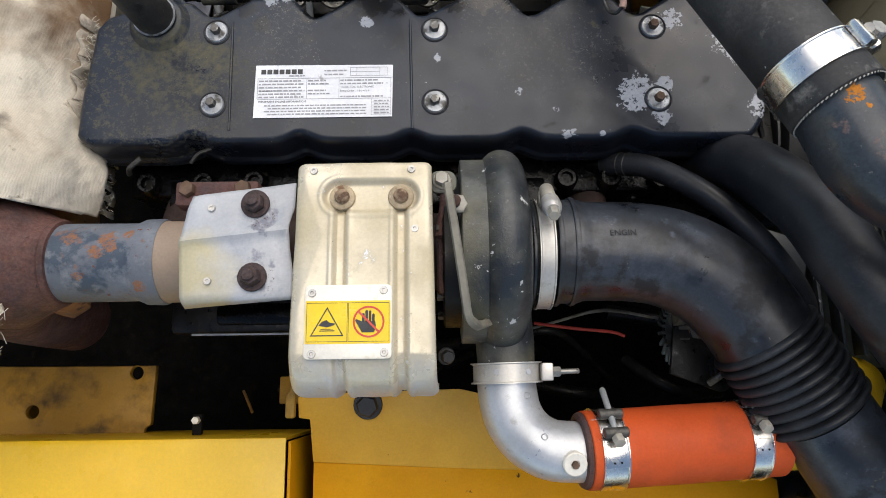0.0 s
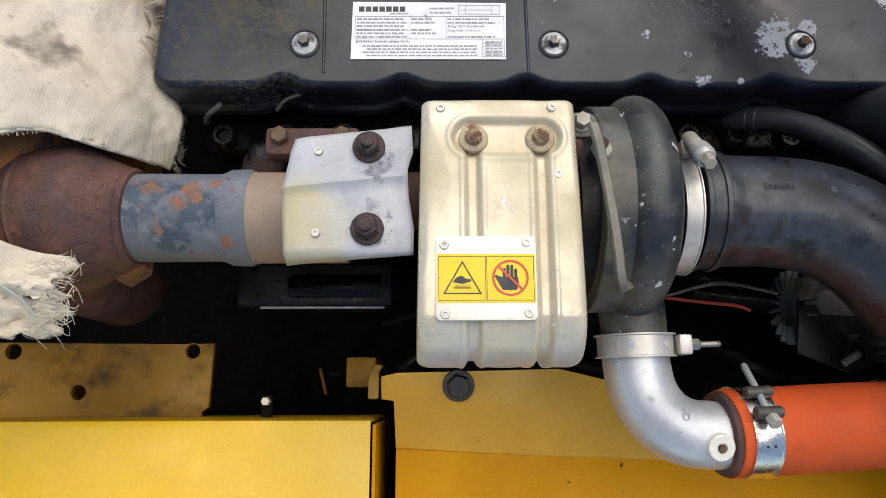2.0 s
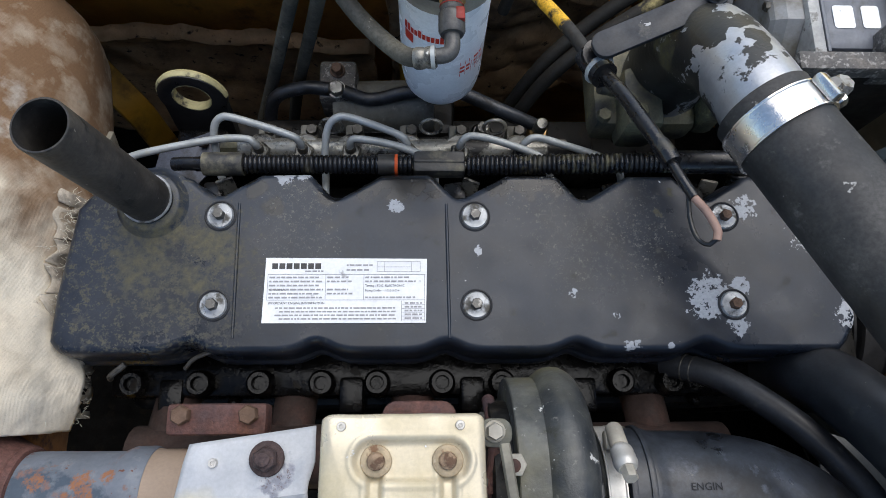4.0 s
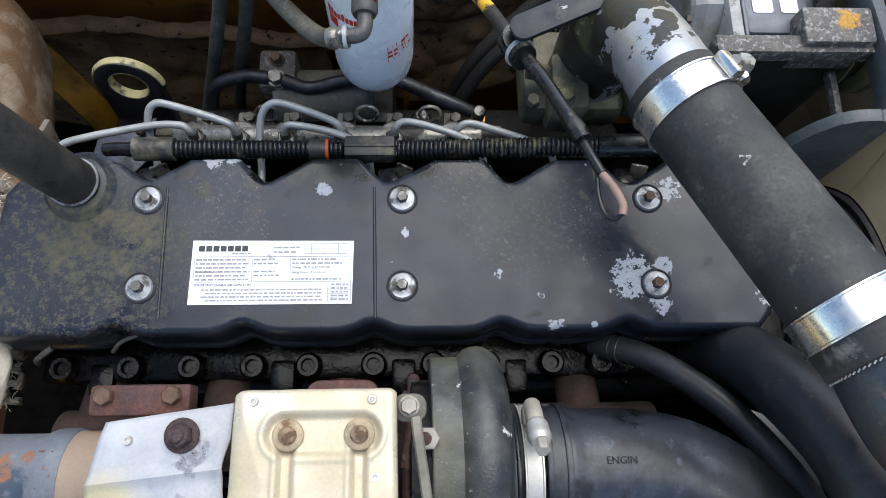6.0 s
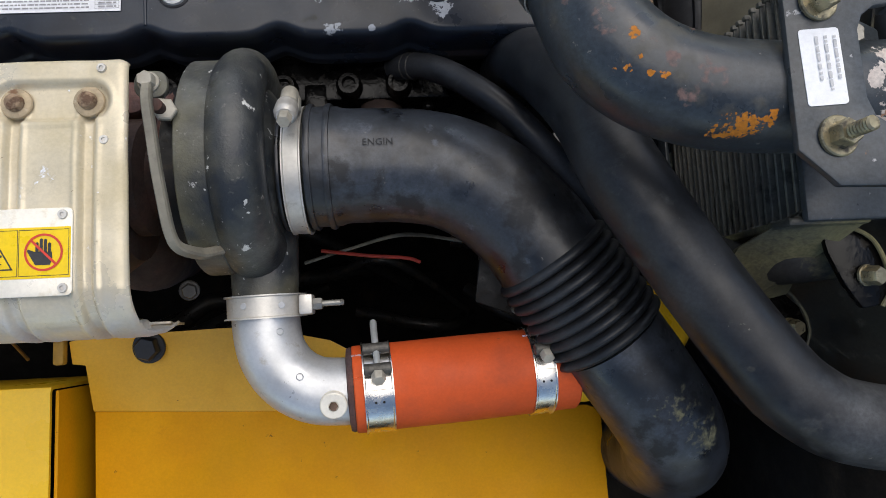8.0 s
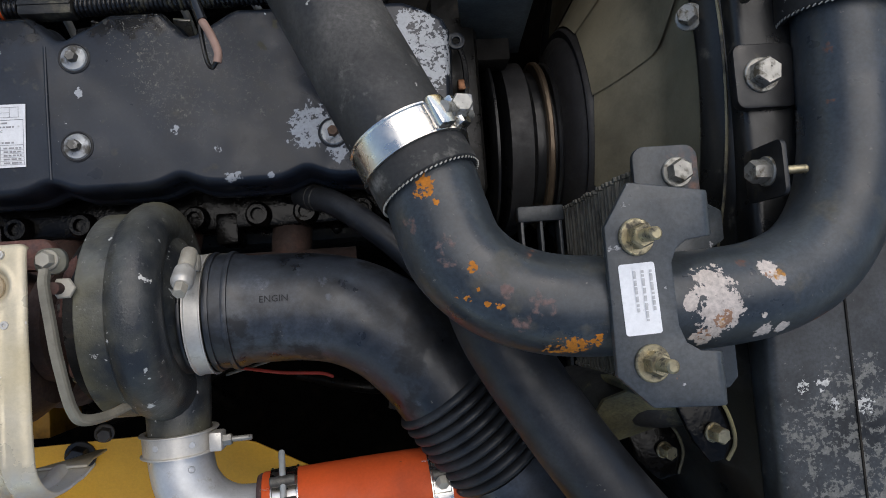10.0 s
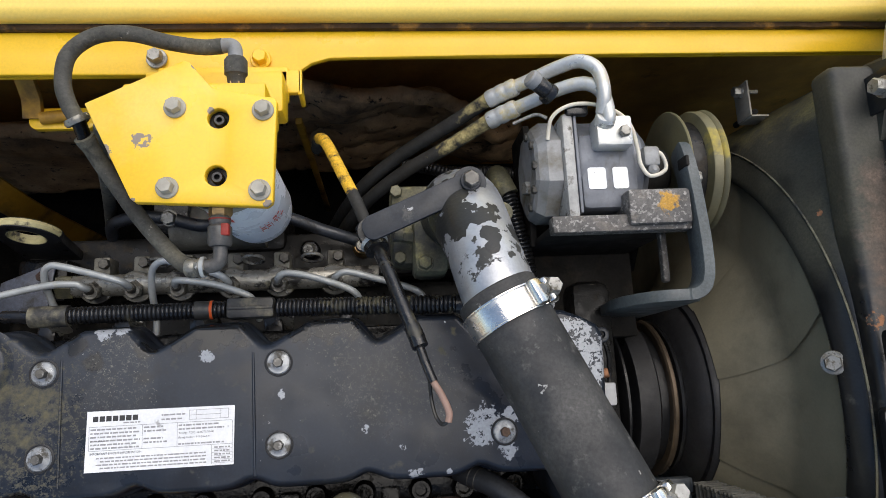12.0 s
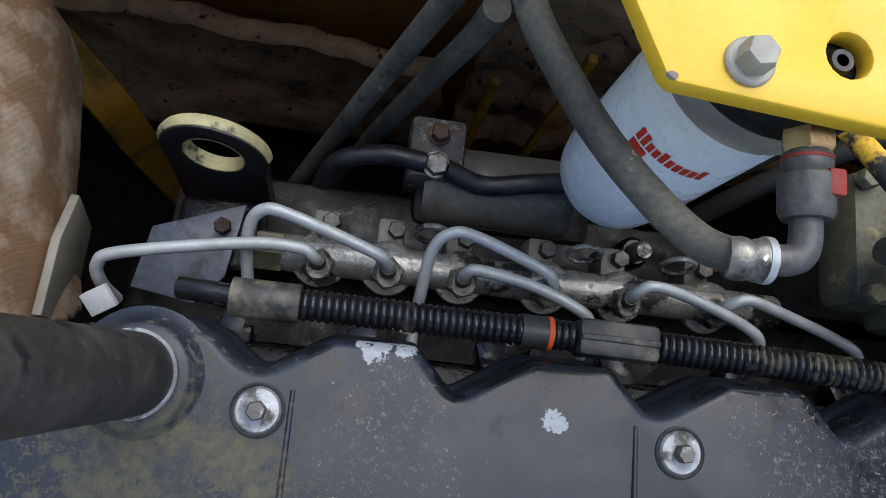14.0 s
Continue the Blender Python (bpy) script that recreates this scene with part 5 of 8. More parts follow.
fp_ = part("flap", flap_cloth(), "fabric", wr, "torn rumpled end of the wrap", sharp=80)
sol = fp_.modifiers.new("thickness", "SOLIDIFY")
sol.thickness, sol.offset = 0.005, -1
part("lacing_wire", join(tube([(-0.60, 0.050, 1.046), (-0.55, 0.060, 1.042), (-0.505, 0.048, 1.032), (-0.470, 0.060, 1.028), (-0.440, 0.046, 1.018), (-0.428, 0.030, 1.008)], 0.0008, 6), tube([(-0.58, 0.030, 1.043), (-0.53, 0.036, 1.040), (-0.49, 0.030, 1.032), (-0.465, 0.052, 1.030), (-0.462, 0.070, 1.026)], 0.0008, 6), tube([(-0.462, 0.066, 1.030), (-0.456, 0.064, 1.032), (-0.459, 0.045, 1.031), (-0.468, 0.024, 1.028), (-0.473, 0.026, 1.029), (-0.465, 0.048, 1.031), (-0.462, 0.066, 1.030)], 0.0013, 6)), "line", wr, "bare steel lacing wire")
random.seed(21)
fray = []
for k in range(230):
    x, y = (random.uniform(-0.440, -0.412), random.uniform(0.016, 0.078)) if k < 200 else (random.uniform(-0.402, -0.390), random.choice((random.uniform(0.195, 0.26), random.uniform(0.27, 0.39))))
    z = 1.004 if k < 200 else on_wrap(x, y).z
    a, b = random.uniform(-0.9, 0.9), random.uniform(0.004, 0.015) * (1 if k < 200 else 0.5)
    c = random.uniform(-0.7, 0.7)
    fray.append(tube([(x - 0.006, y, z), (x + b * 0.4, y + (a + c) * b * 0.4, z + random.uniform(-0.002, 0.005)), (x + b * 0.75, y + a * b * 0.8, z + random.uniform(-0.006, 0.004)), (x + b * 0.9, y + (a - c) * b, z + random.uniform(-0.012, 0.003))], random.uniform(0.00012, 0.00026), 5, 3))
tagged(part("frayed_threads", join(*fray), "thread", wr), kind="stuff")

random.seed(33)


def on_edge(y, deg, lift=0.0):
    """A spot on the wrap's torn flank, by its angle round the silencer."""
    return V(CX + (CR + lift) * math.cos(radians(deg)), y, CZ + (CR + lift) * math.sin(radians(deg)))


hem_v, hem_f = [], []
for i in range(121):
    y = 0.200 + 0.215 * i / 120
    for j in range(7):
        k = noise.noise(V(y * 60, j * 0.7, 3)) * 4
        hem_v.append(tuple(on_edge(y + 0.004 * noise.noise(V(y * 90, j, 7)), 26 - 5.0 * j + k, 0.002 + 0.006 * noise.noise(V(y * 45, j * 0.9, 5)) - 0.0022 * j)))
for i in range(120):
    for j in range(6):
        if noise.noise(V(i * 0.21, j * 0.6, 11)) < 0.30 - 0.13 * j * (noise.noise(V(i * 0.13, 2, 9)) + 0.5):
            a = i * 7 + j
            hem_f.append((a, a + 1, a + 8, a + 7))
hem = part("torn_hem", (hem_v, hem_f), "hem", wr, "dirty torn hem along the wrap's edge", sharp=80)
sol = hem.modifiers.new("thickness", "SOLIDIFY")
sol.thickness, sol.offset = 0.0025, 0
fuzz = []
for k in range(520):
    y = random.uniform(0.196, 0.418)
    p = on_edge(y, random.uniform(6, 24), random.uniform(-0.001, 0.003))
    d = V(random.uniform(0.3, 1.0), random.uniform(-0.8, 0.8), random.uniform(-0.5, 0.4)).normalized() * random.uniform(0.003, 0.009)
    bend = V(random.uniform(-1, 1), random.uniform(-1, 1), random.uniform(-1, 1)) * 0.001
    fuzz.append(tube([p, p + d * 0.5 + bend, p + d], random.uniform(0.00018, 0.00036), 4, 3))
tagged(part("hem_fuzz", join(*fuzz), "thread", wr), kind="stuff")
rim = []
for k in range(120):
    a = radians(random.uniform(70, 235))
    p = on_wrap(-0.437 + 0.058 * math.cos(a), 0.138 + 0.052 * math.sin(a), 0.001)
    d = V(-math.cos(a) * random.uniform(-0.3, 1), -math.sin(a) * random.uniform(-0.3, 1), random.uniform(-0.4, 0.6)) + V(random.uniform(-0.6, 0.6), random.uniform(-0.6, 0.6), 0)
    rim.append(tube([p, p + d * 0.0015, p + d * random.uniform(0.002, 0.004)], random.uniform(0.00015, 0.00028), 4, 2))
tagged(part("rim_fuzz", join(*rim), "thread", wr), kind="stuff")

# ---- shields over the exhaust ----
sp = thing("exhaust_shield", (-0.185, 0.13, 0.95), "bent oxidised aluminium shield plate held by two rusty bolts", "heat shield")


def bent_plate():
    nx, ny = 26, 30
    vs, fs = [], []

    def left(y):
        return np.interp(y, [0.072, 0.11, 0.131, 0.137, 0.18, 0.195], [-0.236, -0.2385, -0.2395, -0.2385, -0.232, -0.231])

    def right(y):
        return np.interp(y, [0.072, 0.10, 0.127, 0.150, 0.166, 0.195], [-0.132, -0.1315, -0.136, -0.137, -0.1325, -0.1345])

    for j in range(ny + 1):
        for i in range(nx + 1):
            u = i / nx
            y0, y1 = 0.073 + 0.006 * u, 0.180 + 0.0135 * u
            y = y0 + (y1 - y0) * j / ny
            x = left(y) * (1 - u) + right(y) * u
            z = 1.012 + 0.004 * math.exp(-((y - 0.134 - 0.01 * u) / 0.004) ** 2) - 0.0008 * ((y - 0.13) / 0.03) ** 2
            z -= 0.010 * max(0.0, (y - 0.165) / 0.03) + (0.014 * ((0.083 - y) / 0.01) ** 2 if y < 0.083 else 0) + 0.02 * max(0.0, 0.10 - u)
            vs.append((x, y, z + 0.0008 * noise.noise(V(x * 60, y * 60, 2))))
    for j in range(ny):
        for i in range(nx):
            a = j * (nx + 1) + i
            fs.append((a, a + 1, a + nx + 2, a + nx + 1))
    return vs, fs


pl = part("plate", bent_plate(), "sheet", sp, sharp=60)
sol = pl.modifiers.new("thickness", "SOLIDIFY")
sol.thickness, sol.offset = 0.002, -1
for bx, by in ((-0.1690, 0.1690), (-0.1690, 0.0995)):
    bolt(sp, (bx, by, 1.0125), d=0.0165, h=0.010, material="scaledbolt", washer=0.0135, stud=0.006)
for bx, by in ((-0.2105, 0.166), (-0.2105, 0.0965)):
    piece("rivet", "rivet_s", lambda: spin([(0.0, 0.0008), (0.0012, 0.0008), (0.0016, 0.0018), (0.0032, 0.0018), (0.0037, 0.0002), (0.0037, -0.003)], (0, 0, 0), (0, 0, 1), 16), "bandmatte", sp, pose(bx, by, 1.0115))

hs = thing("heat_shield", (-0.065, 0.09, 0.93), "champagne-coloured pressed heat shield over the turbine, rusty bolts, scuffed", "heat shield")


def shield_sheet():
    pts = [V(0, 0.2005, 1.030), V(0, 0.1995, 1.0345), V(0, 0.190, 1.0365), V(0, 0.12, 1.0395), V(0, 0.045, 1.0400)]
    pts += [V(0, 0.036 - 0.044 * math.sin(radians(a)), 0.9955 + 0.044 * math.cos(radians(a))) for a in range(12, 92, 8)] + [V(0, -0.008, 0.985), V(0, -0.006, 0.955), V(0, 0.000, 0.932)]
    nv, nx = 170, 116
    line, length = even(pts, nv)
    vs, fs = [], []
    for j, p in enumerate(line):
        t = (line[min(j + 1, nv)] - line[max(j - 1, 0)]).normalized()
        nrm = V(0, -t.z, t.y) * -1
        if nrm.z < 0 and j < nv * 0.6:
            nrm = -nrm
        for i in range(nx + 1):
            u = i / nx
            grow = 0.004 * min(1.0, j / nv * 1.2)
            x = -0.1245 - grow + (0.1205 + 2 * grow) * u
            s = length * j / nv
            e = 0.0
            dx, dy = max(abs(x + 0.058) - 0.028, 0.0), (p.y - 0.1680)
            pill = math.hypot(dx, dy) - 0.0145
            e -= 0.0048 / (1 + math.exp(pill / 0.0010)) * (1 if s < 0.06 else 0)
            e += 0.0014 * math.exp(-((pill - 0.003) / 0.002) ** 2) * (1 if s < 0.07 and (s < 0.04 or min(abs(x + 0.085), abs(x + 0.031)) > 0.006) else 0)
            if s > 0.042:
                k = min(1.0, (s - 0.042) / 0.004)
                for gx in (-0.0850, -0.0310):
                    e -= 0.0050 * k / (1 + math.exp((abs(x - gx) - 0.0052) / 0.0007))
                    e += 0.0011 * k * math.exp(-((abs(x - gx) - 0.0082) / 0.0018) ** 2)
            rim = max(0.0, (0.012 - (u * 0.1205)) / 0.012, (u * 0.1205 - 0.1105) / 0.010)
            e -= 0.0035 * rim ** 4
            e -= 0.16 * max(0.0, -0.1245 + 0.024 * max(0.0, 1 - abs(s - 0.075) / 0.075) - x)
            e += 0.0008 * noise.noise(V(x * 35, s * 35, 1))
            q = p + nrm * e
            vs.append((x, q.y, q.z))
    for j in range(nv):
        for i in range(nx):
            a = j * (nx + 1) + i
            fs.append((a, a + 1, a + nx + 2, a + nx + 1))
    return vs, fs


sh = part("sheet", shield_sheet(), "shield", hs, sharp=60)
sol = sh.modifiers.new("thickness", "SOLIDIFY")
sol.thickness, sol.offset = 0.0022, 0
part("lower_tab", moved(prism([(-0.060, 0.936), (-0.052, 0.931), (-0.036, 0.900), (-0.026, 0.866), (-0.018, 0.864), (-0.014, 0.905), (-0.006, 0.936)], 0.0025, bevel=0.0006), Matrix(((1, 0, 0, 0), (0, 0, -1, 0.001), (0, 1, 0, 0), (0, 0, 0, 1)))), "shield", hs)
for bx in (-0.084, -0.031):
    head = part("bolt", moved(spin([(0, 0.0078), (0.0036, 0.0076), (0.0058, 0.0066), (0.0066, 0.0048), (0.0070, 0), (0, 0)], (0, 0, 0), (0, 0, 1), 14), pose(bx, 0.1675, 1.0360)), "rusthead", hs, "worn round rusty bolt head")
    part("washer", moved(spin([(0.0066, 0.0022), (0.0090, 0.0026), (0.0112, 0.0016), (0.0118, 0), (0.0066, 0)], (0, 0, 0), (0, 0, 1), 28), pose(bx, 0.1675, 1.0355)), "rustcollar", head)
for bx, by in ((-0.110, 0.1925), (-0.0215, 0.193), (-0.0185, 0.137)):
    piece("rivet", "rivet_s", lambda: 0, "bandmatte", hs, pose(bx, by, 1.0375 + 0.002 * (0.19 - by) / 0.07))

# warning sign riveted on the shield
ws = thing("warning_sign", (-0.076, 0.0545, 1.04), "yellow and white hot-surface warning sign riveted to the heat shield", "sign")
SZ = 1.0432
sx0, sx1, sy0, sy1 = -0.1138, -0.0385, 0.0225, 0.0865
part("plate", moved(prism(rounded(sx0, sx1, sy0, sy1, 0.004), 0.0022, bevel=0.0005), pose(0, 0, SZ)), "signwhite", ws)
part("yellow_field", moved(prism(rounded(sx0 + 0.001, sx1 - 0.001, 0.0355, 0.0725, 0.0008), 0.0003), pose(0, 0, SZ + 0.0004)), "signyellow", ws)
ZP = SZ + 0.0006


def frame2d(x0, x1, y0, y1, w):
    o = [(x0, y0, ZP), (x1, y0, ZP), (x1, y1, ZP), (x0, y1, ZP), (x0 + w, y0 + w, ZP), (x1 - w, y0 + w, ZP), (x1 - w, y1 - w, ZP), (x0 + w, y1 - w, ZP)]
    return o, [(0, 1, 5, 4), (1, 2, 6, 5), (2, 3, 7, 6), (3, 0, 4, 7)]


part("border", join(frame2d(-0.1118, -0.0765, 0.0372, 0.0708, 0.0004), frame2d(-0.0759, -0.0405, 0.0372, 0.0708, 0.0004)), "ink", ws)
tri_o = [(-0.1085, 0.0420), (-0.0795, 0.0420), (-0.0940, 0.0672)]
tri_i = [(-0.1067, 0.0430), (-0.0813, 0.0430), (-0.0940, 0.0652)]
part("triangle", ([(x, y, ZP) for x, y in tri_o + tri_i], [(0, 1, 4, 3), (1, 2, 5, 4), (2, 0, 3, 5)]), "ink", ws)
blob = lambda pts: ([(x, y, ZP + 0.0001) for x, y in pts], [tuple(range(len(pts)))])
part("hot_pictogram", join(blob([(-0.1015, 0.0510), (-0.094, 0.0496), (-0.0875, 0.0515), (-0.0872, 0.0530), (-0.0915, 0.0535), (-0.0945, 0.0560), (-0.0985, 0.0545)]), blob([(-0.1005, 0.0462), (-0.0875, 0.0462), (-0.0875, 0.0470), (-0.1005, 0.0470)]), blob([(-0.0995, 0.0478), (-0.0885, 0.0478), (-0.0885, 0.0483), (-0.0995, 0.0483)])), "ink", ws)
CXs, CYs = -0.0582, 0.0542
rr = [(CXs + r * math.cos(a), CYs + r * math.sin(a)) for r in (0.0136, 0.0120) for a in [k * math.pi / 20 for k in range(40)]]
part("prohibition_ring", ([(x, y, ZP + 0.0003) for x, y in rr], [(k, (k + 1) % 40, 40 + (k + 1) % 40, 40 + k) for k in range(40)]), "signred", ws)
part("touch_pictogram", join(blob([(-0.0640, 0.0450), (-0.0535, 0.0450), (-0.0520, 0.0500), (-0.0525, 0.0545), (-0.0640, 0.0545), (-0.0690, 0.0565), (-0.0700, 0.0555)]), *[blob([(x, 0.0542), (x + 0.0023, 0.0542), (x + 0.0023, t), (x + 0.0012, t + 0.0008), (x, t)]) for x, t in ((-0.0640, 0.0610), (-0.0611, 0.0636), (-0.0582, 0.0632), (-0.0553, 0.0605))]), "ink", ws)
d = 0.0092
part("bar", ([(CXs - d - 0.0006, CYs + d - 0.0006, ZP + 0.0004), (CXs + d - 0.0006, CYs - d - 0.0006, ZP + 0.0004), (CXs + d + 0.0006, CYs - d + 0.0006, ZP + 0.0004), (CXs - d + 0.0006, CYs + d + 0.0006, ZP + 0.0004)], [(0, 1, 2, 3)]), "signred", ws)
for bx, by in ((-0.1075, 0.0795), (-0.0455, 0.0815), (-0.1068, 0.0270), (-0.0448, 0.0280)):
    piece("rivet", "rivet_s", lambda: 0, "bandmatte", ws, pose(bx, by, SZ - 0.0002))

# ---- turbocharger ----
tc = thing("turbocharger", (0.03, 0.13, 0.80), "turbocharger with grimy cast aluminium compressor and rusty turbine housing", "turbocharger")
TY, TZ = 0.133, 0.925
part("turbine_housing", join(spin([(0, 0), (0.05, 0), (0.07, 0.02), (0.072, 0.06), (0.055, 0.085), (0, 0.085)], (-0.125, 0.115, 0.915), (1, 0, 0), 36), tube([(-0.08, 0.11, 0.86), (-0.08, 0.08, 0.80), (-0.08, 0.10, 0.70)], 0.04, 20)), "rustdark", tc)
part("bearing_housing", spin([(0, 0), (0.052, 0), (0.052, 0.012), (0.036, 0.016), (0.034, 0.04), (0.06, 0.046), (0.075, 0.06), (0, 0.06)], (-0.036, TY, TZ), (1, 0, 0), 36), "rustdark", tc)
part("back_plate", spin([(0, 0), (0.074, 0), (0.078, 0.002), (0.078, 0.018), (0, 0.018)], (0.006, TY + 0.004, TZ), (1, 0, 0), 48), "grease", tc)


def volute():
    """The compressor scroll: a ring whose throat widens towards the outlet."""
    n, m = 72, 22
    vs, fs = [], []
    for i in range(n + 1):
        u = i / n
        a = radians(-120 + 360 * u)
        r = 0.019 + 0.0155 * u
        c = 0.0790
        for j in range(m):
            b = 2 * math.pi * j / m
            rad = c + r * math.cos(b) * 0.9
            x = 0.0665 + (r * 0.72 + 0.004) * math.sin(b)
            vs.append((x, TY + 0.011 + rad * math.cos(a), TZ + rad * math.sin(a)))
    for i in range(n):
        for j in range(m):
            p, q = i * m + j, i * m + (j + 1) % m
            fs.append((p, q, q + m, p + m))
    fs += [tuple(range(m)), tuple(range(n * m, n * m + m))]
    return vs, fs


part("compressor_housing", join(volute(), spin([(0, 0.024), (0.092, 0.024), (0.0952, 0.0242), (0.0962, 0.0252), (0.0962, 0.0485), (0.0952, 0.0495), (0.092, 0.056), (0.080, 0.060), (0.075, 0.080), (0.062, 0.090), (0.054, 0.094), (0.0525, 0.100), (0.0525, 0.132), (0.045, 0.132), (0.045, 0.1), (0, 0.1)], (0, TY + 0.006, TZ), (1, 0, 0), 64)), "turbo", tc, sharp=28)
part("outlet", tube([(0.066, 0.115, 0.895), (0.068, 0.075, 0.902), (0.070, 0.045, 0.908), (0.0705, 0.016, 0.910)], 0.0295, 28, 8, lambda u: 1.12 - 0.12 * u), "turbo", tc)
for k in range(6):
    a = radians(20 + 60 * k)
    bolt(tc, (0.006, TY + 0.004 + 0.066 * math.cos(a), TZ + 0.066 * math.sin(a)), (-1, 0, 0), 0.009, 0.006, "darkbolt")
part("actuator_lever", sweep(curve_points([(0.0115, 0.178, 1.036), (0.013, 0.1645, 1.041), (0.0168, 0.138, 1.0415), (0.0204, 0.1117, 1.041), (0.0250, 0.078, 1.036), (0.0268, 0.0650, 1.031), (0.0292, 0.0575, 1.025), (0.0340, 0.0545, 1.012), (0.040, 0.0550, 0.990), (0.050, 0.060, 0.975)], 6), [(0.0042, -0.0030), (0.0050, -0.0012), (0.0050, 0.0022), (0.0034, 0.0052), (-0.0034, 0.0052), (-0.0050, 0.0030), (-0.0050, -0.0030), (-0.0034, -0.0048), (0.0024, -0.0048)], lambda u: 0.80, up=(0, 0, 1)), "platebeige", tc, "pale worn steel lever", sharp=30)
part("lever_lug", moved(prism(rounded(-0.006, 0.020, 0.176, 0.198, 0.009) , 0.006, bevel=0.0015), pose(0, 0, 1.018)), "turbo", tc)
bolt(tc, (0.006, 0.188, 1.018), d=0.012, h=0.008, material="dustbolt", washer=0.0085)
part("lever_nut", moved(hexbolt(0.016, 0.006), facing((0.0195, 0.1635, 1.022), (0.35, 0, 1))), "dustbolt", tc)
part("lever_stud", spin([(0, 0), (0.005, 0), (0.005, 0.034), (0, 0.036)], (0.0165, 0.1635, 1.004), (0.05, 0, 1), 14), "rustdark", tc)
bolt(tc, (0.008, 0.030, 0.93), (0.3, -0.2, 1), d=0.012, h=0.007, material="grimy", washer=0.009)
part("wastegate_bracket", box(0.0, 0.032, 0.085, 0.155, 0.955, 0.985, 0.008), "rust", tc)
part("oil_line", tube([(0.01, 0.215, 0.93), (0.01, 0.18, 0.985), (0.005, 0.14, 0.99)], 0.006, 12), "rust", tc)

# charge pipe: clamp, cast elbow, orange hose
vb = thing("v_band_clamp", (0.0705, 0.013, 0.87), "bright steel band clamp with long stud on the compressor outlet", "hose clamp")
part("band", band((0.0705, 0.013, 0.910), (0.02, -1, -0.03), 0.0315, 0.021, 0.003), "bandmatte", vb)
part("clamp_lug", box(0.104, 0.116, 0.004, 0.022, 0.914, 0.934, 0.002), "bandmatte", vb)
part("stud", moved(hexbolt(0.010, 0.008, 0.020, 0.006), facing((0.116, 0.013, 0.926), (1, 0.02, 0))), "bolt", vb)
for bx in (0.058, 0.090):
    piece("spot_weld", "spotweld", lambda: disc(0.003, 0.0006), "sheet", vb, facing((bx, 0.013, 0.910 + math.sqrt(0.0346 ** 2 - (bx - 0.0705) ** 2)), (bx - 0.0705, 0, 0.03)))
ce = thing("cast_elbow", (0.09, -0.03, 0.87), "silver cast aluminium charge pipe elbow", "pipe")
part("elbow", tube([(0.0705, 0.012, 0.910), (0.0710, -0.006, 0.9095), (0.076, -0.030, 0.909), (0.090, -0.051, 0.907), (0.112, -0.064, 0.905), (0.138, -0.067, 0.904), (0.160, -0.0665, 0.903)], 0.0305, 32, 8), "alu", ce)
part("port_boss", spin([(0, 0.010), (0.0045, 0.010), (0.0045, 0.012), (0.011, 0.012), (0.012, 0.011), (0.0125, 0.0), (0.013, -0.02), (0, -0.02)], (0.132, -0.0735, 0.926), (0.06, -0.28, 1), 28), "signwhite", ce, "pale boss with a rusty plug")
part("plug", moved(hexbolt(0.0065, 0.003), facing((0.1325, -0.0765, 0.9365), (0.06, -0.28, 1))), "rustbolt", ce)
for bx, by, bz in ((0.088, -0.010, 0.936), (0.104, -0.050, 0.936)):
    piece("cast_mark", "castmark", lambda: spin([(0.0026, 0), (0.003, 0.0008), (0.0034, 0)], (0, 0, 0), (0, 0, 1), 18), "alu", ce, facing((bx, by, bz), (0.1, 0, 1)))
oh = thing("orange_hose", (0.24, -0.06, 0.86), "orange silicone charge air hose between two steel clamps", "hose")
oa, ob_ = V(0.148, -0.0660, 0.903), V(0.352, -0.0565, 0.886)
oax = (ob_ - oa)
part("hose", spin([(0.033, 0), (0.0385, 0), (0.0395, 0.001), (0.0395, 0.05), (0.0398, 0.1), (0.0393, oax.length - 0.03), (0.0393, oax.length - 0.001), (0.0385, oax.length), (0.033, oax.length)], oa, oax, 48), "orange", oh)
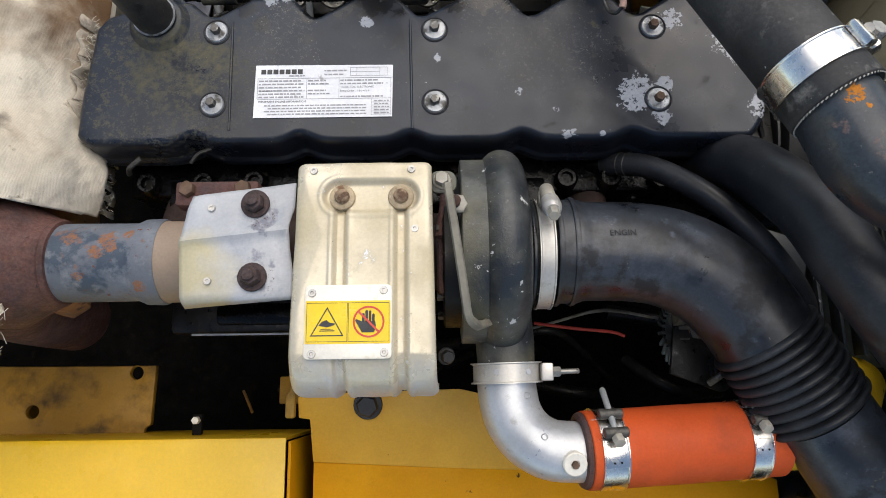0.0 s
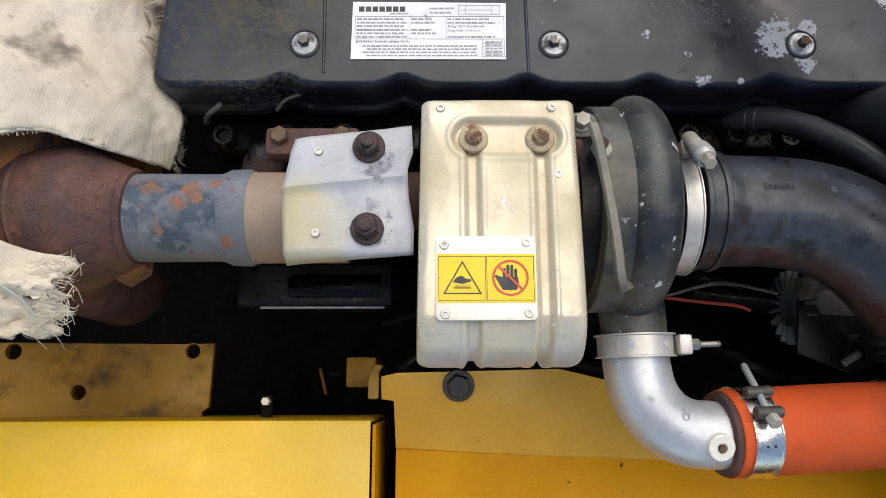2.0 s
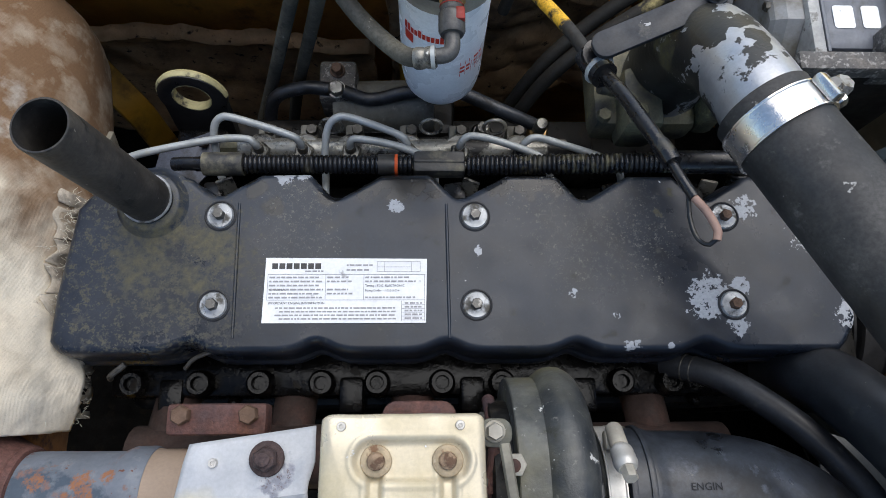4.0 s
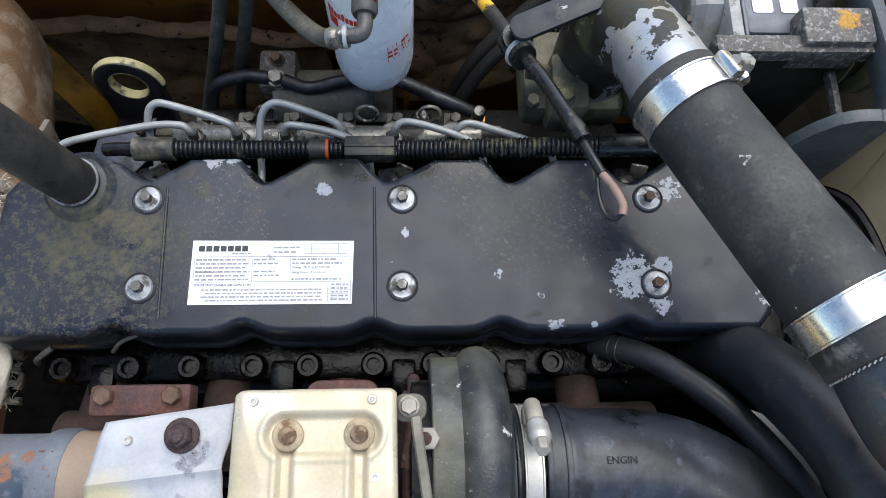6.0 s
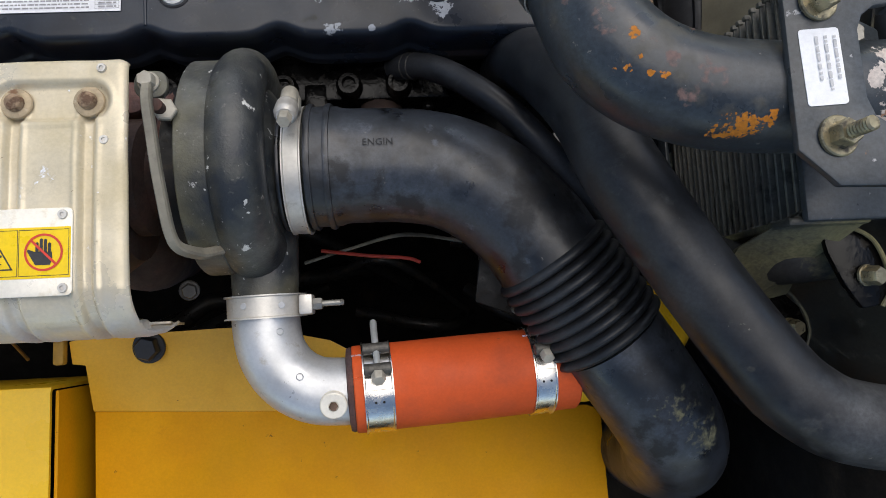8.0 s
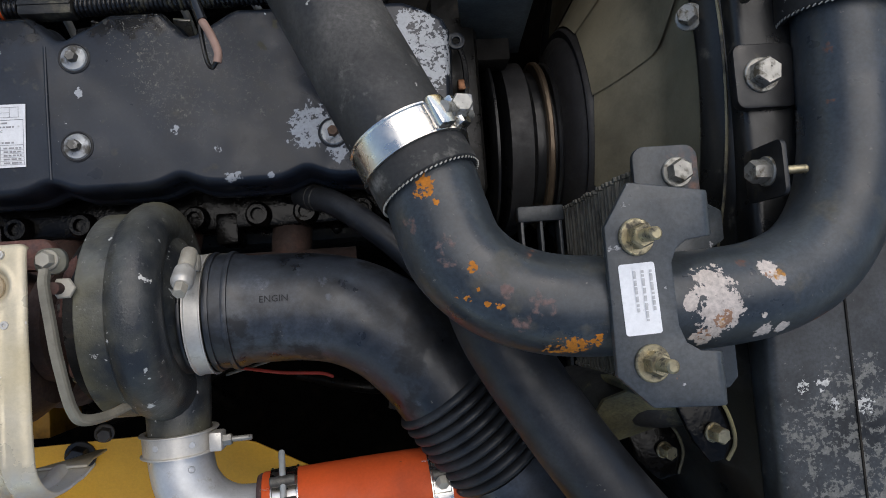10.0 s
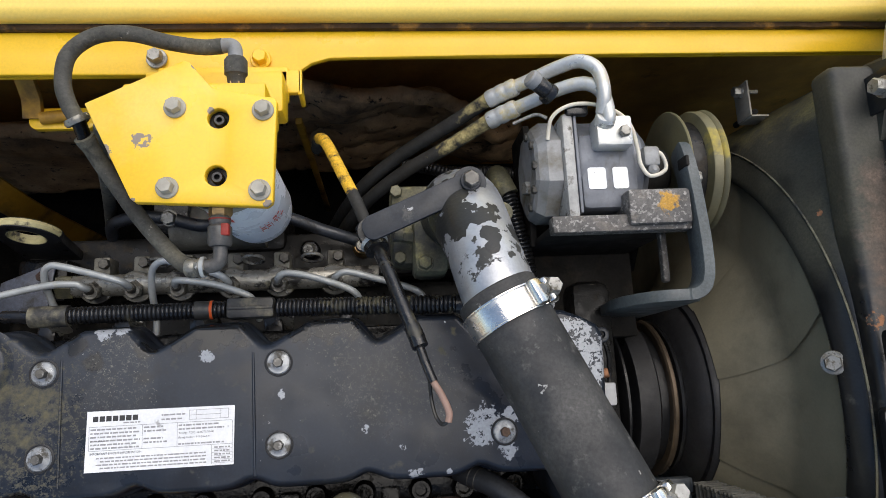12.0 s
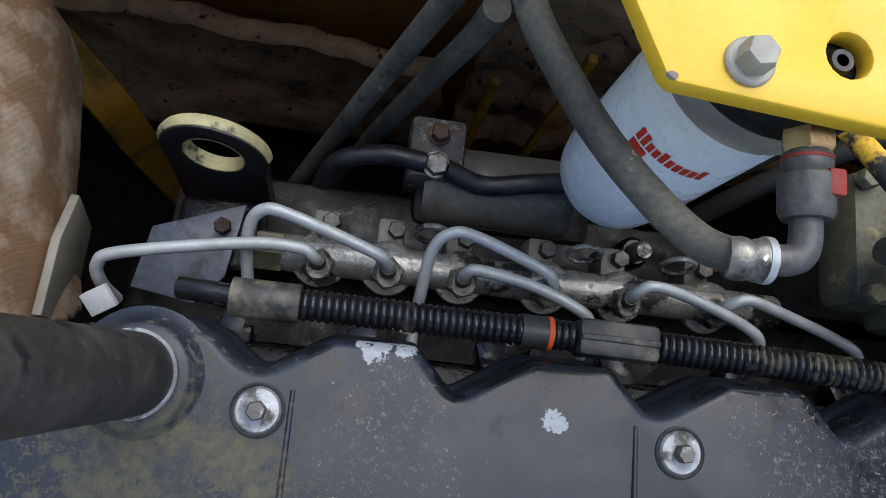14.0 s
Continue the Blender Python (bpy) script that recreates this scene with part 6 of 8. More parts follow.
for k, (u, wd) in enumerate(((0.105, 0.026), (0.835, 0.020))):
    c = oa.lerp(ob_, u)
    cp = thing("hose_clamp", c - V(0, 0, 0.04), "shiny stainless T-bolt clamp on the orange hose", "hose clamp", "clamps on the orange hose")
    part("band", band(c, oax, 0.0395, wd, 0.0012), "inox", cp)
    ox = oax.normalized()
    cx = ox.cross(V(0, 0, 1)).normalized() * -1

    def spot(deg, rad):
        """A place on the clamp: degrees from its top towards the far side."""
        return c + (cx * math.sin(radians(deg)) + cx.cross(ox) * math.cos(radians(deg)) * (1 if cx.cross(ox).z > 0 else -1)) * rad

    def spun(deg):
        d0 = (spot(deg, 1.0) - c).normalized()
        return Matrix((ox, d0.cross(ox), d0)).transposed().to_4x4()

    mid = 40 if k else 36
    fold = prism(arc(0, 0.0072, 0.0072, -1.1, math.pi + 1.1, 14), wd * 0.34, [arc(0, 0.0072, 0.0060, -1.1, math.pi + 1.1, 12)])
    upright = Matrix(((0, 0, 1, 0), (-1, 0, 0, 0), (0, 1, 0, 0), (0, 0, 0, 1)))
    for dg in (mid - 13, mid + 13):
        for side in (-wd / 2, wd * 0.16):
            part("loop", moved(fold, Matrix.Translation(c) @ spun(dg) @ pose(side, 0, 0.0404) @ upright), "inox", cp, sharp=60)
        part("trunnion", moved(spin([(0, 0), (0.0045, 0.0), (0.0052, 0.0008), (0.0052, wd - 0.0028), (0.0045, wd - 0.002), (0, wd - 0.002)], (-wd / 2 + 0.001, 0, 0.0476), (1, 0, 0), 18), Matrix.Translation(c) @ spun(dg)), "darkbolt", cp)
    part("strap_end", moved(box(-wd / 2 + 0.001, wd / 2 - 0.001, -0.008, 0.008, 0.0407, 0.0422, 0.0005), Matrix.Translation(c) @ spun(mid - 46)), "inox", cp)
    for j in range(2):
        piece("hole", "clamphole", lambda: disc(0.0011, 0.0003, segs=10), "dark", cp, Matrix.Translation(c) @ spun(mid - 50) @ pose(-0.0035 + 0.007 * j, 0, 0.0424))
    b0, b1 = spot(mid - 13, 0.0476), spot(mid + 13, 0.0476)
    bd = (b1 - b0).normalized()
    part("t_bolt", moved(spin([(0, -0.006), (0.0030, -0.006), (0.0032, 0.050), (0.0024, 0.052), (0, 0.052)], (0, 0, 0), (0, 0, 1), 14), facing(b0, bd)), "line", cp)
    part("bolt_head", moved(join(hexbolt(0.0105, 0.0085), disc(0.0048, 0.004)), facing(b0 - bd * 0.0055, (spot(mid, 1.0) - c) * 0.25 - bd)), "dustbolt", cp)
part("end_lip", spin([(0.031, -0.004), (0.037, -0.003), (0.0385, 0.0), (0.037, 0.004), (0.031, 0.006)], (0.146, -0.066, 0.903), oax, 36), "rust", oh, "thin red-brown end lip")
single("charge_pipe", tube([(0.33, -0.0575, 0.888), (0.39, -0.054, 0.883), (0.43, -0.04, 0.87), (0.48, -0.0, 0.82)], 0.034, 28), "yellow", "yellow painted charge air pipe leaving the orange hose", "pipe")

# ---- intake hose with bellows ----
ih = thing("intake_hose", (0.25, 0.08, 0.86), "moulded black rubber intake hose with ribbed bellows", "hose")
IZ = 0.935
path = [(0.120, 0.1355, IZ), (0.160, 0.1355, IZ), (0.205, 0.134, IZ), (0.245, 0.1255, IZ), (0.282, 0.105, IZ), (0.312, 0.075, IZ - 0.002), (0.332, 0.046, IZ - 0.005)]
part("elbow", tube(path, 0.0515, 48, 8, lambda u: 1.05 if u < 0.10 else 1.05 - 0.05 * min(1, (u - 0.10) / 0.03)), "rubber", ih)
part("cuff_ring", join(*[spin([(0.0505, -0.003), (0.0560, -0.0025), (0.0568, 0.0), (0.0560, 0.0025), (0.0505, 0.003)], (x, 0.1355, IZ), (1, 0, 0), 48) for x in (0.1215, 0.1375)]), "rubber", ih)
bl0, bl1 = V(0.330, 0.049, IZ - 0.005), V(0.384, -0.029, IZ - 0.016)
part("bellows", ribbed([bl0, bl0.lerp(bl1, 0.5), bl1], 0.0530, 0.0098, 0.075, 48, 10), "rubberplain", ih)
part("tail", tube([bl1, (0.412, -0.069, IZ - 0.024), (0.440, -0.110, IZ - 0.040), (0.458, -0.140, IZ - 0.075), (0.466, -0.158, IZ - 0.14), (0.468, -0.165, IZ - 0.25), (0.468, -0.165, IZ - 0.45)], 0.050, 40, 8), "rubber", ih)
part("lettering", (lambda s: ([(x, y, IZ + math.sqrt(max(0, 0.0526 ** 2 - (y - 0.1345) ** 2))) for x, y, z in s[0]], s[1]))(moved(text_shape("ENGIN", 0.0086), pose(0.168, 0.1405, 0))), "emboss", ih)
cl2 = thing("worm_clamp", (0.107, 0.1345, 0.87), "stainless spring clamp with bolt on the intake hose", "hose clamp")
part("band", band((0.1085, TY + 0.001, 0.93), (1, 0, 0), 0.0560, 0.016, 0.0012), "bandmatte", cl2)
part("inner_ring", join(*[spin([(0.05, -0.002), (0.0545, -0.0015), (0.055, 0.0), (0.0545, 0.0015), (0.05, 0.002)], (x, TY + 0.001, 0.93), (1, 0, 0), 44) for x in (0.0965, 0.1225)]), "rubber", cl2)
sa, sx = V(0.1090, 0.190, 0.980), V(0.001, -0.042, 0.044).normalized()
part("saddle", join(spin([(0, 0), (0.0066, 0), (0.0074, 0.002), (0.0074, 0.020), (0.0066, 0.022), (0, 0.022)], sa, sx, 20), box(0.1005, 0.1175, 0.172, 0.188, 0.974, 0.986, 0.003)), "dustbolt", cl2)
part("spring", spin([(0, 0.022), (0.0062, 0.022), (0.0090, 0.026), (0.0094, 0.029), (0.0088, 0.031), (0.0096, 0.0335), (0.0090, 0.036), (0.0098, 0.0385), (0.0090, 0.042), (0.0070, 0.045), (0, 0.045)], sa, sx, 24), "bandmatte", cl2)
part("screw", moved(hexbolt(0.0105, 0.010), facing(sa + sx * 0.045, sx)), "dustbolt", cl2)

# ---- charge air cross-over: cast elbow, black hose, painted pipe ----
cas = thing("inlet_casting", (0.165, 0.52, 0.88), "cast aluminium inlet elbow, black paint peeling off", "casting")
part("elbow", tube([(0.200, 0.540, 0.92), (0.200, 0.542, 0.96), (0.201, 0.535, 1.003), (0.204, 0.514, 1.034), (0.210, 0.484, 1.058), (0.217, 0.450, 1.074), (0.224, 0.424, 1.081)], 0.0352, 40, 8, lambda u: 1.22 - 0.22 * min(1, max(0, u - 0.25) * 2.4)), "peeled", cas)
part("base_flange", box(0.125, 0.235, 0.488, 0.585, 0.885, 0.930, 0.012), "olive", cas)
part("side_block", box(0.149, 0.188, 0.474, 0.538, 0.90, 0.962, 0.008), "olive", cas, "olive dusted side block")
part("rear_lug", join(box(0.232, 0.256, 0.49, 0.53, 0.90, 0.955, 0.008), spin([(0, 0), (0.011, 0), (0.012, 0.004), (0.012, 0.03), (0, 0.03)], (0.247, 0.535, 0.985), (0, 0, -1), 20)), "olive", cas)
part("bolt_boss", spin([(0, 0.0), (0.016, 0.0), (0.017, 0.006), (0.018, 0.05), (0, 0.05)], (0.203, 0.549, 1.056), (0, 0, -1), 24), "armsteel", cas)
bolt(cas, (0.203, 0.549, 1.060), d=0.0145, h=0.009, material="capbolt", washer=0.0105, wmat="armsteel")
for bx, by in ((0.135, 0.497), (0.133, 0.575), (0.247, 0.515)):
    bolt(cas, (bx, by, 0.930 if bx < 0.2 else 0.955), d=0.013, h=0.008, material="olive")
part("brass_plug", moved(join(hexbolt(0.016, 0.012), spin([(0, 0.012), (0.009, 0.012), (0.009, 0.022), (0, 0.022)], (0, 0, 0), (0, 0, 1), 16)), facing((0.149, 0.519, 0.948), (-1, 0.1, 0.2))), "olive", cas)
bolt(cas, (0.161, 0.485, 0.962), d=0.014, h=0.008, material="olive", washer=0.010)
armb = thing("flat_arm", (0.155, 0.527, 1.04), "dark grey flat steel arm bolted to the inlet casting", "bracket")
part("bar", moved(prism(rounded(-0.058, 0.060, -0.0125, 0.0125, 0.011), 0.006, bevel=0.0012), Matrix.Translation((0.150, 0.5255, 1.054)) @ pose(0, 0, 0, 0, -6, 22)), "armsteel", armb)



def cord(c, axis, r, n=64):
    """The cut cords of a hose end: short strands round its rim."""
    u = axis.orthogonal().normalized()
    w = axis.cross(u)
    out = []
    for k in range(n):
        a = 2 * math.pi * k / n
        b = a + 2 * math.pi / n * 0.62
        p, q = (u * math.cos(a) + w * math.sin(a)), (u * math.cos(b) + w * math.sin(b))
        out.append(tube([c + p * r - axis * 0.0006, c + q * (r + 0.0006) + axis * 0.0006], 0.0006, 5, 1))
    return join(*out)


xh = thing("crossover_hose", (0.27, 0.33, 1.02), "thick dusty black rubber charge air hose", "hose")
h0, h1 = V(0.2180, 0.4355, 1.078), V(0.3190, 0.2115, 1.126)
hax = (h1 - h0).normalized()
HL = (h1 - h0).length
part("hose", spin([(0.034, 0), (0.0375, 0), (0.0388, 0.0015), (0.0388, 0.03), (0.0380, 0.045), (0.0380, HL - 0.045), (0.0386, HL - 0.02), (0.0386, HL - 0.001), (0.0375, HL), (0.0335, HL)], h0, hax, 56), "rubber2", xh)
tagged(part("cord_edge", cord(h1 + hax * 0.001, hax, 0.0372), "cord", xh, "frayed white cord edge"), kind="stuff")
for k, u in enumerate((0.0956, 0.8725)):
    c = h0 + hax * HL * u
    cp = thing("t_bolt_clamp", c - V(0, 0, 0.045), "wide mirror-bright stainless T-bolt clamp on the black hose", "hose clamp", "clamps on the crossover hose")
    part("band", band(c, hax, 0.0389, 0.024, 0.0013), "inox", cp)
    side_ = V(0, 0, 1).cross(hax).normalized()
    up_ = hax.cross(side_).normalized()
    for sgn in (-1, 1):
        a = radians(48 + 13 * sgn)
        d0 = side_ * math.sin(a) + up_ * math.cos(a)
        m = Matrix((hax, d0.cross(hax), d0)).transposed().to_4x4()
        part("loop", moved(box(-0.012, 0.012, -0.007, 0.007, 0.0395, 0.049, 0.003), Matrix.Translation(c) @ m), "inox", cp)
    a = radians(60)
    d0 = side_ * math.sin(a) + up_ * math.cos(a)
    t0 = d0.cross(hax)
    if t0.z > 0:
        t0 = -t0
    part("t_bolt", moved(hexbolt(0.014, 0.010), facing(c + d0 * 0.047, (d0 * 0.4 + up_ * 0.9))), "bolt", cp)
    part("bolt_shank", spin([(0, 0), (0.0045, 0), (0.0045, 0.04), (0, 0.04)], c + d0 * 0.045 - t0 * 0.02, t0, 12), "bolt", cp)

pp = thing("crossover_pipe", (0.48, 0.13, 1.06), "blue-grey painted steel charge pipe with rust spots and peeling paint", "pipe")
PIPE = [(0.312, 0.226, 1.121), (0.319, 0.2115, 1.124), (0.324, 0.190, 1.128), (0.3345, 0.160, 1.134), (0.360, 0.136, 1.138), (0.400, 0.1225, 1.140), (0.460, 0.119, 1.139), (0.510, 0.1195, 1.137), (0.552, 0.125, 1.134), (0.588, 0.141, 1.129), (0.616, 0.172, 1.123), (0.634, 0.215, 1.116), (0.643, 0.268, 1.110), (0.648, 0.330, 1.106), (0.650, 0.360, 1.104)]
part("pipe", tube(PIPE, 0.0345, 40, 8), "steelpipe", pp, sharp=60)

hc = thing("harness_conduit", (0.27, 0.52, 0.86), "black corrugated conduit with yellow-dusted end boot beside the inlet casting", "conduit")
part("boot", tube([(0.263, 0.606, 0.862), (0.262, 0.606, 0.882), (0.262, 0.598, 0.897), (0.266, 0.584, 0.904), (0.270, 0.574, 0.906)], 0.0135, 18), "olive", hc)
part("corrugated_tube", ribbed([(0.268, 0.578, 0.905), (0.274, 0.553, 0.906), (0.280, 0.523, 0.905), (0.288, 0.482, 0.898), (0.292, 0.455, 0.885), (0.294, 0.44, 0.86)], 0.0105, 0.0048, 0.10, 18), "conduit", hc)
single("rear_conduit", ribbed([(0.15, 0.640, 0.83), (0.18, 0.625, 0.86), (0.21, 0.618, 0.862), (0.26, 0.618, 0.86), (0.32, 0.62, 0.83)], 0.0075, 0.0045, 0.10, 14), "conduit", "thin black corrugated conduit behind the inlet casting", "conduit")

# rubber sleeve on the right and its worm-drive clamps
rs = thing("rubber_sleeve", (0.654, 0.44, 1.05), "worn black rubber sleeve joining two pipes", "hose")
r0, r1 = V(0.6485, 0.328, 1.104), V(0.660, 0.572, 1.104)
rax = (r1 - r0).normalized()
RL = (r1 - r0).length
part("sleeve", spin([(0.038, 0), (0.044, 0), (0.0452, 0.002), (0.0448, RL / 2), (0.0452, RL - 0.002), (0.044, RL), (0.038, RL)], r0, rax, 48), "rubber2", rs)
tagged(part("cord_edge", cord(r0 - rax * 0.001, rax, 0.0435), "cord", rs, "frayed white cord edge"), kind="stuff")
single("upper_pipe", tube([(0.659, 0.55, 1.10), (0.662, 0.60, 1.102), (0.672, 0.66, 1.10), (0.70, 0.72, 1.09), (0.76, 0.76, 1.06)], 0.0385, 32), "alu", "dull silver charge air pipe above the radiator", "pipe")
for k, u in enumerate((0.12, 0.87)):
    c = r0 + rax * RL * u
    cp = thing("worm_drive_clamp", c - V(0, 0, 0.046), "stainless worm-drive clamp with a long screw housing on the sleeve", "hose clamp", "clamps on the rubber sleeve")
    part("band", band(c, rax, 0.0455, 0.014, 0.0010), "inox", cp)
    part("housing", moved(join(box(-0.018, 0.018, -0.011, 0.011, 0.0, 0.004, 0.001), tube([(-0.020, 0, 0.007), (0, 0, 0.0075), (0.020, 0, 0.007)], 0.0078, 16), *[box(x - 0.0015, x + 0.0015, -0.0115, 0.0115, 0.001, 0.010, 0.001) for x in (-0.015, 0.015)]), Matrix.Translation(c + V(-0.004 + 0.004 * k, 0, 0.046))), "bandmatte", cp)
    part("screw_barrel", ribbed([c + V(0.018, 0.001, 0.054), c + V(0.035, 0.001, 0.054), c + V(0.05, 0.001, 0.053)], 0.0062, 0.003, 0.08, 16), "bolt", cp)
    part("band_tail", ribbed([c + V(-0.034, 0, 0.040), c + V(-0.027, 0, 0.046), c + V(-0.018, 0, 0.049)], 0.006, 0.003, 0.12, 12), "inox", cp)

# radiator hose and thin coolant hose
single("radiator_hose", tube([(0.315, 0.245, 0.84), (0.318, 0.243, 0.89), (0.329, 0.222, 0.945), (0.353, 0.162, 1.003), (0.372, 0.098, 1.032), (0.418, 0.018, 1.038), (0.464, -0.049, 1.038), (0.492, -0.079, 1.038), (0.530, -0.098, 1.037), (0.607, -0.107, 1.036), (0.80, -0.108, 1.03)], 0.0315, 40, 8), "rubberplain", "smooth black rubber radiator hose bending towards the radiator", "hose")
th = thing("coolant_hose", (0.3, 0.19, 0.86), "thin black rubber coolant hose with wire clips", "hose")
part("hose", tube([(0.196, 0.252, 0.872), (0.211, 0.2468, 0.8886), (0.232, 0.237, 0.908), (0.262, 0.214, 0.929), (0.300, 0.179, 0.943), (0.338, 0.134, 0.946), (0.380, 0.085, 0.922), (0.415, 0.045, 0.86)], 0.0128, 20, 8), "rubberplain", th)
for k in range(2):
    piece("wire_clip", "wireclip", lambda: spin([(0.0127 + 0.0009 * math.cos(q), 0.0009 * math.sin(q)) for q in [j * math.pi / 3 for j in range(7)]], (0, 0, 0), (0, 0, 1), 28), "darkbolt", th, facing((0.2105 + 0.0062 * k, 0.2470 - 0.0026 * k, 0.8880 + 0.0060 * k), (0.68, -0.30, 0.66)))
part("elbow_nipple", tube([(0.175, 0.255, 0.85), (0.185, 0.254, 0.866), (0.20, 0.250, 0.876)], 0.010, 14), "oily", th)

# ---- alternator and clutter in the dark ----
al = thing("alternator", (0.26, 0.06, 0.62), "grimy alternator with copper windings showing through its vents", "alternator")
AX = V(0.290, 0.066, 0.775)
part("housing", spin([(0, 0.012), (0.020, 0.012), (0.022, 0.0), (0.036, 0.004), (0.042, 0.012), (0.043, 0.07), (0, 0.07)], AX, (1, 0, 0), 40), "altcast", al)
part("winding", spin([(0.024, 0.0), (0.034, 0.001), (0.040, 0.008), (0.041, 0.010)], AX + V(-0.001, 0, 0), (1, 0, 0), 30), "copper", al)
for k in range(18):
    a = 2 * math.pi * k / 18
    part("vent_rib", moved(box(-0.004, 0.009, -0.0024, 0.0024, 0.022, 0.0425, 0.0012), Matrix.Translation(AX) @ Matrix.Rotation(a, 4, "X")), "altcast", al)
part("mount_ear", moved(prism([(-0.012, 0.0), (0.014, 0.0), (0.012, 0.018), (0.006, 0.026), (-0.004, 0.026), (-0.010, 0.018)], 0.012, bevel=0.001), Matrix(((0, 0, 1, 0.292), (1, 0, 0, 0.080), (0, 1, 0, 0.812), (0, 0, 0, 1)))), "altcast", al)
bolt(al, (0.291, 0.084, 0.826), (-1, 0, 0.3), d=0.013, h=0.008, material="darkbolt", washer=0.010)
part("terminal", moved(join(hexbolt(0.012, 0.008), disc(0.009, 0.004)), facing(AX + V(0.000, 0.010, 0.022), (-0.7, 0.1, 0.8))), "altcast", al)
part("terminal_cap", box(0.292, 0.300, 0.056, 0.064, 0.805, 0.813, 0.002), "dullred", al)
single("red_wire", tube([(0.112, 0.072, 0.83), (0.16, 0.064, 0.84), (0.20, 0.060, 0.838), (0.215, 0.055, 0.838)], 0.0019, 8), "dullred", "red insulated wire with a bare end below the intake hose", "wire")
single("bracket_plate", moved(prism([(0.272, 0.012), (0.33, -0.01), (0.40, 0.02), (0.40, 0.12), (0.285, 0.10)], 0.006, bevel=0.001), pose(0, 0, 0.815)), "grease", "dark grey-green steel bracket plate below the intake hose", "bracket")
single("stay_bracket", moved(prism([(0.345, 0.12), (0.42, 0.10), (0.43, 0.16), (0.36, 0.185)], 0.006, bevel=0.001), pose(0, 0, 0.855)), "bracket", "dark grey-green steel stay beside the hoses", "bracket")
st = thing("starter_box", (-0.26, 0.08, 0.66), "black electrical box with a pale edge strip and cross-head screw", "electrical box")
part("body", box(-0.352, -0.165, 0.072, 0.125, 0.68, 0.742, 0.008), "grease", st)
part("barrel", spin([(0, 0), (0.018, 0), (0.020, 0.004), (0.020, 0.11), (0, 0.11)], (-0.29, 0.097, 0.728), (1, 0, 0), 28), "oily", st)
part("edge_strip", box(-0.322, -0.175, 0.0695, 0.0725, 0.741, 0.7445, 0.001), "line", st)
part("screw", spin([(0, 0.003), (0.0035, 0.002), (0.005, 0), (0, 0)], (-0.222, 0.092, 0.742), (0, 0, 1), 16), "line", st)
random.seed(8)
for k in range(26):
    x, y, z = random.uniform(-0.33, 0.30), random.uniform(-0.0, 0.2), random.uniform(0.35, 0.62)
    if k % 2:
        single("dark_pipe", tube([(x, y, z), (x + random.uniform(0.04, 0.14), y + random.uniform(-0.05, 0.05), z + random.uniform(-0.03, 0.05)), (x + random.uniform(0.15, 0.25), y + random.uniform(-0.08, 0.08), z - 0.1)], random.uniform(0.006, 0.014), 12), "grease", "oily black pipe deep in the bay", "pipe", group="pipes deep in the bay")
for x0 in (0.13, 0.165):
    single("thin_line", tube([(0.09, 0.06 + x0 * 0.02, 0.80), (0.14, 0.075, 0.808 + x0 * 0.03), (0.20, 0.083 + x0 * 0.04, 0.806), (0.27, 0.08, 0.79)], 0.0016, 8), "altcast", "thin dark steel line below the intake hose", "pipe", group="thin lines")
ec = thing("loom_connector", (0.33, 0.02, 0.8), "black wiring connector with a silver pin", "connector")
part("body", box(0.318, 0.338, 0.004, 0.03, 0.805, 0.83, 0.003), "conduit", ec)
part("pin", spin([(0, 0), (0.004, 0), (0.004, 0.02), (0, 0.02)], (0.31, 0.0, 0.83), (0.5, 0.4, 0.4), 10), "bolt", ec)

# ---- pipe bracket, cooler, shroud and fan ----
pb = thing("pipe_bracket", (0.48, 0.12, 1.02), "blue-grey steel saddle bracket clamping the charge pipe", "bracket")
saddle = [(0.4235, 0.170), (0.4235, 0.076), (0.445, 0.055), (0.494, 0.053), (0.520, 0.055), (0.520, 0.085), (0.494, 0.087), (0.478, 0.0885), (0.4695, 0.094), (0.4655, 0.105), (0.4645, 0.145), (0.4680, 0.1535), (0.4750, 0.1585), (0.488, 0.160), (0.512, 0.162), (0.512, 0.190), (0.488, 0.190), (0.441, 0.198)]


def saddle_shape():
    bm = bmesh.new()
    flat = prism(saddle[::-1], 0.006, bevel=0.0012)
    vs = [bm.verts.new(p) for p in flat[0]]
    for q in flat[1]:
        bm.faces.new([vs[i] for i in q])
    for x in (0.484, 0.486, 0.488, 0.490, 0.492, 0.494, 0.497, 0.501):
        bmesh.ops.bisect_plane(bm, geom=bm.verts[:] + bm.edges[:] + bm.faces[:], plane_co=(x, 0, 0), plane_no=(1, 0, 0))
    for y in (0.061, 0.185):
        bmesh.ops.bisect_plane(bm, geom=bm.verts[:] + bm.edges[:] + bm.faces[:], plane_co=(0, y, 0), plane_no=(0, 1, 0))
    bmesh.ops.triangulate(bm, faces=[q for q in bm.faces if len(q.verts) > 4])
    s = shape_of(bm)
    out = []
    for x, y, z in s[0]:
        d = max(0.0, x - 0.486)
        a = min(d / 0.008, 1.35)
        rest = max(0.0, d - 0.008 * 1.35)
        px = min(x, 0.486) + 0.008 * math.sin(a) + rest * math.cos(a)
        pz = -0.008 * (1 - math.cos(a)) - rest * math.sin(a)
        out.append((px + z * math.sin(a), y, z * math.cos(a) + 1.180 - 0.06 * max(0, abs(y - 0.123) - 0.062) + pz + 0.05 * (min(x, 0.486) - 0.45)))
    return out, s[1]


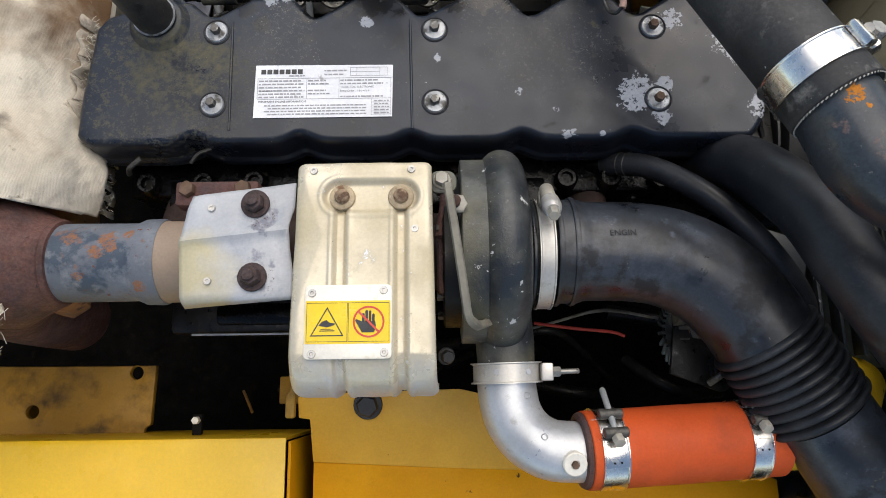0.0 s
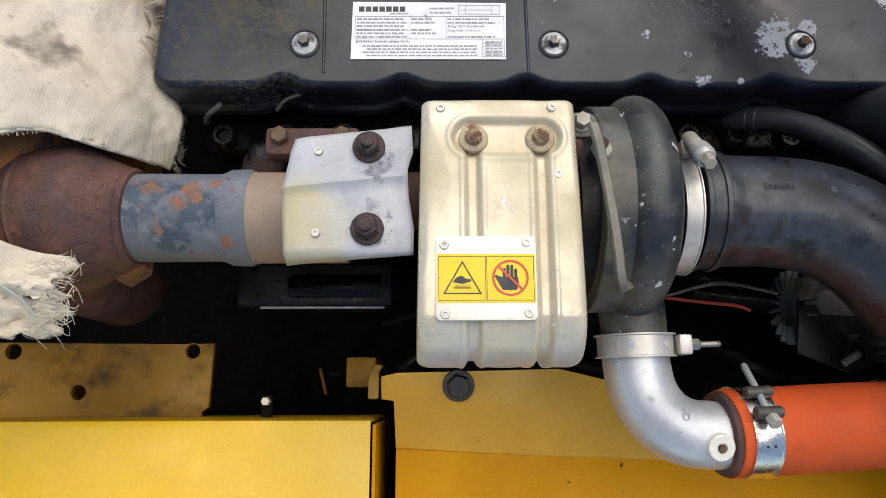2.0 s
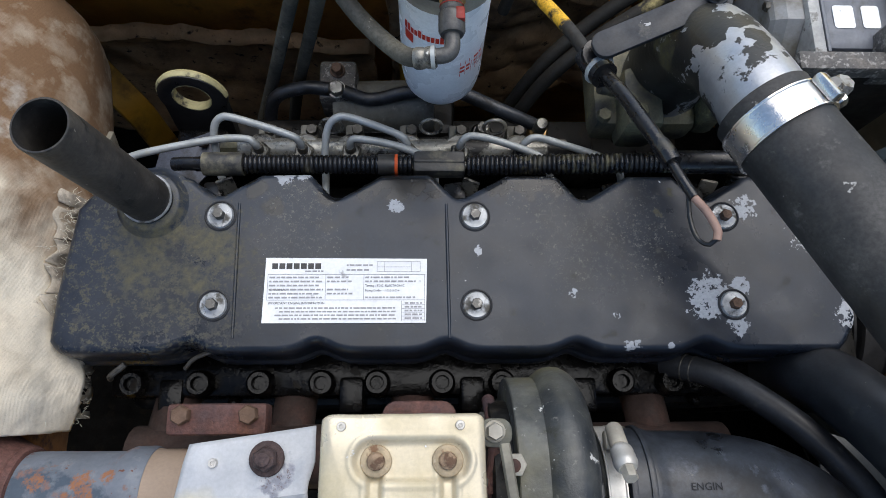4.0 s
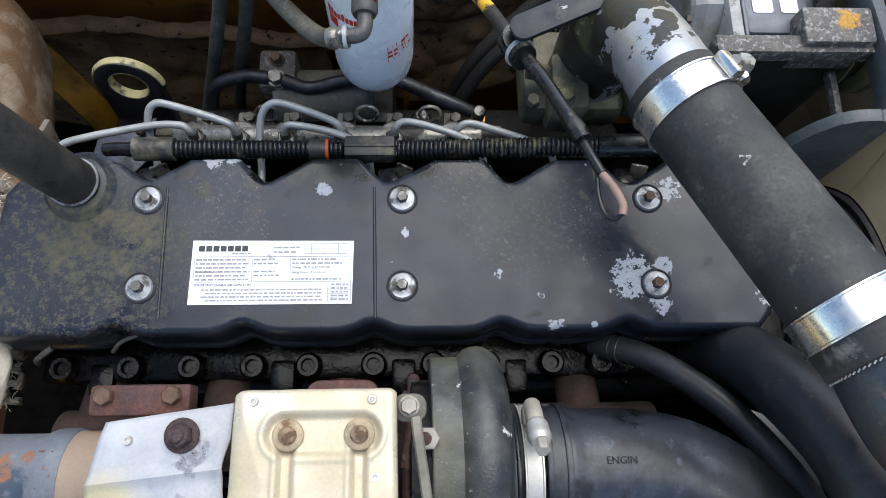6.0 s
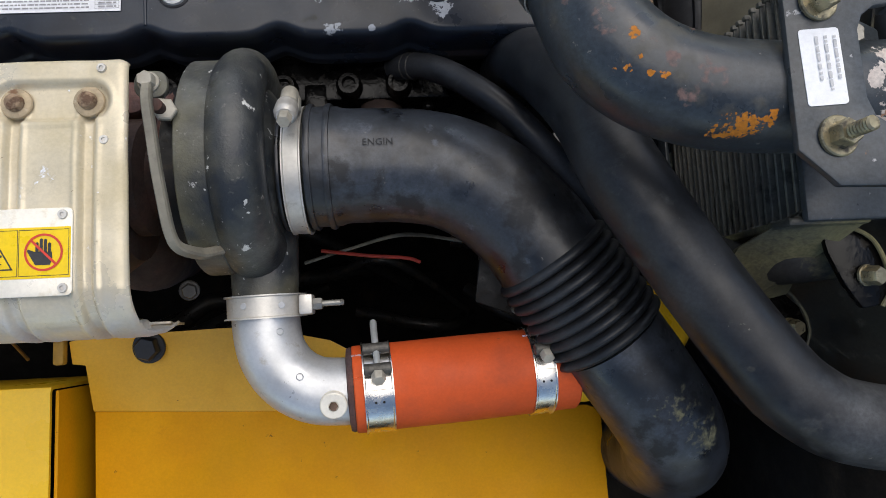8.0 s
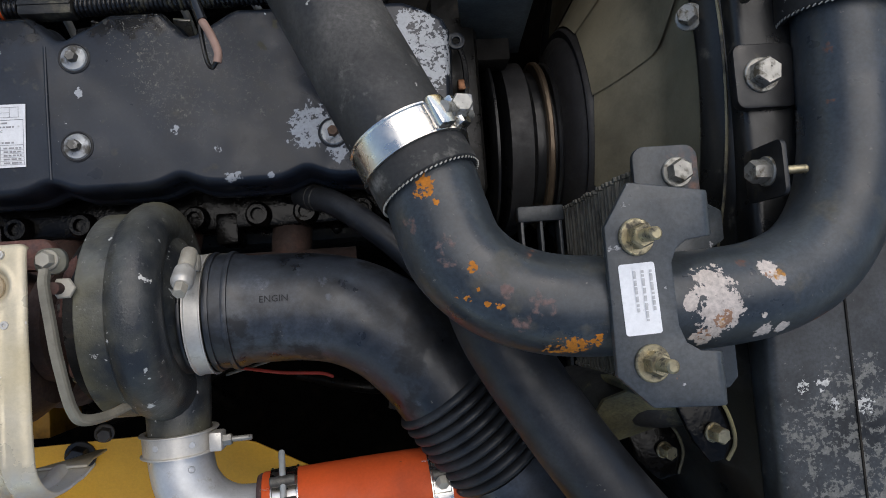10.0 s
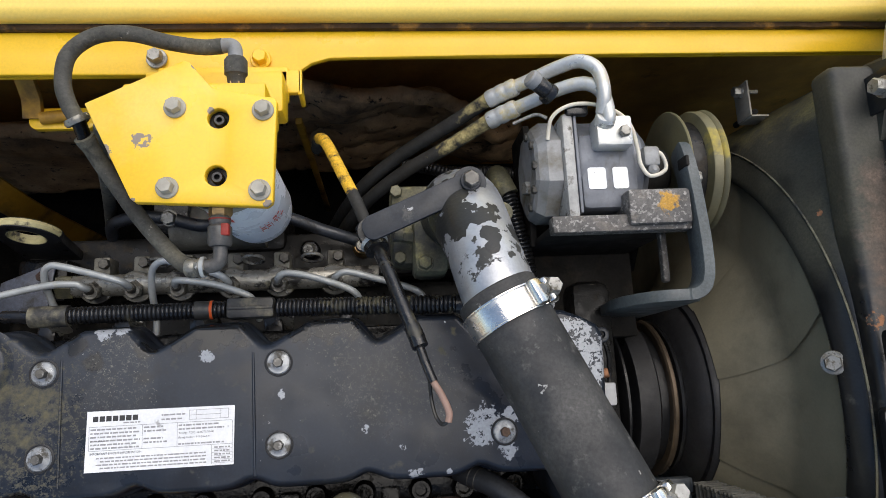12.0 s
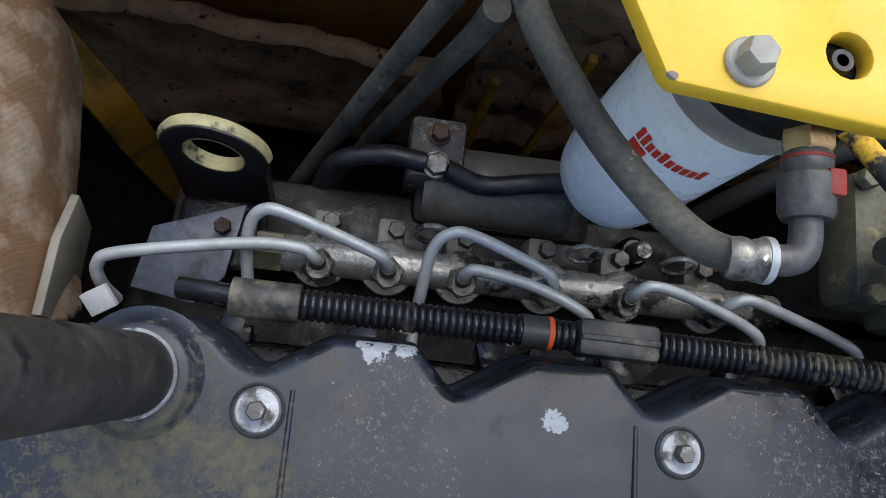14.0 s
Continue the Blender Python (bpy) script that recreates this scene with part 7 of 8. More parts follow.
part("saddle_plate", saddle_shape(), "bracket", pb, sharp=30)
part("base_plate", moved(prism([(0.480, 0.048), (0.540, 0.048), (0.5475, 0.056), (0.5475, 0.086), (0.535, 0.092), (0.535, 0.155), (0.5475, 0.162), (0.5475, 0.185), (0.535, 0.192), (0.480, 0.192)], 0.008, bevel=0.002), pose(0, 0, 1.088)), "bracket", pb)
part("stand", join(box(0.505, 0.513, 0.050, 0.19, 0.80, 1.079, 0.002), box(0.500, 0.545, 0.180, 0.188, 0.92, 1.079, 0.002)), "bracket", pb)
part("sticker", moved(prism(rounded(-0.0115, 0.0115, -0.0225, 0.0225, 0.002), 0.0004), Matrix.Translation((0.4420, 0.1235, 1.1803)) @ pose(0, 0, 0, 0, -3, 2)), "label", pb)
part("sticker_print", moved(join(*[moved(bars(-0.018, 0.010 + 0.004 * (k % 2), 0.0, 0.0018, 0.0, seed=200 + k), pose(-0.0085 + 0.0052 * (2 - k), 0, 0, 0, 0, -90)) for k in range(3)]), Matrix.Translation((0.4475, 0.1235, 1.1812)) @ pose(0, 0, 0, 0, -3, 2)), "inkfaint", pb)
for by, tx in ((0.1625, 0.443), (0.0830, 0.446)):
    bolt(pb, (tx, by, 1.1795), (0.12, 0, 1), d=0.0140, h=0.009, material="brassy", washer=0.0120, stud=0.016)
for bx, by in ((0.512, 0.216), (0.520, 0.178)):
    bolt(pb, (bx, by, 1.0925 if by > 0.19 else 1.0885), d=0.016, h=0.010, material="bolt", washer=0.012)
part("ear", moved(prism(rounded(0.478, 0.530, 0.190, 0.238, 0.010), 0.007, bevel=0.0015), pose(0, 0, 1.092)), "bracket", pb)
# Near-black lugs paint in shade under the saddle, pale beads their lit edges.
part("front_lug", moved(prism([(0.504, 0.050), (0.520, 0.048), (0.546, 0.036), (0.551, 0.0), (0.545, -0.012), (0.530, -0.014), (0.518, 0.004), (0.508, 0.028)][::-1], 0.006, bevel=0.0015), pose(0, 0, 1.062)), "oily", pb)
part("lug_rim", tube([(0.506, 0.050, 1.065), (0.520, 0.047, 1.065), (0.540, 0.037, 1.064), (0.549, 0.018, 1.064), (0.551, 0.0, 1.063), (0.544, -0.013, 1.062)], 0.0017, 8, 6), "olivedust", pb, "olive dusted bead painted as the lug's lit edge")
part("lower_lug", moved(prism([(0.500, -0.006), (0.528, 0.008), (0.546, -0.010), (0.553, -0.030), (0.547, -0.052), (0.528, -0.056), (0.508, -0.036)][::-1], 0.006, bevel=0.0015), pose(0, 0, 0.953)), "oily", pb)
part("lug_rim", tube([(0.503, -0.004, 0.956), (0.528, 0.008, 0.956), (0.545, -0.009, 0.956), (0.552, -0.030, 0.955), (0.546, -0.051, 0.954)], 0.0015, 8, 6), "olivedust", pb)
web = [(0.458, 0.037, 1.030), (0.480, 0.057, 1.084), (0.532, 0.050, 1.080), (0.516, 0.034, 1.060), (0.506, 0.022, 1.035), (0.518, 0.001, 0.985), (0.474, -0.008, 0.990), (0.450, 0.010, 1.0)]
part("skirt", join((web + [(x, y, z - 0.007) for x, y, z in web], [(0, 1, 3), (1, 2, 3), (0, 3, 4), (0, 4, 7), (4, 6, 7), (4, 5, 6)] + [(8, 11, 9), (9, 11, 10), (8, 12, 11), (8, 15, 12), (12, 15, 14), (12, 14, 13)] + [(k, k + 8, (k + 1) % 8 + 8, (k + 1) % 8) for k in range(8)]), box(0.470, 0.530, 0.046, 0.052, 0.93, 1.082, 0.002)), "olivedust", pb, "olive dusted sloping web", sharp=20)
bolt(pb, (0.534, 0.010, 1.062), (0.25, -0.1, 1), d=0.0125, h=0.011, material="brassy", washer=0.008)
bolt(pb, (0.533, -0.027, 0.955), (0.25, -0.1, 1), d=0.0125, h=0.011, material="brassy", washer=0.008)

co = thing("fin_cooler", (0.47, 0.13, 0.80), "small black finned cooler standing before the fan", "cooler")
part("end_block", box(0.4285, 0.4815, 0.208, 0.226, 0.846, 0.863, 0.003), "bracket", co)
for k in range(3):
    piece("end_bar", "coolbar", lambda: box(-0.0018, 0.0018, -0.093, 0.093, -0.02, 0.0, 0.0006), "bracket", co, pose(0.4335 + 0.0215 * k, 0.122, 0.861))
NF = 21
random.seed(61)
for k in range(NF):
    piece("fin", "coolfin", lambda: join(box(0.0, 0.030, -0.076, 0.096, -0.0013, 0.0013, 0.0004, 1), *[box(-0.0016, 0.003, y - 0.002, y + 0.002, -0.0024, 0.0024, 0.0006, 1) for y in (0.094, -0.074)]), "fin", co, pose(0.4785 + random.uniform(-0.0006, 0.0006), 0.126 + random.uniform(-0.001, 0.001), 0.873 + 0.0102 * k, random.uniform(-0.5, 0.5)))
part("core_plate", box(0.500, 0.504, 0.052, 0.215, 0.86, 1.078, 0.001), "grease", co)
part("tank", tube([(0.455, 0.035, 0.93), (0.48, 0.030, 0.985), (0.51, 0.030, 1.02), (0.55, 0.034, 1.03)], 0.022, 20), "yhose", co, "dusty olive end tank")

FY, FZ = 0.322, 0.738
sd = thing("fan_shroud", (0.6, FY, 0.2), "flaring dusty black fan shroud with a thin tan rim", "shroud")


def bell():
    """A throat ring that flares out and is flattened against the square radiator frame."""
    s = spin([(0.306, 0.59), (0.306, 0.566), (0.308, 0.560), (0.312, 0.5585), (0.318, 0.559), (0.332, 0.5635), (0.341, 0.567), (0.346, 0.5690), (0.355, 0.5725), (0.372, 0.583), (0.395, 0.600), (0.435, 0.622), (0.50, 0.652), (0.60, 0.69)], (0, 0, 0), (1, 0, 0), 120)
    out = []
    for x, y, z in s[0]:
        y, z = y + FY, z + FZ
        z = z if z < 1.04 else 1.04 + 0.042 * (1 - math.exp(-(z - 1.04) / 0.042))
        y = y if y < 0.62 else 0.62 + 0.075 * (1 - math.exp(-(y - 0.62) / 0.075))
        out.append((x, max(y, -0.30), z))
    return out, s[1]


part("bell", bell(), "dusty", sd, sharp=60)
# Thin tan line round the shroud's lip.
part("rim_edge", spin([(0.3405, -0.0012), (0.3428, -0.0022), (0.3438, -0.0008), (0.342, 0.001)], (0.5675, FY, FZ - 0.002), (1, 0, 0), 120), "rimtan", sd)
bolt(sd, (0.556, 0.356, 1.049), (-0.75, 0, 1), d=0.015, h=0.010, material="bolt", washer=0.012)
rad = thing("radiator", (0.7, 0.3, 0.13), "black steel radiator top frame, dusty with worn paint", "radiator")
part("top", box(0.5735, 0.80, -0.055, 0.655, 1.050, 1.0875, 0.009, 3), "dusty", rad)
part("core", box(0.68, 0.80, -0.055, 0.655, 0.135, 1.051, 0.002), "dark", rad)
part("front_face", box(0.640, 0.648, -0.40, -0.055, 0.45, 0.985, 0.003), "dark", rad)
part("seam", box(0.638, 0.6395, -0.055, 0.115, 1.0875, 1.0888, 0.0), "dark", rad)
part("pad", moved(prism(rounded(0.565, 0.615, 0.262, 0.314, 0.008), 0.010, bevel=0.002), pose(0, 0, 1.096)), "black", rad)
bolt(rad, (0.586, 0.288, 1.096), d=0.020, h=0.011, material="bolt", washer=0.014)


def stud_tab(bx, by, bz):
    part("tab", moved(prism(rounded(-0.020, 0.020, -0.016, 0.036, 0.006), 0.0035, holes=[hole(0, 0.012, 0.005)], bevel=0.0008), Matrix.Translation((bx + 0.012, by, bz + 0.012)) @ pose(0, 0, 0, 90, 0, 90)), "black", rad)
    bolt(rad, (bx + 0.008, by, bz + 0.028), (-1, 0, 0.15), d=0.015, h=0.012, material="bolt", washer=0.011)
    part("stud", moved(hexbolt(0.012, 0.004, 0.020, 0.007), facing((bx + 0.014, by, bz + 0.028), (1, 0, 0.05))), "brassy", rad)


stud_tab(0.556, 0.207, 1.10)
stud_tab(0.566, 0.364, 1.10)
stud_tab(0.600, 0.618, 1.085)


def wedge():
    """The stiffener at the frame's far corner: a ramp with a steep flank."""
    lo = [(0.608, 0.566), (0.652, 0.566), (0.655, 0.66), (0.612, 0.66)]
    hi = [(0.614, 0.572, 1.089), (0.650, 0.572, 1.089), (0.653, 0.652, 1.108), (0.624, 0.652, 1.108)]
    v = [(x, y, 1.045) for x, y in lo] + hi
    return v, [(3, 2, 1, 0), (4, 5, 6, 7), (0, 1, 5, 4), (1, 2, 6, 5), (2, 3, 7, 6), (3, 0, 4, 7)]


part("corner_wedge", wedge(), "dusty", rad)

fan = thing("fan", (0.55, FY, 0.3), "beige plastic engine cooling fan, at rest", "fan")
part("hub", spin([(0, -0.03), (0.05, -0.03), (0.06, -0.02), (0.11, -0.012), (0.130, 0.0), (0.134, 0.010), (0.134, 0.06), (0, 0.06)], (0.510, FY, FZ), (1, 0, 0), 56), "belt", fan)
part("hub_rim", spin([(0.130, 0.0), (0.139, -0.001), (0.142, 0.003), (0.1425, 0.055), (0.132, 0.058)], (0.514, FY, FZ), (1, 0, 0), 72), "belt", fan)
NB = 9


def blade():
    nr, nc = 14, 14
    vs, fs = [], []
    for i in range(nr + 1):
        r = 0.1445 + 0.1595 * i / nr
        chord = 1.22 * 2 * math.pi * r / NB
        pitch = radians(2.0 - 0.4 * i / nr)
        for j in range(nc + 1):
            c = (j / nc - 0.5) * chord
            camber = 0.003 * (1 - (2 * j / nc - 1) ** 2)
            t = c * math.cos(pitch) / r + 0.16 * (i / nr) ** 1.5
            vs.append((0.524 + 0.047 * min(1.0, 2.2 * i / nr) + c * math.sin(pitch) - camber, r * math.sin(t), r * math.cos(t)))
    for i in range(nr):
        for j in range(nc):
            a = i * (nc + 1) + j
            fs.append((a, a + 1, a + nc + 2, a + nc + 1))
    top = [(x - 0.003, y, z) for x, y, z in vs]
    k = len(vs)
    return vs + top, fs + [tuple(q + k for q in f[::-1]) for f in fs]


for k in range(NB):
    piece("blade", "fanblade", blade, "fan", fan, Matrix.Translation((0, FY, FZ)) @ Matrix.Rotation(radians(360 / NB * k + 8), 4, "X"))
pu = thing("fan_pulley", (0.46, FY, 0.5), "worn steel fan drive pulley with rusty grooves", "pulley")
part("wheel", spin([(0, 0), (0.08, 0), (0.095, 0.004), (0.103, 0.006), (0.103, 0.034), (0.094, 0.040), (0.094, 0.066), (0.08, 0.072), (0.05, 0.075), (0.045, 0.09), (0, 0.09)], (0.427, FY - 0.003, FZ - 0.004), (1, 0, 0), 64), "black", pu)
part("rim", spin([(0.09, -0.004), (0.105, -0.004), (0.1075, -0.002), (0.1075, 0.002), (0.105, 0.004), (0.09, 0.004)], (0.481, FY - 0.003, FZ - 0.004), (1, 0, 0), 64), "pulley", pu, "rust-worn steel rim")
part("rim", spin([(0.09, -0.003), (0.104, -0.003), (0.106, 0.0), (0.104, 0.003), (0.09, 0.003)], (0.493, FY - 0.003, FZ - 0.004), (1, 0, 0), 64), "black", pu)
part("belt", join(spin([(0.103, 0.006), (0.1070, 0.007), (0.1070, 0.033), (0.103, 0.034)], (0.427, FY - 0.003, FZ - 0.004), (1, 0, 0), 64), box(0.434, 0.460, 0.2125, 0.2185, 0.30, 0.73, 0.001)), "belt", pu)
part("guard", spin([(0.07, 0), (0.112, 0), (0.115, 0.002), (0.115, 0.005), (0.07, 0.005)], (0.414, FY - 0.003, FZ - 0.004), (1, 0, 0), 64), "black", pu)
gb = thing("front_gear_case", (0.38, 0.34, 0.5), "black iron gear case on the engine front with wires", "casting")
part("case", box(0.345, 0.398, 0.235, 0.47, 0.30, 0.88, 0.015), "grease", gb)
part("wire", tube([(0.372, 0.40, 0.90), (0.378, 0.38, 0.90), (0.379, 0.35, 0.895), (0.374, 0.31, 0.89), (0.38, 0.28, 0.88)], 0.003, 8), "conduit", gb)
part("connector", box(0.368, 0.384, 0.318, 0.345, 0.885, 0.902, 0.003), "sheet", gb)
part("connector_tip", box(0.370, 0.382, 0.35, 0.362, 0.885, 0.898, 0.002), "copper", gb)

# ---- air conditioning compressor ----
ac = thing("ac_compressor", (0.37, 0.57, 0.90), "grey air conditioning compressor with belt pulley, dusty", "compressor")
AY, AZ = 0.585, 0.952
part("rear_head", moved(join(spin([(0, 0), (0.048, 0.0), (0.053, 0.003), (0.059, 0.012), (0.059, 0.028), (0, 0.028)], (0, 0, 0), (1, 0, 0), 8)), Matrix.Translation((0.284, AY, AZ)) @ Matrix.Rotation(radians(22.5), 4, "X")), "acbody", ac, sharp=20)
part("head_plate", box(0.3125, 0.326, AY - 0.066, AY + 0.052, AZ - 0.02, AZ + 0.061, 0.005), "achead", ac)
for k in range(5):
    a = radians(20 + 36 * k)
    bolt(ac, (0.286, AY + 0.043 * math.cos(a), AZ + 0.043 * math.sin(a)), (-1, 0, 0), 0.009, 0.005, "darkbolt")
part("end_plug", moved(hexbolt(0.014, 0.007), facing((0.284, AY - 0.018, AZ + 0.008), (-1, 0, 0.3))), "bolt", ac)
part("body", join(spin([(0, 0), (0.056, 0), (0.058, 0.003), (0.058, 0.044), (0.055, 0.047), (0.055, 0.072), (0.045, 0.082), (0.03, 0.088), (0, 0.088)], (0.330, AY, AZ), (1, 0, 0), 40), box(0.330, 0.395, AY - 0.056, AY + 0.03, AZ + 0.0, AZ + 0.057, 0.008), *[box(0.326, 0.3295, AY - 0.06, AY + 0.05, AZ - 0.05, AZ + 0.060, 0.001)]), "acblue", ac)
part("paper_tag", join(*[moved(prism(rounded(x - w, x + w, AY - 0.034, AY - 0.010, 0.003), 0.0004), pose(0, 0, AZ + 0.0578)) for x, w in ((0.3475, 0.010), (0.3735, 0.0085))]), "white", ac, "two blank white paper tags")
part("port_block", join(box(0.345, 0.385, AY + 0.008, AY + 0.042, AZ + 0.05, AZ + 0.078, 0.004), spin([(0, 0), (0.010, 0), (0.010, 0.010), (0.0085, 0.012), (0, 0.012)], (0.354, AY + 0.034, AZ + 0.072), (0, 0.45, 1), 18)), "achose", ac)
bolt(ac, (0.374, AY + 0.022, AZ + 0.079), d=0.011, h=0.007, material="bolt")
part("nose", spin([(0, 0), (0.034, 0), (0.030, 0.018), (0.026, 0.03), (0, 0.03)], (0.415, AY, AZ), (1, 0, 0), 30), "yhose", ac)
part("pulley", spin([(0.02, 0.0), (0.0685, 0.0), (0.0715, 0.0005), (0.0725, 0.002), (0.0720, 0.0035), (0.050, 0.010), (0.050, 0.022), (0.0715, 0.0265), (0.0725, 0.028), (0.0725, 0.0365), (0.070, 0.038), (0.0725, 0.0395), (0.074, 0.043), (0.07, 0.046), (0.02, 0.046)], (0.452, AY, AZ - 0.008), (1, 0, 0), 64), "acpulley", ac)
part("belt", spin([(0.050, 0.011), (0.060, 0.009), (0.0605, 0.024), (0.050, 0.023)], (0.452, AY, AZ - 0.008), (1, 0, 0), 64), "grease", ac)
part("clutch_plate", join(spin([(0, 0), (0.058, 0.0), (0.060, 0.004), (0.052, 0.008), (0, 0.010)], (0.498, AY, AZ - 0.008), (1, 0, 0), 40), *[moved(disc(0.005, 0.006), facing((0.504, AY + 0.045 * math.cos(a), AZ - 0.008 + 0.045 * math.sin(a)), (1, 0, 0))) for a in (0.6, 2.7, 4.8)]), "yhose", ac)
part("sensor_block", join(box(0.398, 0.416, AY - 0.012, AY + 0.010, AZ + 0.04, AZ + 0.068, 0.003), moved(disc(0.006, 0.012), pose(0.408, AY - 0.016, AZ + 0.058))), "acbody", ac)
part("mount_ear", box(0.372, 0.440, AY - 0.078, AY - 0.040, AZ + 0.028, AZ + 0.078, 0.004), "acplate", ac)
part("cable", tube([(0.297, 0.608, 1.008), (0.301, 0.629, 1.016), (0.318, 0.641, 1.020), (0.343, 0.643, 1.021), (0.371, 0.634, 1.021), (0.386, 0.617, 1.021), (0.391, 0.592, 1.021), (0.393, 0.573, 1.021), (0.403, 0.561, 1.020), (0.421, 0.569, 1.018), (0.418, 0.587, 1.016), (0.403, 0.593, 1.012)], 0.0022, 10), "wire", ac)
part("cable_clip", box(0.318, 0.342, AY + 0.048, AY + 0.060, AZ + 0.055, AZ + 0.066, 0.002), "conduit", ac)
part("wire_tab", tube([(0.265, AY + 0.050, AZ + 0.035), (0.288, AY + 0.056, AZ + 0.045), (0.300, AY + 0.050, AZ + 0.05)], 0.002, 6), "bolt", ac)

am = thing("compressor_mount", (0.37, 0.49, 0.85), "black steel compressor mount with scuffed top edge", "bracket")
part("shelf", box(0.292, 0.442, 0.502, 0.520, 1.003, 1.021, 0.002), "acplate", am)
part("face", box(0.296, 0.438, 0.508, 0.516, 0.84, 1.003, 0.002), "dark", am)
part("side", box(0.292, 0.300, 0.508, 0.66, 0.84, 0.915, 0.002), "dark", am)
part("foot", box(0.30, 0.44, 0.40, 0.52, 0.80, 0.842, 0.004), "dark", am)
part("slot_bar", box(0.424, 0.432, 0.452, 0.512, 0.965, 0.977, 0.003), "acplate", am)
sb = thing("strap_bracket", (0.43, 0.49, 0.94), "grey-blue bent flat steel bracket bolted to the compressor", "bracket")
part("strap", sweep(curve_points([(0.446, 0.598, 1.002), (0.447, 0.560, 1.013), (0.449, 0.50, 1.018), (0.449, 0.462, 1.019), (0.4465, 0.446, 1.018), (0.4415, 0.4375, 1.018), (0.432, 0.4325, 1.018), (0.418, 0.4315, 1.018)], 6), [(-0.0055, -0.015), (0.0055, -0.015), (0.0065, -0.013), (0.0065, 0.013), (0.0055, 0.015), (-0.0055, 0.015), (-0.0065, 0.013), (-0.0065, -0.013)], lambda u: min(1.0, 0.7 + u * 10), up=(0, 0, 1)), "strap", sb, sharp=50)
foot_face = [(0.440, 1.022), (0.424, 1.0355), (0.404, 1.034), (0.390, 1.027), (0.378, 1.008), (0.370, 0.980), (0.369, 0.955), (0.380, 0.88), (0.396, 0.79), (0.460, 0.79), (0.457, 0.82), (0.448, 0.95)]
part("foot", moved(prism(foot_face, 0.012, bevel=0.001), Matrix(((1, 0, 0, 0), (0, 0, -1, 0.4252), (0, 1, 0, 0), (0, 0, 0, 1)))), "strap", sb)
part("slot", moved(box(-0.002, 0.002, -0.006, 0.006, -0.010, 0.012, 0.0015), Matrix.Translation((0.441, 0.575, 1.018))), "dark", sb)
bolt(sb, (0.455, 0.562, 1.006), (1, 0, 0), d=0.014, h=0.009, material="bolt")

for k, (dy, dz) in enumerate(((0.0, 0.0), (-0.024, -0.004))):
    hh = thing("ac_hose", (0.25, 0.66 + dy, 0.9), "aluminium air conditioning line crimped to a dusty black hose", "hose", "compressor lines")
    x = 0.004 * k
    part("metal_end", tube([(0.353 + x, 0.628 + dy * 0.5, 1.030), (0.354 + x, 0.650 + dy, 1.038 + dz), (0.350 + x, 0.676 + dy, 1.035 + dz), (0.335 + x, 0.690 + dy, 1.026 + dz), (0.315, 0.690 + dy, 1.012 + dz), (0.285, 0.683 + dy, 0.993 + dz), (0.262, 0.678 + dy, 0.979 + dz)], 0.0076, 18), "achose", hh)
    f0 = V(0.272, 0.680 + dy, 0.985 + dz)
    part("crimp", ribbed([f0, f0 + V(-0.016, -0.004, -0.010), f0 + V(-0.030, -0.008, -0.019)], 0.0100, 0.0115, 0.045, 18), "achose", hh)
    part("rubber_hose", tube([f0 + V(-0.026, -0.006, -0.016), (0.20, 0.655 + dy, 0.935 + dz), (0.14, 0.632 + dy, 0.89), (0.09, 0.605 + dy, 0.84), (0.05, 0.58 + dy, 0.74), (0.02, 0.57, 0.55)], 0.0084, 16), "yhose", hh)
vv = thing("service_valve", (0.287, 0.675, 1.0), "grey service valve with black cap on the compressor line", "valve")
part("stem", spin([(0, 0), (0.009, 0), (0.009, 0.018), (0.008, 0.020), (0, 0.020)], (0.300, 0.655, 1.022), (-0.6, 0.35, 0.3), 18), "conduit", vv)
part("cap", spin([(0, 0), (0.009, 0), (0.010, 0.003), (0.010, 0.009), (0.008, 0.011), (0, 0.011)], (0.2845, 0.664, 1.0298), (-0.6, 0.35, 0.3), 18), "acbody", vv)
part("collar", spin([(0.006, 0), (0.011, 0), (0.0115, 0.003), (0.011, 0.008), (0.006, 0.008)], (0.302, 0.653, 1.020), (-0.6, 0.35, 0.3), 20), "conduit", vv)
tbr = thing("shroud_stay", (0.60, 0.70, 0.87), "thin galvanised angle stay with a bolt", "bracket")
part("angle", join(box(0.574, 0.5765, 0.660, 0.706, 0.906, 0.938, 0.0008), box(0.5755, 0.598, 0.658, 0.6605, 0.906, 0.938, 0.0008)), "dustbolt", tbr)
part("rod", spin([(0, 0), (0.004, 0), (0.004, 0.048), (0, 0.048)], (0.5865, 0.668, 0.880), (0, 0, 1), 12), "dark", tbr)
bolt(tbr, (0.5735, 0.696, 0.924), (-1, 0, 0), d=0.012, h=0.008, material="bolt", washer=0.008)
part("stud", moved(hexbolt(0.010, 0.005, 0.014, 0.006), facing((0.5768, 0.696, 0.924), (1, 0, 0))), "dustbolt", tbr)

# ---- filter head, filter and fuel hoses ----
fh = thing("filter_bracket", (-0.04, 0.58, 1.06), "chipped yellow steel filter bracket plate with four bolts", "bracket")
PZ = 1.121
plate = [(-0.137, 0.609), (-0.096, 0.523), (-0.092, 0.520), (0.018, 0.513), (0.0225, 0.517), (0.0265, 0.608), (0.0245, 0.612), (-0.030, 0.622), (-0.050, 0.647), (-0.054, 0.648)]
part("plate", moved(prism(plate, 0.010, holes=[hole(-0.024, 0.5935, 0.0092), hole(-0.0255, 0.5415, 0.0092)], bevel=0.0015), pose(0, 0, PZ)), "plate", fh)
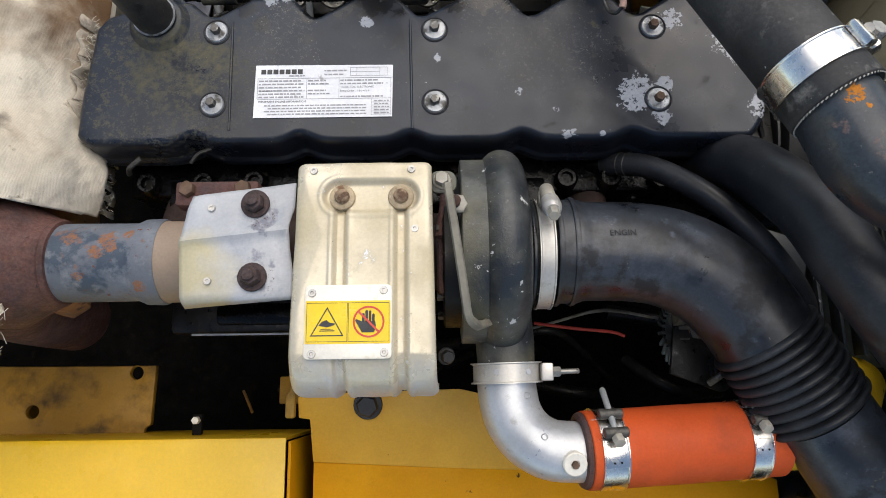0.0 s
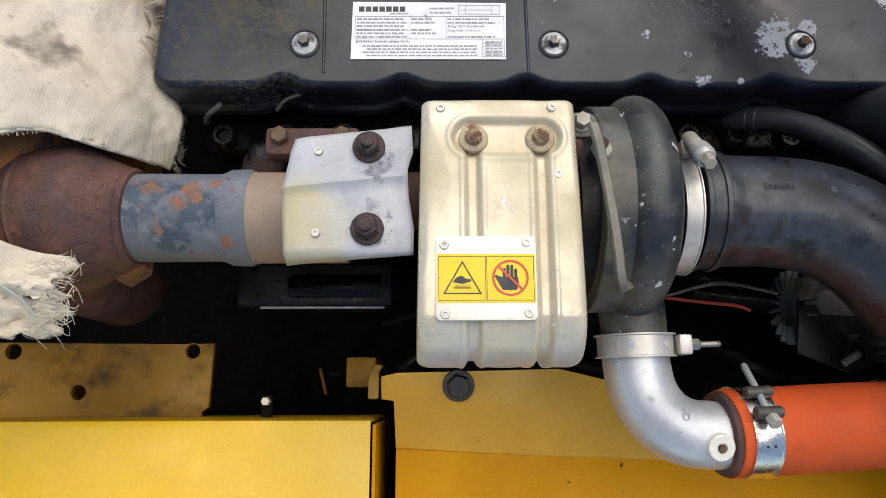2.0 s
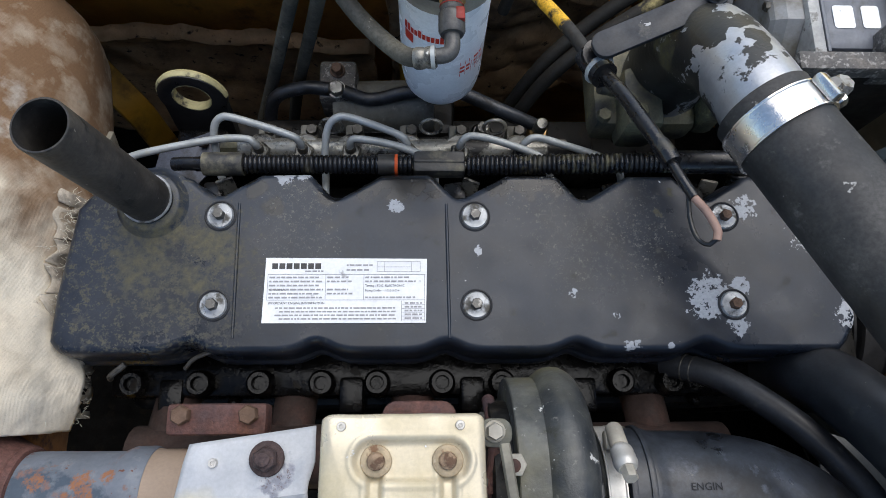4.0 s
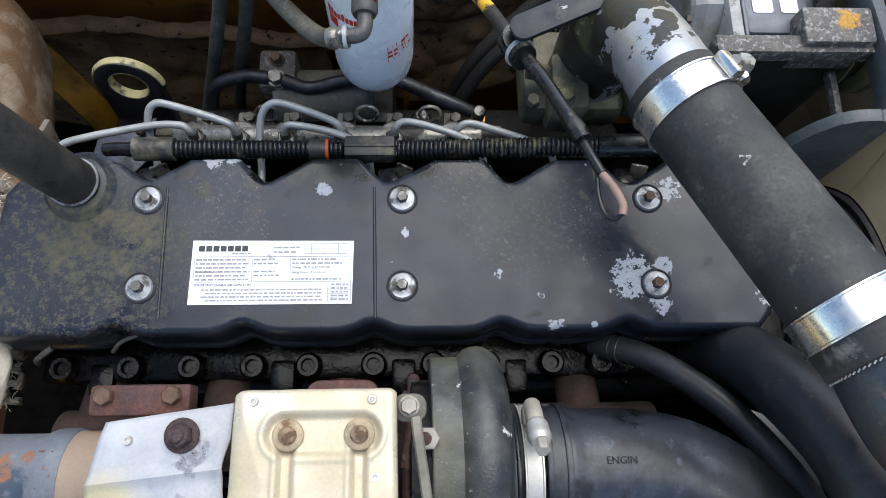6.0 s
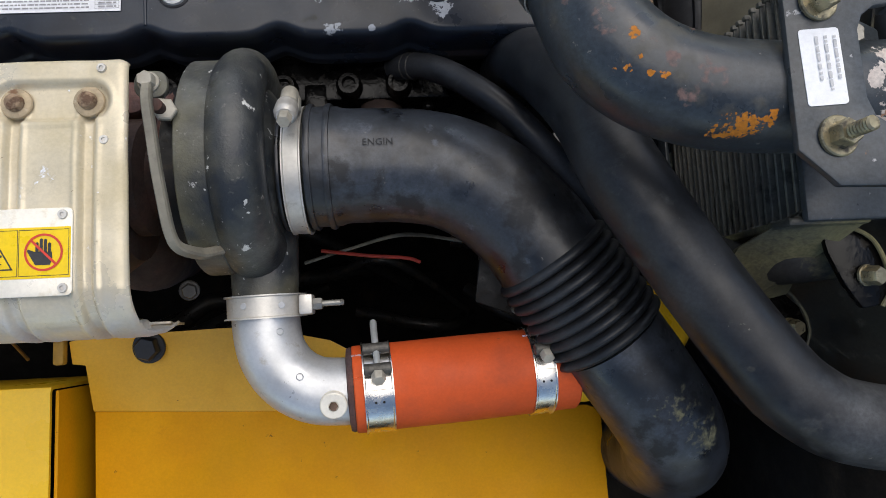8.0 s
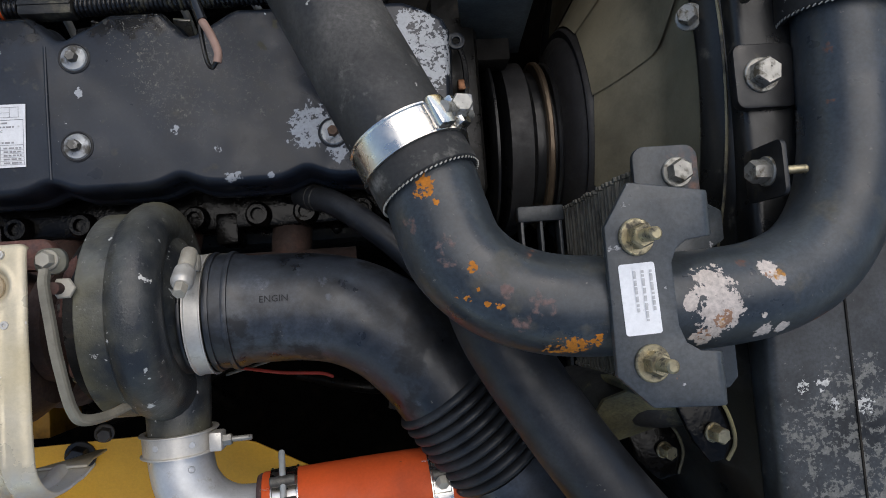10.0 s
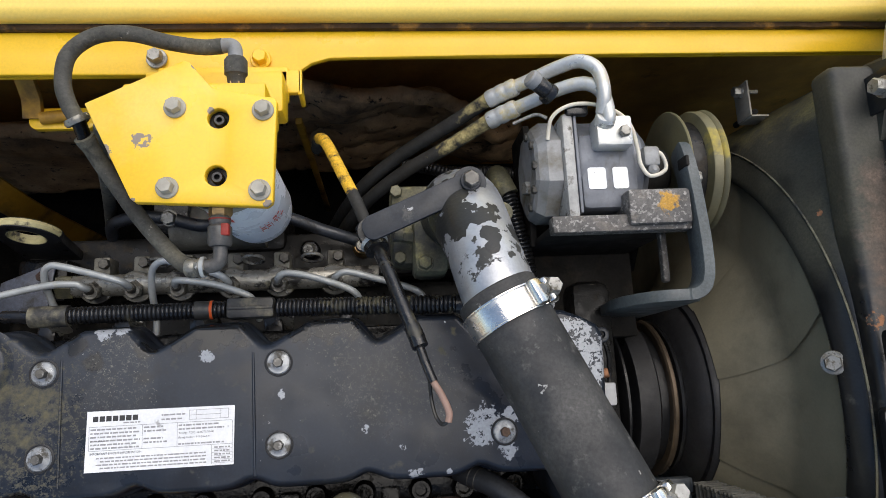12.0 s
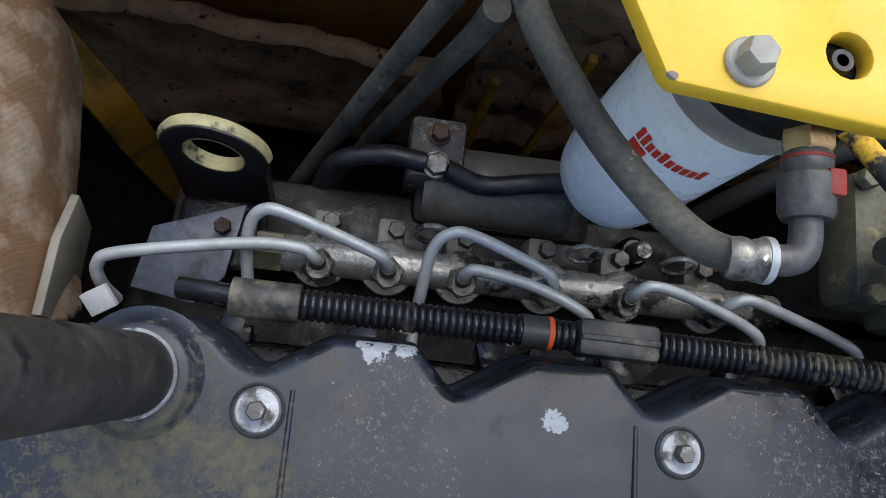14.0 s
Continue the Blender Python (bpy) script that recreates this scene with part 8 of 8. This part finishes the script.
part("back_block", box(-0.112, 0.022, 0.628, 0.672, 1.012, 1.050, 0.004), "yellow", fh)
part("foot_plate", box(-0.112, 0.022, 0.655, 0.694, 1.0025, 1.012, 0.002), "yellow", fh)
part("web", box(-0.11, 0.015, 0.612, 0.632, 1.03, 1.1105, 0.003), "yellow", fh)
part("side_tab", moved(prism([(0.0, 0.0), (0.028, 0.0), (0.030, -0.030), (0.022, -0.042), (0.014, -0.012), (0.0, -0.010)], 0.004, bevel=0.001), Matrix(((0, 0, 1, 0.036), (-1, 0, 0, 0.690), (0, 1, 0, 1.012), (0, 0, 0, 1)))), "yellow", fh)
part("side_arm", box(0.008, 0.036, 0.664, 0.690, 1.003, 1.012, 0.002), "yellow", fh)
for bx, by in ((-0.0605, 0.6035), (0.0145, 0.600), (0.0115, 0.5275), (-0.0655, 0.5315)):
    bolt(fh, (bx, by, PZ), d=0.0118, h=0.008, material="dustbolt", washer=0.0095)
for x, y in ((-0.024, 0.5935), (-0.0255, 0.5415)):
    part("inner_fitting", spin([(0.0025, 0.004), (0.0045, 0.004), (0.0055, 0.002), (0.0058, -0.006), (0.0085, -0.007), (0.0085, -0.02), (0, -0.02)], (x, y, PZ - 0.008), (0, 0, 1), 20), "conduit", fh)
bolt(fh, (-0.116, 0.708, 1.003), d=0.014, h=0.010, material="bolt", washer=0.011)
bolt(fh, (-0.008, 0.706, 1.003), d=0.014, h=0.010, material="yellow", washer=0.011)

FX, FYY = -0.030, 0.566
ff = thing("fuel_filter", (FX, FYY, 0.86), "white spin-on fuel filter hanging under the yellow bracket, red print", "filter")
part("head", spin([(0, 0), (0.044, 0), (0.047, -0.004), (0.047, -0.022), (0.043, -0.030), (0, -0.030)], (FX, FYY, PZ - 0.0105), (0, 0, 1), 40), "grease", ff)
part("collar", spin([(0.041, 0.010), (0.0440, 0.008)] + [(0.0440 + 0.0012 * (i % 2), 0.006 - 0.004 * i) for i in range(6)] + [(0.041, -0.018)], (FX, FYY, PZ - 0.040), (0, 0, 1), 40), "dustbolt", ff)
part("can", spin([(0.0, -0.036), (0.041, -0.036), (0.0418, -0.042), (0.0418, -0.205), (0.040, -0.222), (0.034, -0.236), (0.024, -0.244), (0.010, -0.2475), (0.0, -0.248)], (FX, FYY, PZ), (0, 0, 1), 48), "white", ff)


def on_can(u, v, lift=0.0004):
    """A spot on the can: u metres round it, v metres up."""
    a = u / 0.0418
    return (FX + (0.0418 + lift) * math.cos(a), FYY + (0.0418 + lift) * math.sin(a), v)


def can_patch(u0, u1, v0, v1, n=4, slant=0.0):
    vs, fs = [], []
    for i in range(n + 1):
        u = u0 + (u1 - u0) * i / n
        vs += [on_can(u, v0 + slant * (u - u0)), on_can(u, v1 + slant * (u - u0))]
    for i in range(n):
        fs.append((2 * i, 2 * i + 2, 2 * i + 3, 2 * i + 1))
    return vs, fs


UA = 0.0418 * radians(-128)
marks = [can_patch(UA - 0.014, UA - 0.003, 1.003, 1.017)]
r = random.Random(5)
for k in range(10):
    w = 0.0032
    marks.append(can_patch(UA - 0.014 + k * 0.0042, UA - 0.014 + k * 0.0042 + w, 1.019, 1.0195 + (0.0105 if k in (0, 1, 4, 9) else 0.0075), 2))
tagged(part("brand_mark", join(*marks), "signred", ff), kind="stuff")
UB = 0.0418 * radians(-48)
marks = []
for row in range(4):
    x = UB - 0.014
    while x < UB + 0.014:
        w = r.uniform(0.002, 0.006)
        marks.append(can_patch(x, x + w, 0.955 + row * 0.007, 0.959 + row * 0.007, 2) if r.random() < 0.45 else can_patch(x, x + 0.0006, 0.955 + row * 0.007, 0.961 + row * 0.007, 1))
        x += w + 0.0015
tagged(part("small_print", join(*marks), "signred", ff), kind="stuff")

fc = thing("quick_coupling", (-0.027, 0.49, 1.06), "grey fuel coupling with red lock and brass nut", "fitting")
part("nut", moved(join(hexbolt(0.018, 0.012), spin([(0, 0), (0.007, 0), (0.007, 0.02), (0, 0.02)], (0, 0, -0.012), (0, 0, 1), 16)), facing((-0.0265, 0.522, 1.098), (0, -1, -0.02))), "brass", fc)
part("body", spin([(0, 0), (0.0085, 0), (0.0095, 0.002), (0.0095, 0.006), (0.0085, 0.008), (0.0105, 0.010), (0.0105, 0.024), (0.009, 0.027), (0, 0.027)], (-0.027, 0.511, 1.098), (0, -1, -0.03), 24), "coupling", fc)
part("lock", box(-0.0245, -0.0172, 0.492, 0.503, 1.100, 1.1080, 0.0015), "dullred", fc)
part("lock_ring", spin([(0.0080, 0), (0.0097, 0), (0.0097, 0.0012), (0.0080, 0.0012)], (-0.027, 0.5085, 1.098), (0, -1, -0.03), 24), "dullred", fc)
part("elbow", tube([(-0.027, 0.487, 1.097), (-0.027, 0.474, 1.096), (-0.031, 0.4685, 1.095), (-0.042, 0.467, 1.094)], 0.0062, 16), "coupling", fc)
fl = thing("fuel_hose", (-0.08, 0.5, 1.05), "grey rubber fuel hose crimped with a bright ferrule", "hose")
part("ferrule", ribbed([(-0.039, 0.467, 1.094), (-0.047, 0.4665, 1.093), (-0.056, 0.467, 1.091)], 0.0082, 0.006, 0.06, 20), "nut", fl)
part("ferrule_ring", spin([(0.0075, -0.002), (0.0092, -0.0015), (0.0092, 0.0015), (0.0075, 0.002)], (-0.0415, 0.467, 1.0935), (1, 0, 0.1), 22), "line", fl)
part("hose", tube([(-0.050, 0.4665, 1.092), (-0.064, 0.474, 1.084), (-0.082, 0.492, 1.078), (-0.103, 0.517, 1.074), (-0.124, 0.547, 1.074), (-0.137, 0.567, 1.078), (-0.144, 0.582, 1.088), (-0.1465, 0.588, 1.095)], 0.0073, 22, 8, lambda u: 1.0 + 0.22 / (1 + math.exp((0.86 - u) * 60))), "hose", fl)
part("stub", tube([(-0.1465, 0.585, 1.090), (-0.149, 0.602, 1.104)], 0.0062, 14), "oily", fl)
ul = thing("vent_hose", (-0.1, 0.66, 1.06), "looped grey rubber hose above the yellow bracket", "hose")
part("cuff", spin([(0.007, -0.003), (0.0105, -0.003), (0.0115, 0), (0.0105, 0.003), (0.007, 0.003)], (-0.1495, 0.601, 1.103), (-0.3, 0.6, 0.3), 24), "nut", ul)
part("hose", tube([(-0.149, 0.600, 1.102), (-0.157, 0.616, 1.105), (-0.163, 0.637, 1.104), (-0.160, 0.664, 1.102), (-0.140, 0.683, 1.099), (-0.110, 0.687, 1.096), (-0.075, 0.678, 1.096), (-0.045, 0.672, 1.098), (-0.026, 0.6725, 1.099)], 0.0072, 22), "hose", ul)
part("elbow", tube([(-0.030, 0.6725, 1.0985), (-0.018, 0.673, 1.0985), (-0.0145, 0.668, 1.0985), (-0.014, 0.655, 1.0985)], 0.0068, 16), "acbody", ul)
part("coupling", spin([(0, 0), (0.0085, 0), (0.0105, 0.003), (0.0105, 0.016), (0.0085, 0.018), (0.0075, 0.026), (0, 0.026)], (-0.014, 0.661, 1.0985), (0, -1, -0.1), 22), "hose", ul)
part("nut", moved(hexbolt(0.014, 0.010), facing((-0.014, 0.637, 1.096), (0, -1, -0.1))), "brass", ul)
for pts in ([(-0.150, 0.616, 1.050), (-0.168, 0.609, 1.004), (-0.222, 0.596, 0.842), (-0.278, 0.577, 0.680), (-0.31, 0.56, 0.56)], [(-0.144, 0.594, 1.030), (-0.150, 0.600, 0.985), (-0.176, 0.604, 0.890), (-0.206, 0.602, 0.786), (-0.235, 0.595, 0.66)]):
    single("drain_hose", tube(pts, 0.0075, 16), "hose", "grey rubber hose running down behind the engine", "hose", group="hoses behind the engine")

# ---- fuel rail and injector lines ----
fr = thing("fuel_rail", (-0.08, 0.488, 0.83), "grimy steel common rail with threaded ports", "fuel rail")
part("rail", spin([(0, 0), (0.012, 0), (0.013, 0.002), (0.013, 0.36), (0.012, 0.362), (0, 0.362)], (-0.252, 0.488, 0.862), (1, 0, 0), 28), "rail", fr)
part("end_plug", spin([(0, 0), (0.0145, 0), (0.0145, 0.018), (0, 0.018)], (-0.268, 0.488, 0.862), (1, 0, 0), 6), "olive", fr)
PORTS = (-0.225, -0.178, -0.127, -0.066, -0.010, 0.056)
for px in PORTS:
    part("collar", spin([(0.011, -0.004), (0.0185, -0.003), (0.0195, 0.0), (0.0195, 0.004), (0.0180, 0.006), (0.011, 0.006)], (px, 0.486, 0.862), (0.05, -0.45, 1), 28), "rail", fr)
    part("port_nut", moved(join(hexbolt(0.0195, 0.014), spin([(0.0052, 0.0135), (0.0080, 0.0138), (0.0088, 0.0150), (0.0080, 0.0162), (0.0052, 0.0160)], (0, 0, 0), (0, 0, 1), 20)), facing((px, 0.483, 0.867), (0.05, -0.35, 1), 20)), "nut", fr)
    part("saddle", box(px - 0.010, px + 0.010, 0.500, 0.525, 0.820, 0.850, 0.003), "altcast", fr)
    bolt(fr, (px + 0.004, 0.516, 0.850), d=0.012, h=0.007, material="darkbolt")
for px in (-0.150, -0.040, 0.03):
    part("clip_ring", tube([(px + 0.012 * math.cos(a), 0.512 + 0.003 * math.sin(a), 0.872 + 0.012 * math.sin(a)) for a in [j * math.pi / 8 for j in range(17)]], 0.002, 6, 2), "rail", fr)
LINES = [
    [(-0.225, 0.481, 0.880), (-0.227, 0.482, 0.892), (-0.236, 0.486, 0.896), (-0.27, 0.485, 0.895), (-0.345, 0.470, 0.892), (-0.360, 0.462, 0.886), (-0.362, 0.452, 0.868), (-0.36, 0.445, 0.84)],
    [(-0.178, 0.481, 0.880), (-0.180, 0.484, 0.893), (-0.190, 0.489, 0.900), (-0.245, 0.505, 0.905), (-0.262, 0.506, 0.903), (-0.270, 0.496, 0.894), (-0.271, 0.475, 0.875), (-0.268, 0.455, 0.86)],
    [(-0.127, 0.481, 0.880), (-0.126, 0.484, 0.892), (-0.118, 0.486, 0.897), (-0.080, 0.480, 0.895), (-0.047, 0.468, 0.892), (-0.038, 0.460, 0.884), (-0.035, 0.44, 0.86)],
    [(-0.066, 0.481, 0.880), (-0.067, 0.485, 0.892), (-0.078, 0.492, 0.898), (-0.125, 0.507, 0.904), (-0.142, 0.506, 0.903), (-0.151, 0.495, 0.895), (-0.154, 0.470, 0.880), (-0.155, 0.445, 0.86), (-0.155, 0.405, 0.865)],
    [(-0.010, 0.481, 0.880), (-0.008, 0.485, 0.892), (0.002, 0.490, 0.897), (0.03, 0.485, 0.896), (0.07, 0.471, 0.893), (0.085, 0.460, 0.886), (0.09, 0.44, 0.86)],
    [(0.056, 0.481, 0.880), (0.060, 0.485, 0.892), (0.072, 0.489, 0.896), (0.10, 0.482, 0.894), (0.14, 0.470, 0.890), (0.16, 0.460, 0.885), (0.17, 0.44, 0.86)]]
for pts in LINES:
    ln = thing("injector_line", pts[0], "galvanised steel injector line bent from the fuel rail", "pipe", "injector lines")
    part("line", tube(pts, 0.0041, 14, 8), "line", ln)
    part("ferrule", moved(spin([(0.004, 0), (0.0058, 0.0), (0.0062, 0.002), (0.0046, 0.007), (0.004, 0.007)], (0, 0, 0), (0, 0, 1), 16), facing(pts[0], (0, 0.1, 1))), "darkbolt", ln)
cd = thing("wiring_conduit", (-0.05, 0.447, 0.90), "black corrugated wiring conduit along the valve cover", "conduit")
C = lambda x: (x, 0.4475 - 0.006 * max(0, (x + 0.02)) / 0.2, 0.921 + 0.025 * max(0.0, x) / 0.2)
part("corrugated_tube", join(ribbed([C(-0.232), C(-0.16), C(-0.06)], 0.0088, 0.0046, 0.10, 18), ribbed([C(-0.005), C(0.10), C(0.20)], 0.0094, 0.0046, 0.10, 18)), "conduit", cd)
part("sleeve", tube([C(-0.268), C(-0.25), C(-0.228)], 0.0118, 16), "sleeve", cd)
part("joint_sleeve", join(moved(box(-0.026, 0.026, -0.0115, 0.0115, -0.011, 0.0115, 0.004), pose(-0.033, 0.4475, 0.921)), box(-0.058, -0.008, 0.4455, 0.4495, 0.9315, 0.934, 0.001)), "sleeve", cd)
part("tape", tube([C(-0.094), C(-0.085), C(-0.074)], 0.0104, 16), "sleeve", cd)
part("orange_tag", tube([C(-0.0775), C(-0.0765), C(-0.0745)], 0.0106, 16), "orange", cd)
part("end_boot", tube([C(0.195), C(0.225), C(0.262)], 0.0115, 16), "conduit", cd)
part("end_plug", join(tube([(-0.300, 0.450, 0.914), (-0.285, 0.449, 0.918), (-0.266, 0.4475, 0.921)], 0.007, 14), moved(hexbolt(0.013, 0.008), facing((-0.277, 0.448, 0.919), (1, 0, 0.1)))), "conduit", cd)
lc = thing("loose_cable", (0.13, 0.43, 1.0), "stiff black cable with faded end sleeve hanging over the valve cover", "cable")
J = V(0.104, 0.505, 1.020)
part("upper_hose", tube([(0.040, 0.640, 0.90), (0.046, 0.640, 0.935), (0.056, 0.626, 0.962), (0.072, 0.588, 0.985), (0.090, 0.545, 1.005), J], 0.0066, 16), "yhose", lc, "yellow-dusted black hose")
part("joint", join(tube([J + V(-0.004, 0.012, -0.004), J, J + V(0.006, -0.016, 0.008)], 0.0125, 16), spin([(0, 0), (0.012, 0), (0.014, 0.003), (0.014, 0.008), (0, 0.01)], J + V(0, 0.004, 0.004), (0.1, -0.1, 1), 20)), "conduit", lc)
part("cable", tube([J, (0.119, 0.468, 1.040), (0.132, 0.430, 1.056), (0.141, 0.405, 1.065)], 0.0065, 14), "conduit", lc)
part("ferrule", tube([(0.1395, 0.409, 1.0635), (0.1425, 0.4015, 1.0665), (0.146, 0.390, 1.070)], 0.0078, 16), "conduit", lc)
part("lead", tube([(0.145, 0.392, 1.069), (0.150, 0.375, 1.075), (0.156, 0.358, 1.080)], 0.0042, 12), "conduit", lc)
part("end_sleeve", tube([(0.156, 0.358, 1.080), (0.163, 0.345, 1.084), (0.168, 0.331, 1.086), (0.167, 0.323, 1.0855)], 0.0032, 12), "pink", lc)
part("end_loop", tube([(0.167, 0.324, 1.0855), (0.162, 0.321, 1.081), (0.157, 0.328, 1.075), (0.154, 0.342, 1.073), (0.153, 0.356, 1.076), (0.153, 0.366, 1.078)], 0.0018, 8), "conduit", lc)
part("tie", join(spin([(0.0125, -0.003), (0.0145, 0), (0.0125, 0.003)], J + V(0.003, -0.008, 0.004), (0.3, -0.8, 0.4), 20), box(0.100, 0.108, 0.508, 0.518, 1.030, 1.038, 0.002)), "line", lc)

# lifting eye
le = thing("lifting_eye", (-0.305, 0.548, 0.70), "thick steel lifting eye with worn yellow edge", "lifting eye")
eye_o = arc(0, 0, 0.038, -20, 200, 28) + [(-0.035, -0.13), (0.035, -0.13)]
part("plate", moved(prism(eye_o[::-1], 0.012, holes=[hole(0, 0.002, 0.0215)], bevel=0.0015), Matrix.Translation((-0.308, 0.549, 0.860)) @ pose(0, 0, 0, 79, 0, -3)), "black", le)
part("worn_edge", moved(tube([(0.0345 * math.cos(radians(a)), 0.0345 * math.sin(radians(a)), -0.006) for a in range(5, 176, 9)], 0.0060, 8, 2), Matrix.Translation((-0.308, 0.549, 0.860)) @ pose(0, 0, 0, 79, 0, -3)), "worn", le)
part("worn_bore", moved(spin([(0.0206, -0.0118), (0.0214, -0.0123), (0.0220, -0.0118), (0.0218, -0.0002), (0.0206, -0.0004), (0.0202, -0.006), (0.0206, -0.0118)], (0, 0.002, 0), (0, 0, 1), 32), Matrix.Translation((-0.308, 0.549, 0.860)) @ pose(0, 0, 0, 79, 0, -3)), "worn", le)

# small things round the rail
ba = thing("banjo_block", (-0.151, 0.575, 0.78), "grey fuel block with bright banjo bolt and black hoses", "fitting")
part("block", box(-0.172, -0.128, 0.565, 0.615, 0.78, 0.835, 0.005), "acplate", ba)
bolt(ba, (-0.150, 0.575, 0.836), (0, -0.2, 1), d=0.016, h=0.010, material="bolt", washer=0.011)
bolt(ba, (-0.150, 0.600, 0.836), (0, -0.2, 1), d=0.012, h=0.012, material="rustbolt", washer=0.009)
part("hose", tube([(-0.158, 0.575, 0.838), (-0.19, 0.578, 0.835), (-0.225, 0.572, 0.82), (-0.24, 0.56, 0.77), (-0.245, 0.55, 0.70)], 0.008, 14), "rubber", ba)
part("hose", tube([(-0.142, 0.572, 0.838), (-0.11, 0.565, 0.832), (-0.07, 0.570, 0.84), (-0.02, 0.575, 0.84), (0.04, 0.555, 0.83), (0.085, 0.542, 0.815)], 0.008, 14), "rubber", ba)
fp = thing("fuel_pump_body", (-0.08, 0.57, 0.70), "corroded grey pump casting behind the rail", "pump")
part("body", box(-0.165, -0.01, 0.535, 0.60, 0.70, 0.80, 0.014), "grease", fp)
part("barrel", spin([(0, 0), (0.03, 0), (0.032, 0.005), (0.032, 0.12), (0, 0.12)], (-0.155, 0.572, 0.795), (1, 0, 0.05), 28), "altcast", fp)
for x, y, h_ in ((0.021, 0.533, 0.04), (0.089, 0.535, 0.05)):
    sn = thing("sensor", (x, y, 0.78), "small sensor with threaded cap behind the rail", "sensor", "sensors behind the rail")
    part("body", spin([(0, 0), (0.012, 0), (0.013, 0.003), (0.013, 0.02), (0.010, 0.024), (0, 0.024)], (x, y, 0.79), (0, 0, 1), 20), "conduit" if x < 0.05 else "brass", sn)
    part("cap", spin([(0, 0), (0.007, 0), (0.008, 0.004), (0.008, h_ - 0.024), (0.006, h_ - 0.02), (0, h_ - 0.02)], (x, y, 0.814), (0, -0.15, 1), 16), "rail", sn)
single("rail_shelf", box(-0.34, 0.16, 0.50, 0.56, 0.76, 0.79, 0.004), "grease", "greasy ledge behind the fuel rail", "casting")
sdp = thing("side_plate", (-0.37, 0.47, 0.80), "thin galvanised plate beside the heat wrap", "plate")
part("plate", moved(prism([(0.0, 0.0), (0.075, 0.0), (0.085, 0.06), (0.05, 0.085), (0.0, 0.09)], 0.006, bevel=0.0015), Matrix(((0.0, 0.2, 1, -0.402), (1, 0, 0, 0.425), (0, 1, -0.2, 0.80), (0, 0, 0, 1)))), "platebeige", sdp)
part("tab", moved(box(-0.009, 0.009, -0.008, 0.008, -0.003, 0.003, 0.001), Matrix.Translation((-0.358, 0.440, 0.876)) @ pose(0, 0, 0, 20, -15, 30)), "sheet", sdp)
wg = thing("wedge_bracket", (-0.33, 0.48, 0.75), "dark blue-grey gusset bracket below the lifting eye", "bracket")
part("gusset", moved(prism([(-0.355, 0.455), (-0.31, 0.448), (-0.292, 0.47), (-0.285, 0.525), (-0.348, 0.500)], 0.004, bevel=0.0008), pose(0, 0, 0.835)), "wedgeblue", wg)
bolt(wg, (-0.298, 0.505, 0.8395), d=0.011, h=0.006, material="rustdark")
part("base", box(-0.335, -0.275, 0.475, 0.53, 0.74, 0.826, 0.006), "oily", wg)
# wires between the rail and the cover, partly hidden
random.seed(17)
for k in range(7):
    x = -0.30 + 0.085 * k
    cb = thing("injector_boot", (x, 0.43, 0.86), "black injector wiring boot with metal clip behind the cover", "connector", "injector boots")
    part("boot", moved(box(-0.011, 0.011, -0.014, 0.014, -0.012, 0.012, 0.004), Matrix.Translation((x + 0.03, 0.4285, 0.872)) @ pose(0, 0, 0, -20, 0, random.uniform(-25, 25))), "conduit", cb)
    part("clip", moved(box(-0.009, 0.009, -0.002, 0.002, -0.010, 0.012, 0.001), Matrix.Translation((x + 0.045, 0.437, 0.880)) @ pose(0, 0, 0, -30, 0, random.uniform(-30, 30))), "rail", cb)
single("yellow_stay", sweep(curve_points([(-0.70, 0.825, 0.70), (-0.64, 0.785, 0.67), (-0.575, 0.745, 0.63), (-0.54, 0.717, 0.58), (-0.51, 0.690, 0.53), (-0.508, 0.682, 0.40), (-0.508, 0.682, 0.0)], 5), [(-0.022, -0.005), (0.022, -0.005), (0.024, 0.0), (0.022, 0.005), (-0.022, 0.005), (-0.024, 0.0)]), "ochre", "wide yellow steel strut behind the heat wrap, shade put into its colour", "bracket")
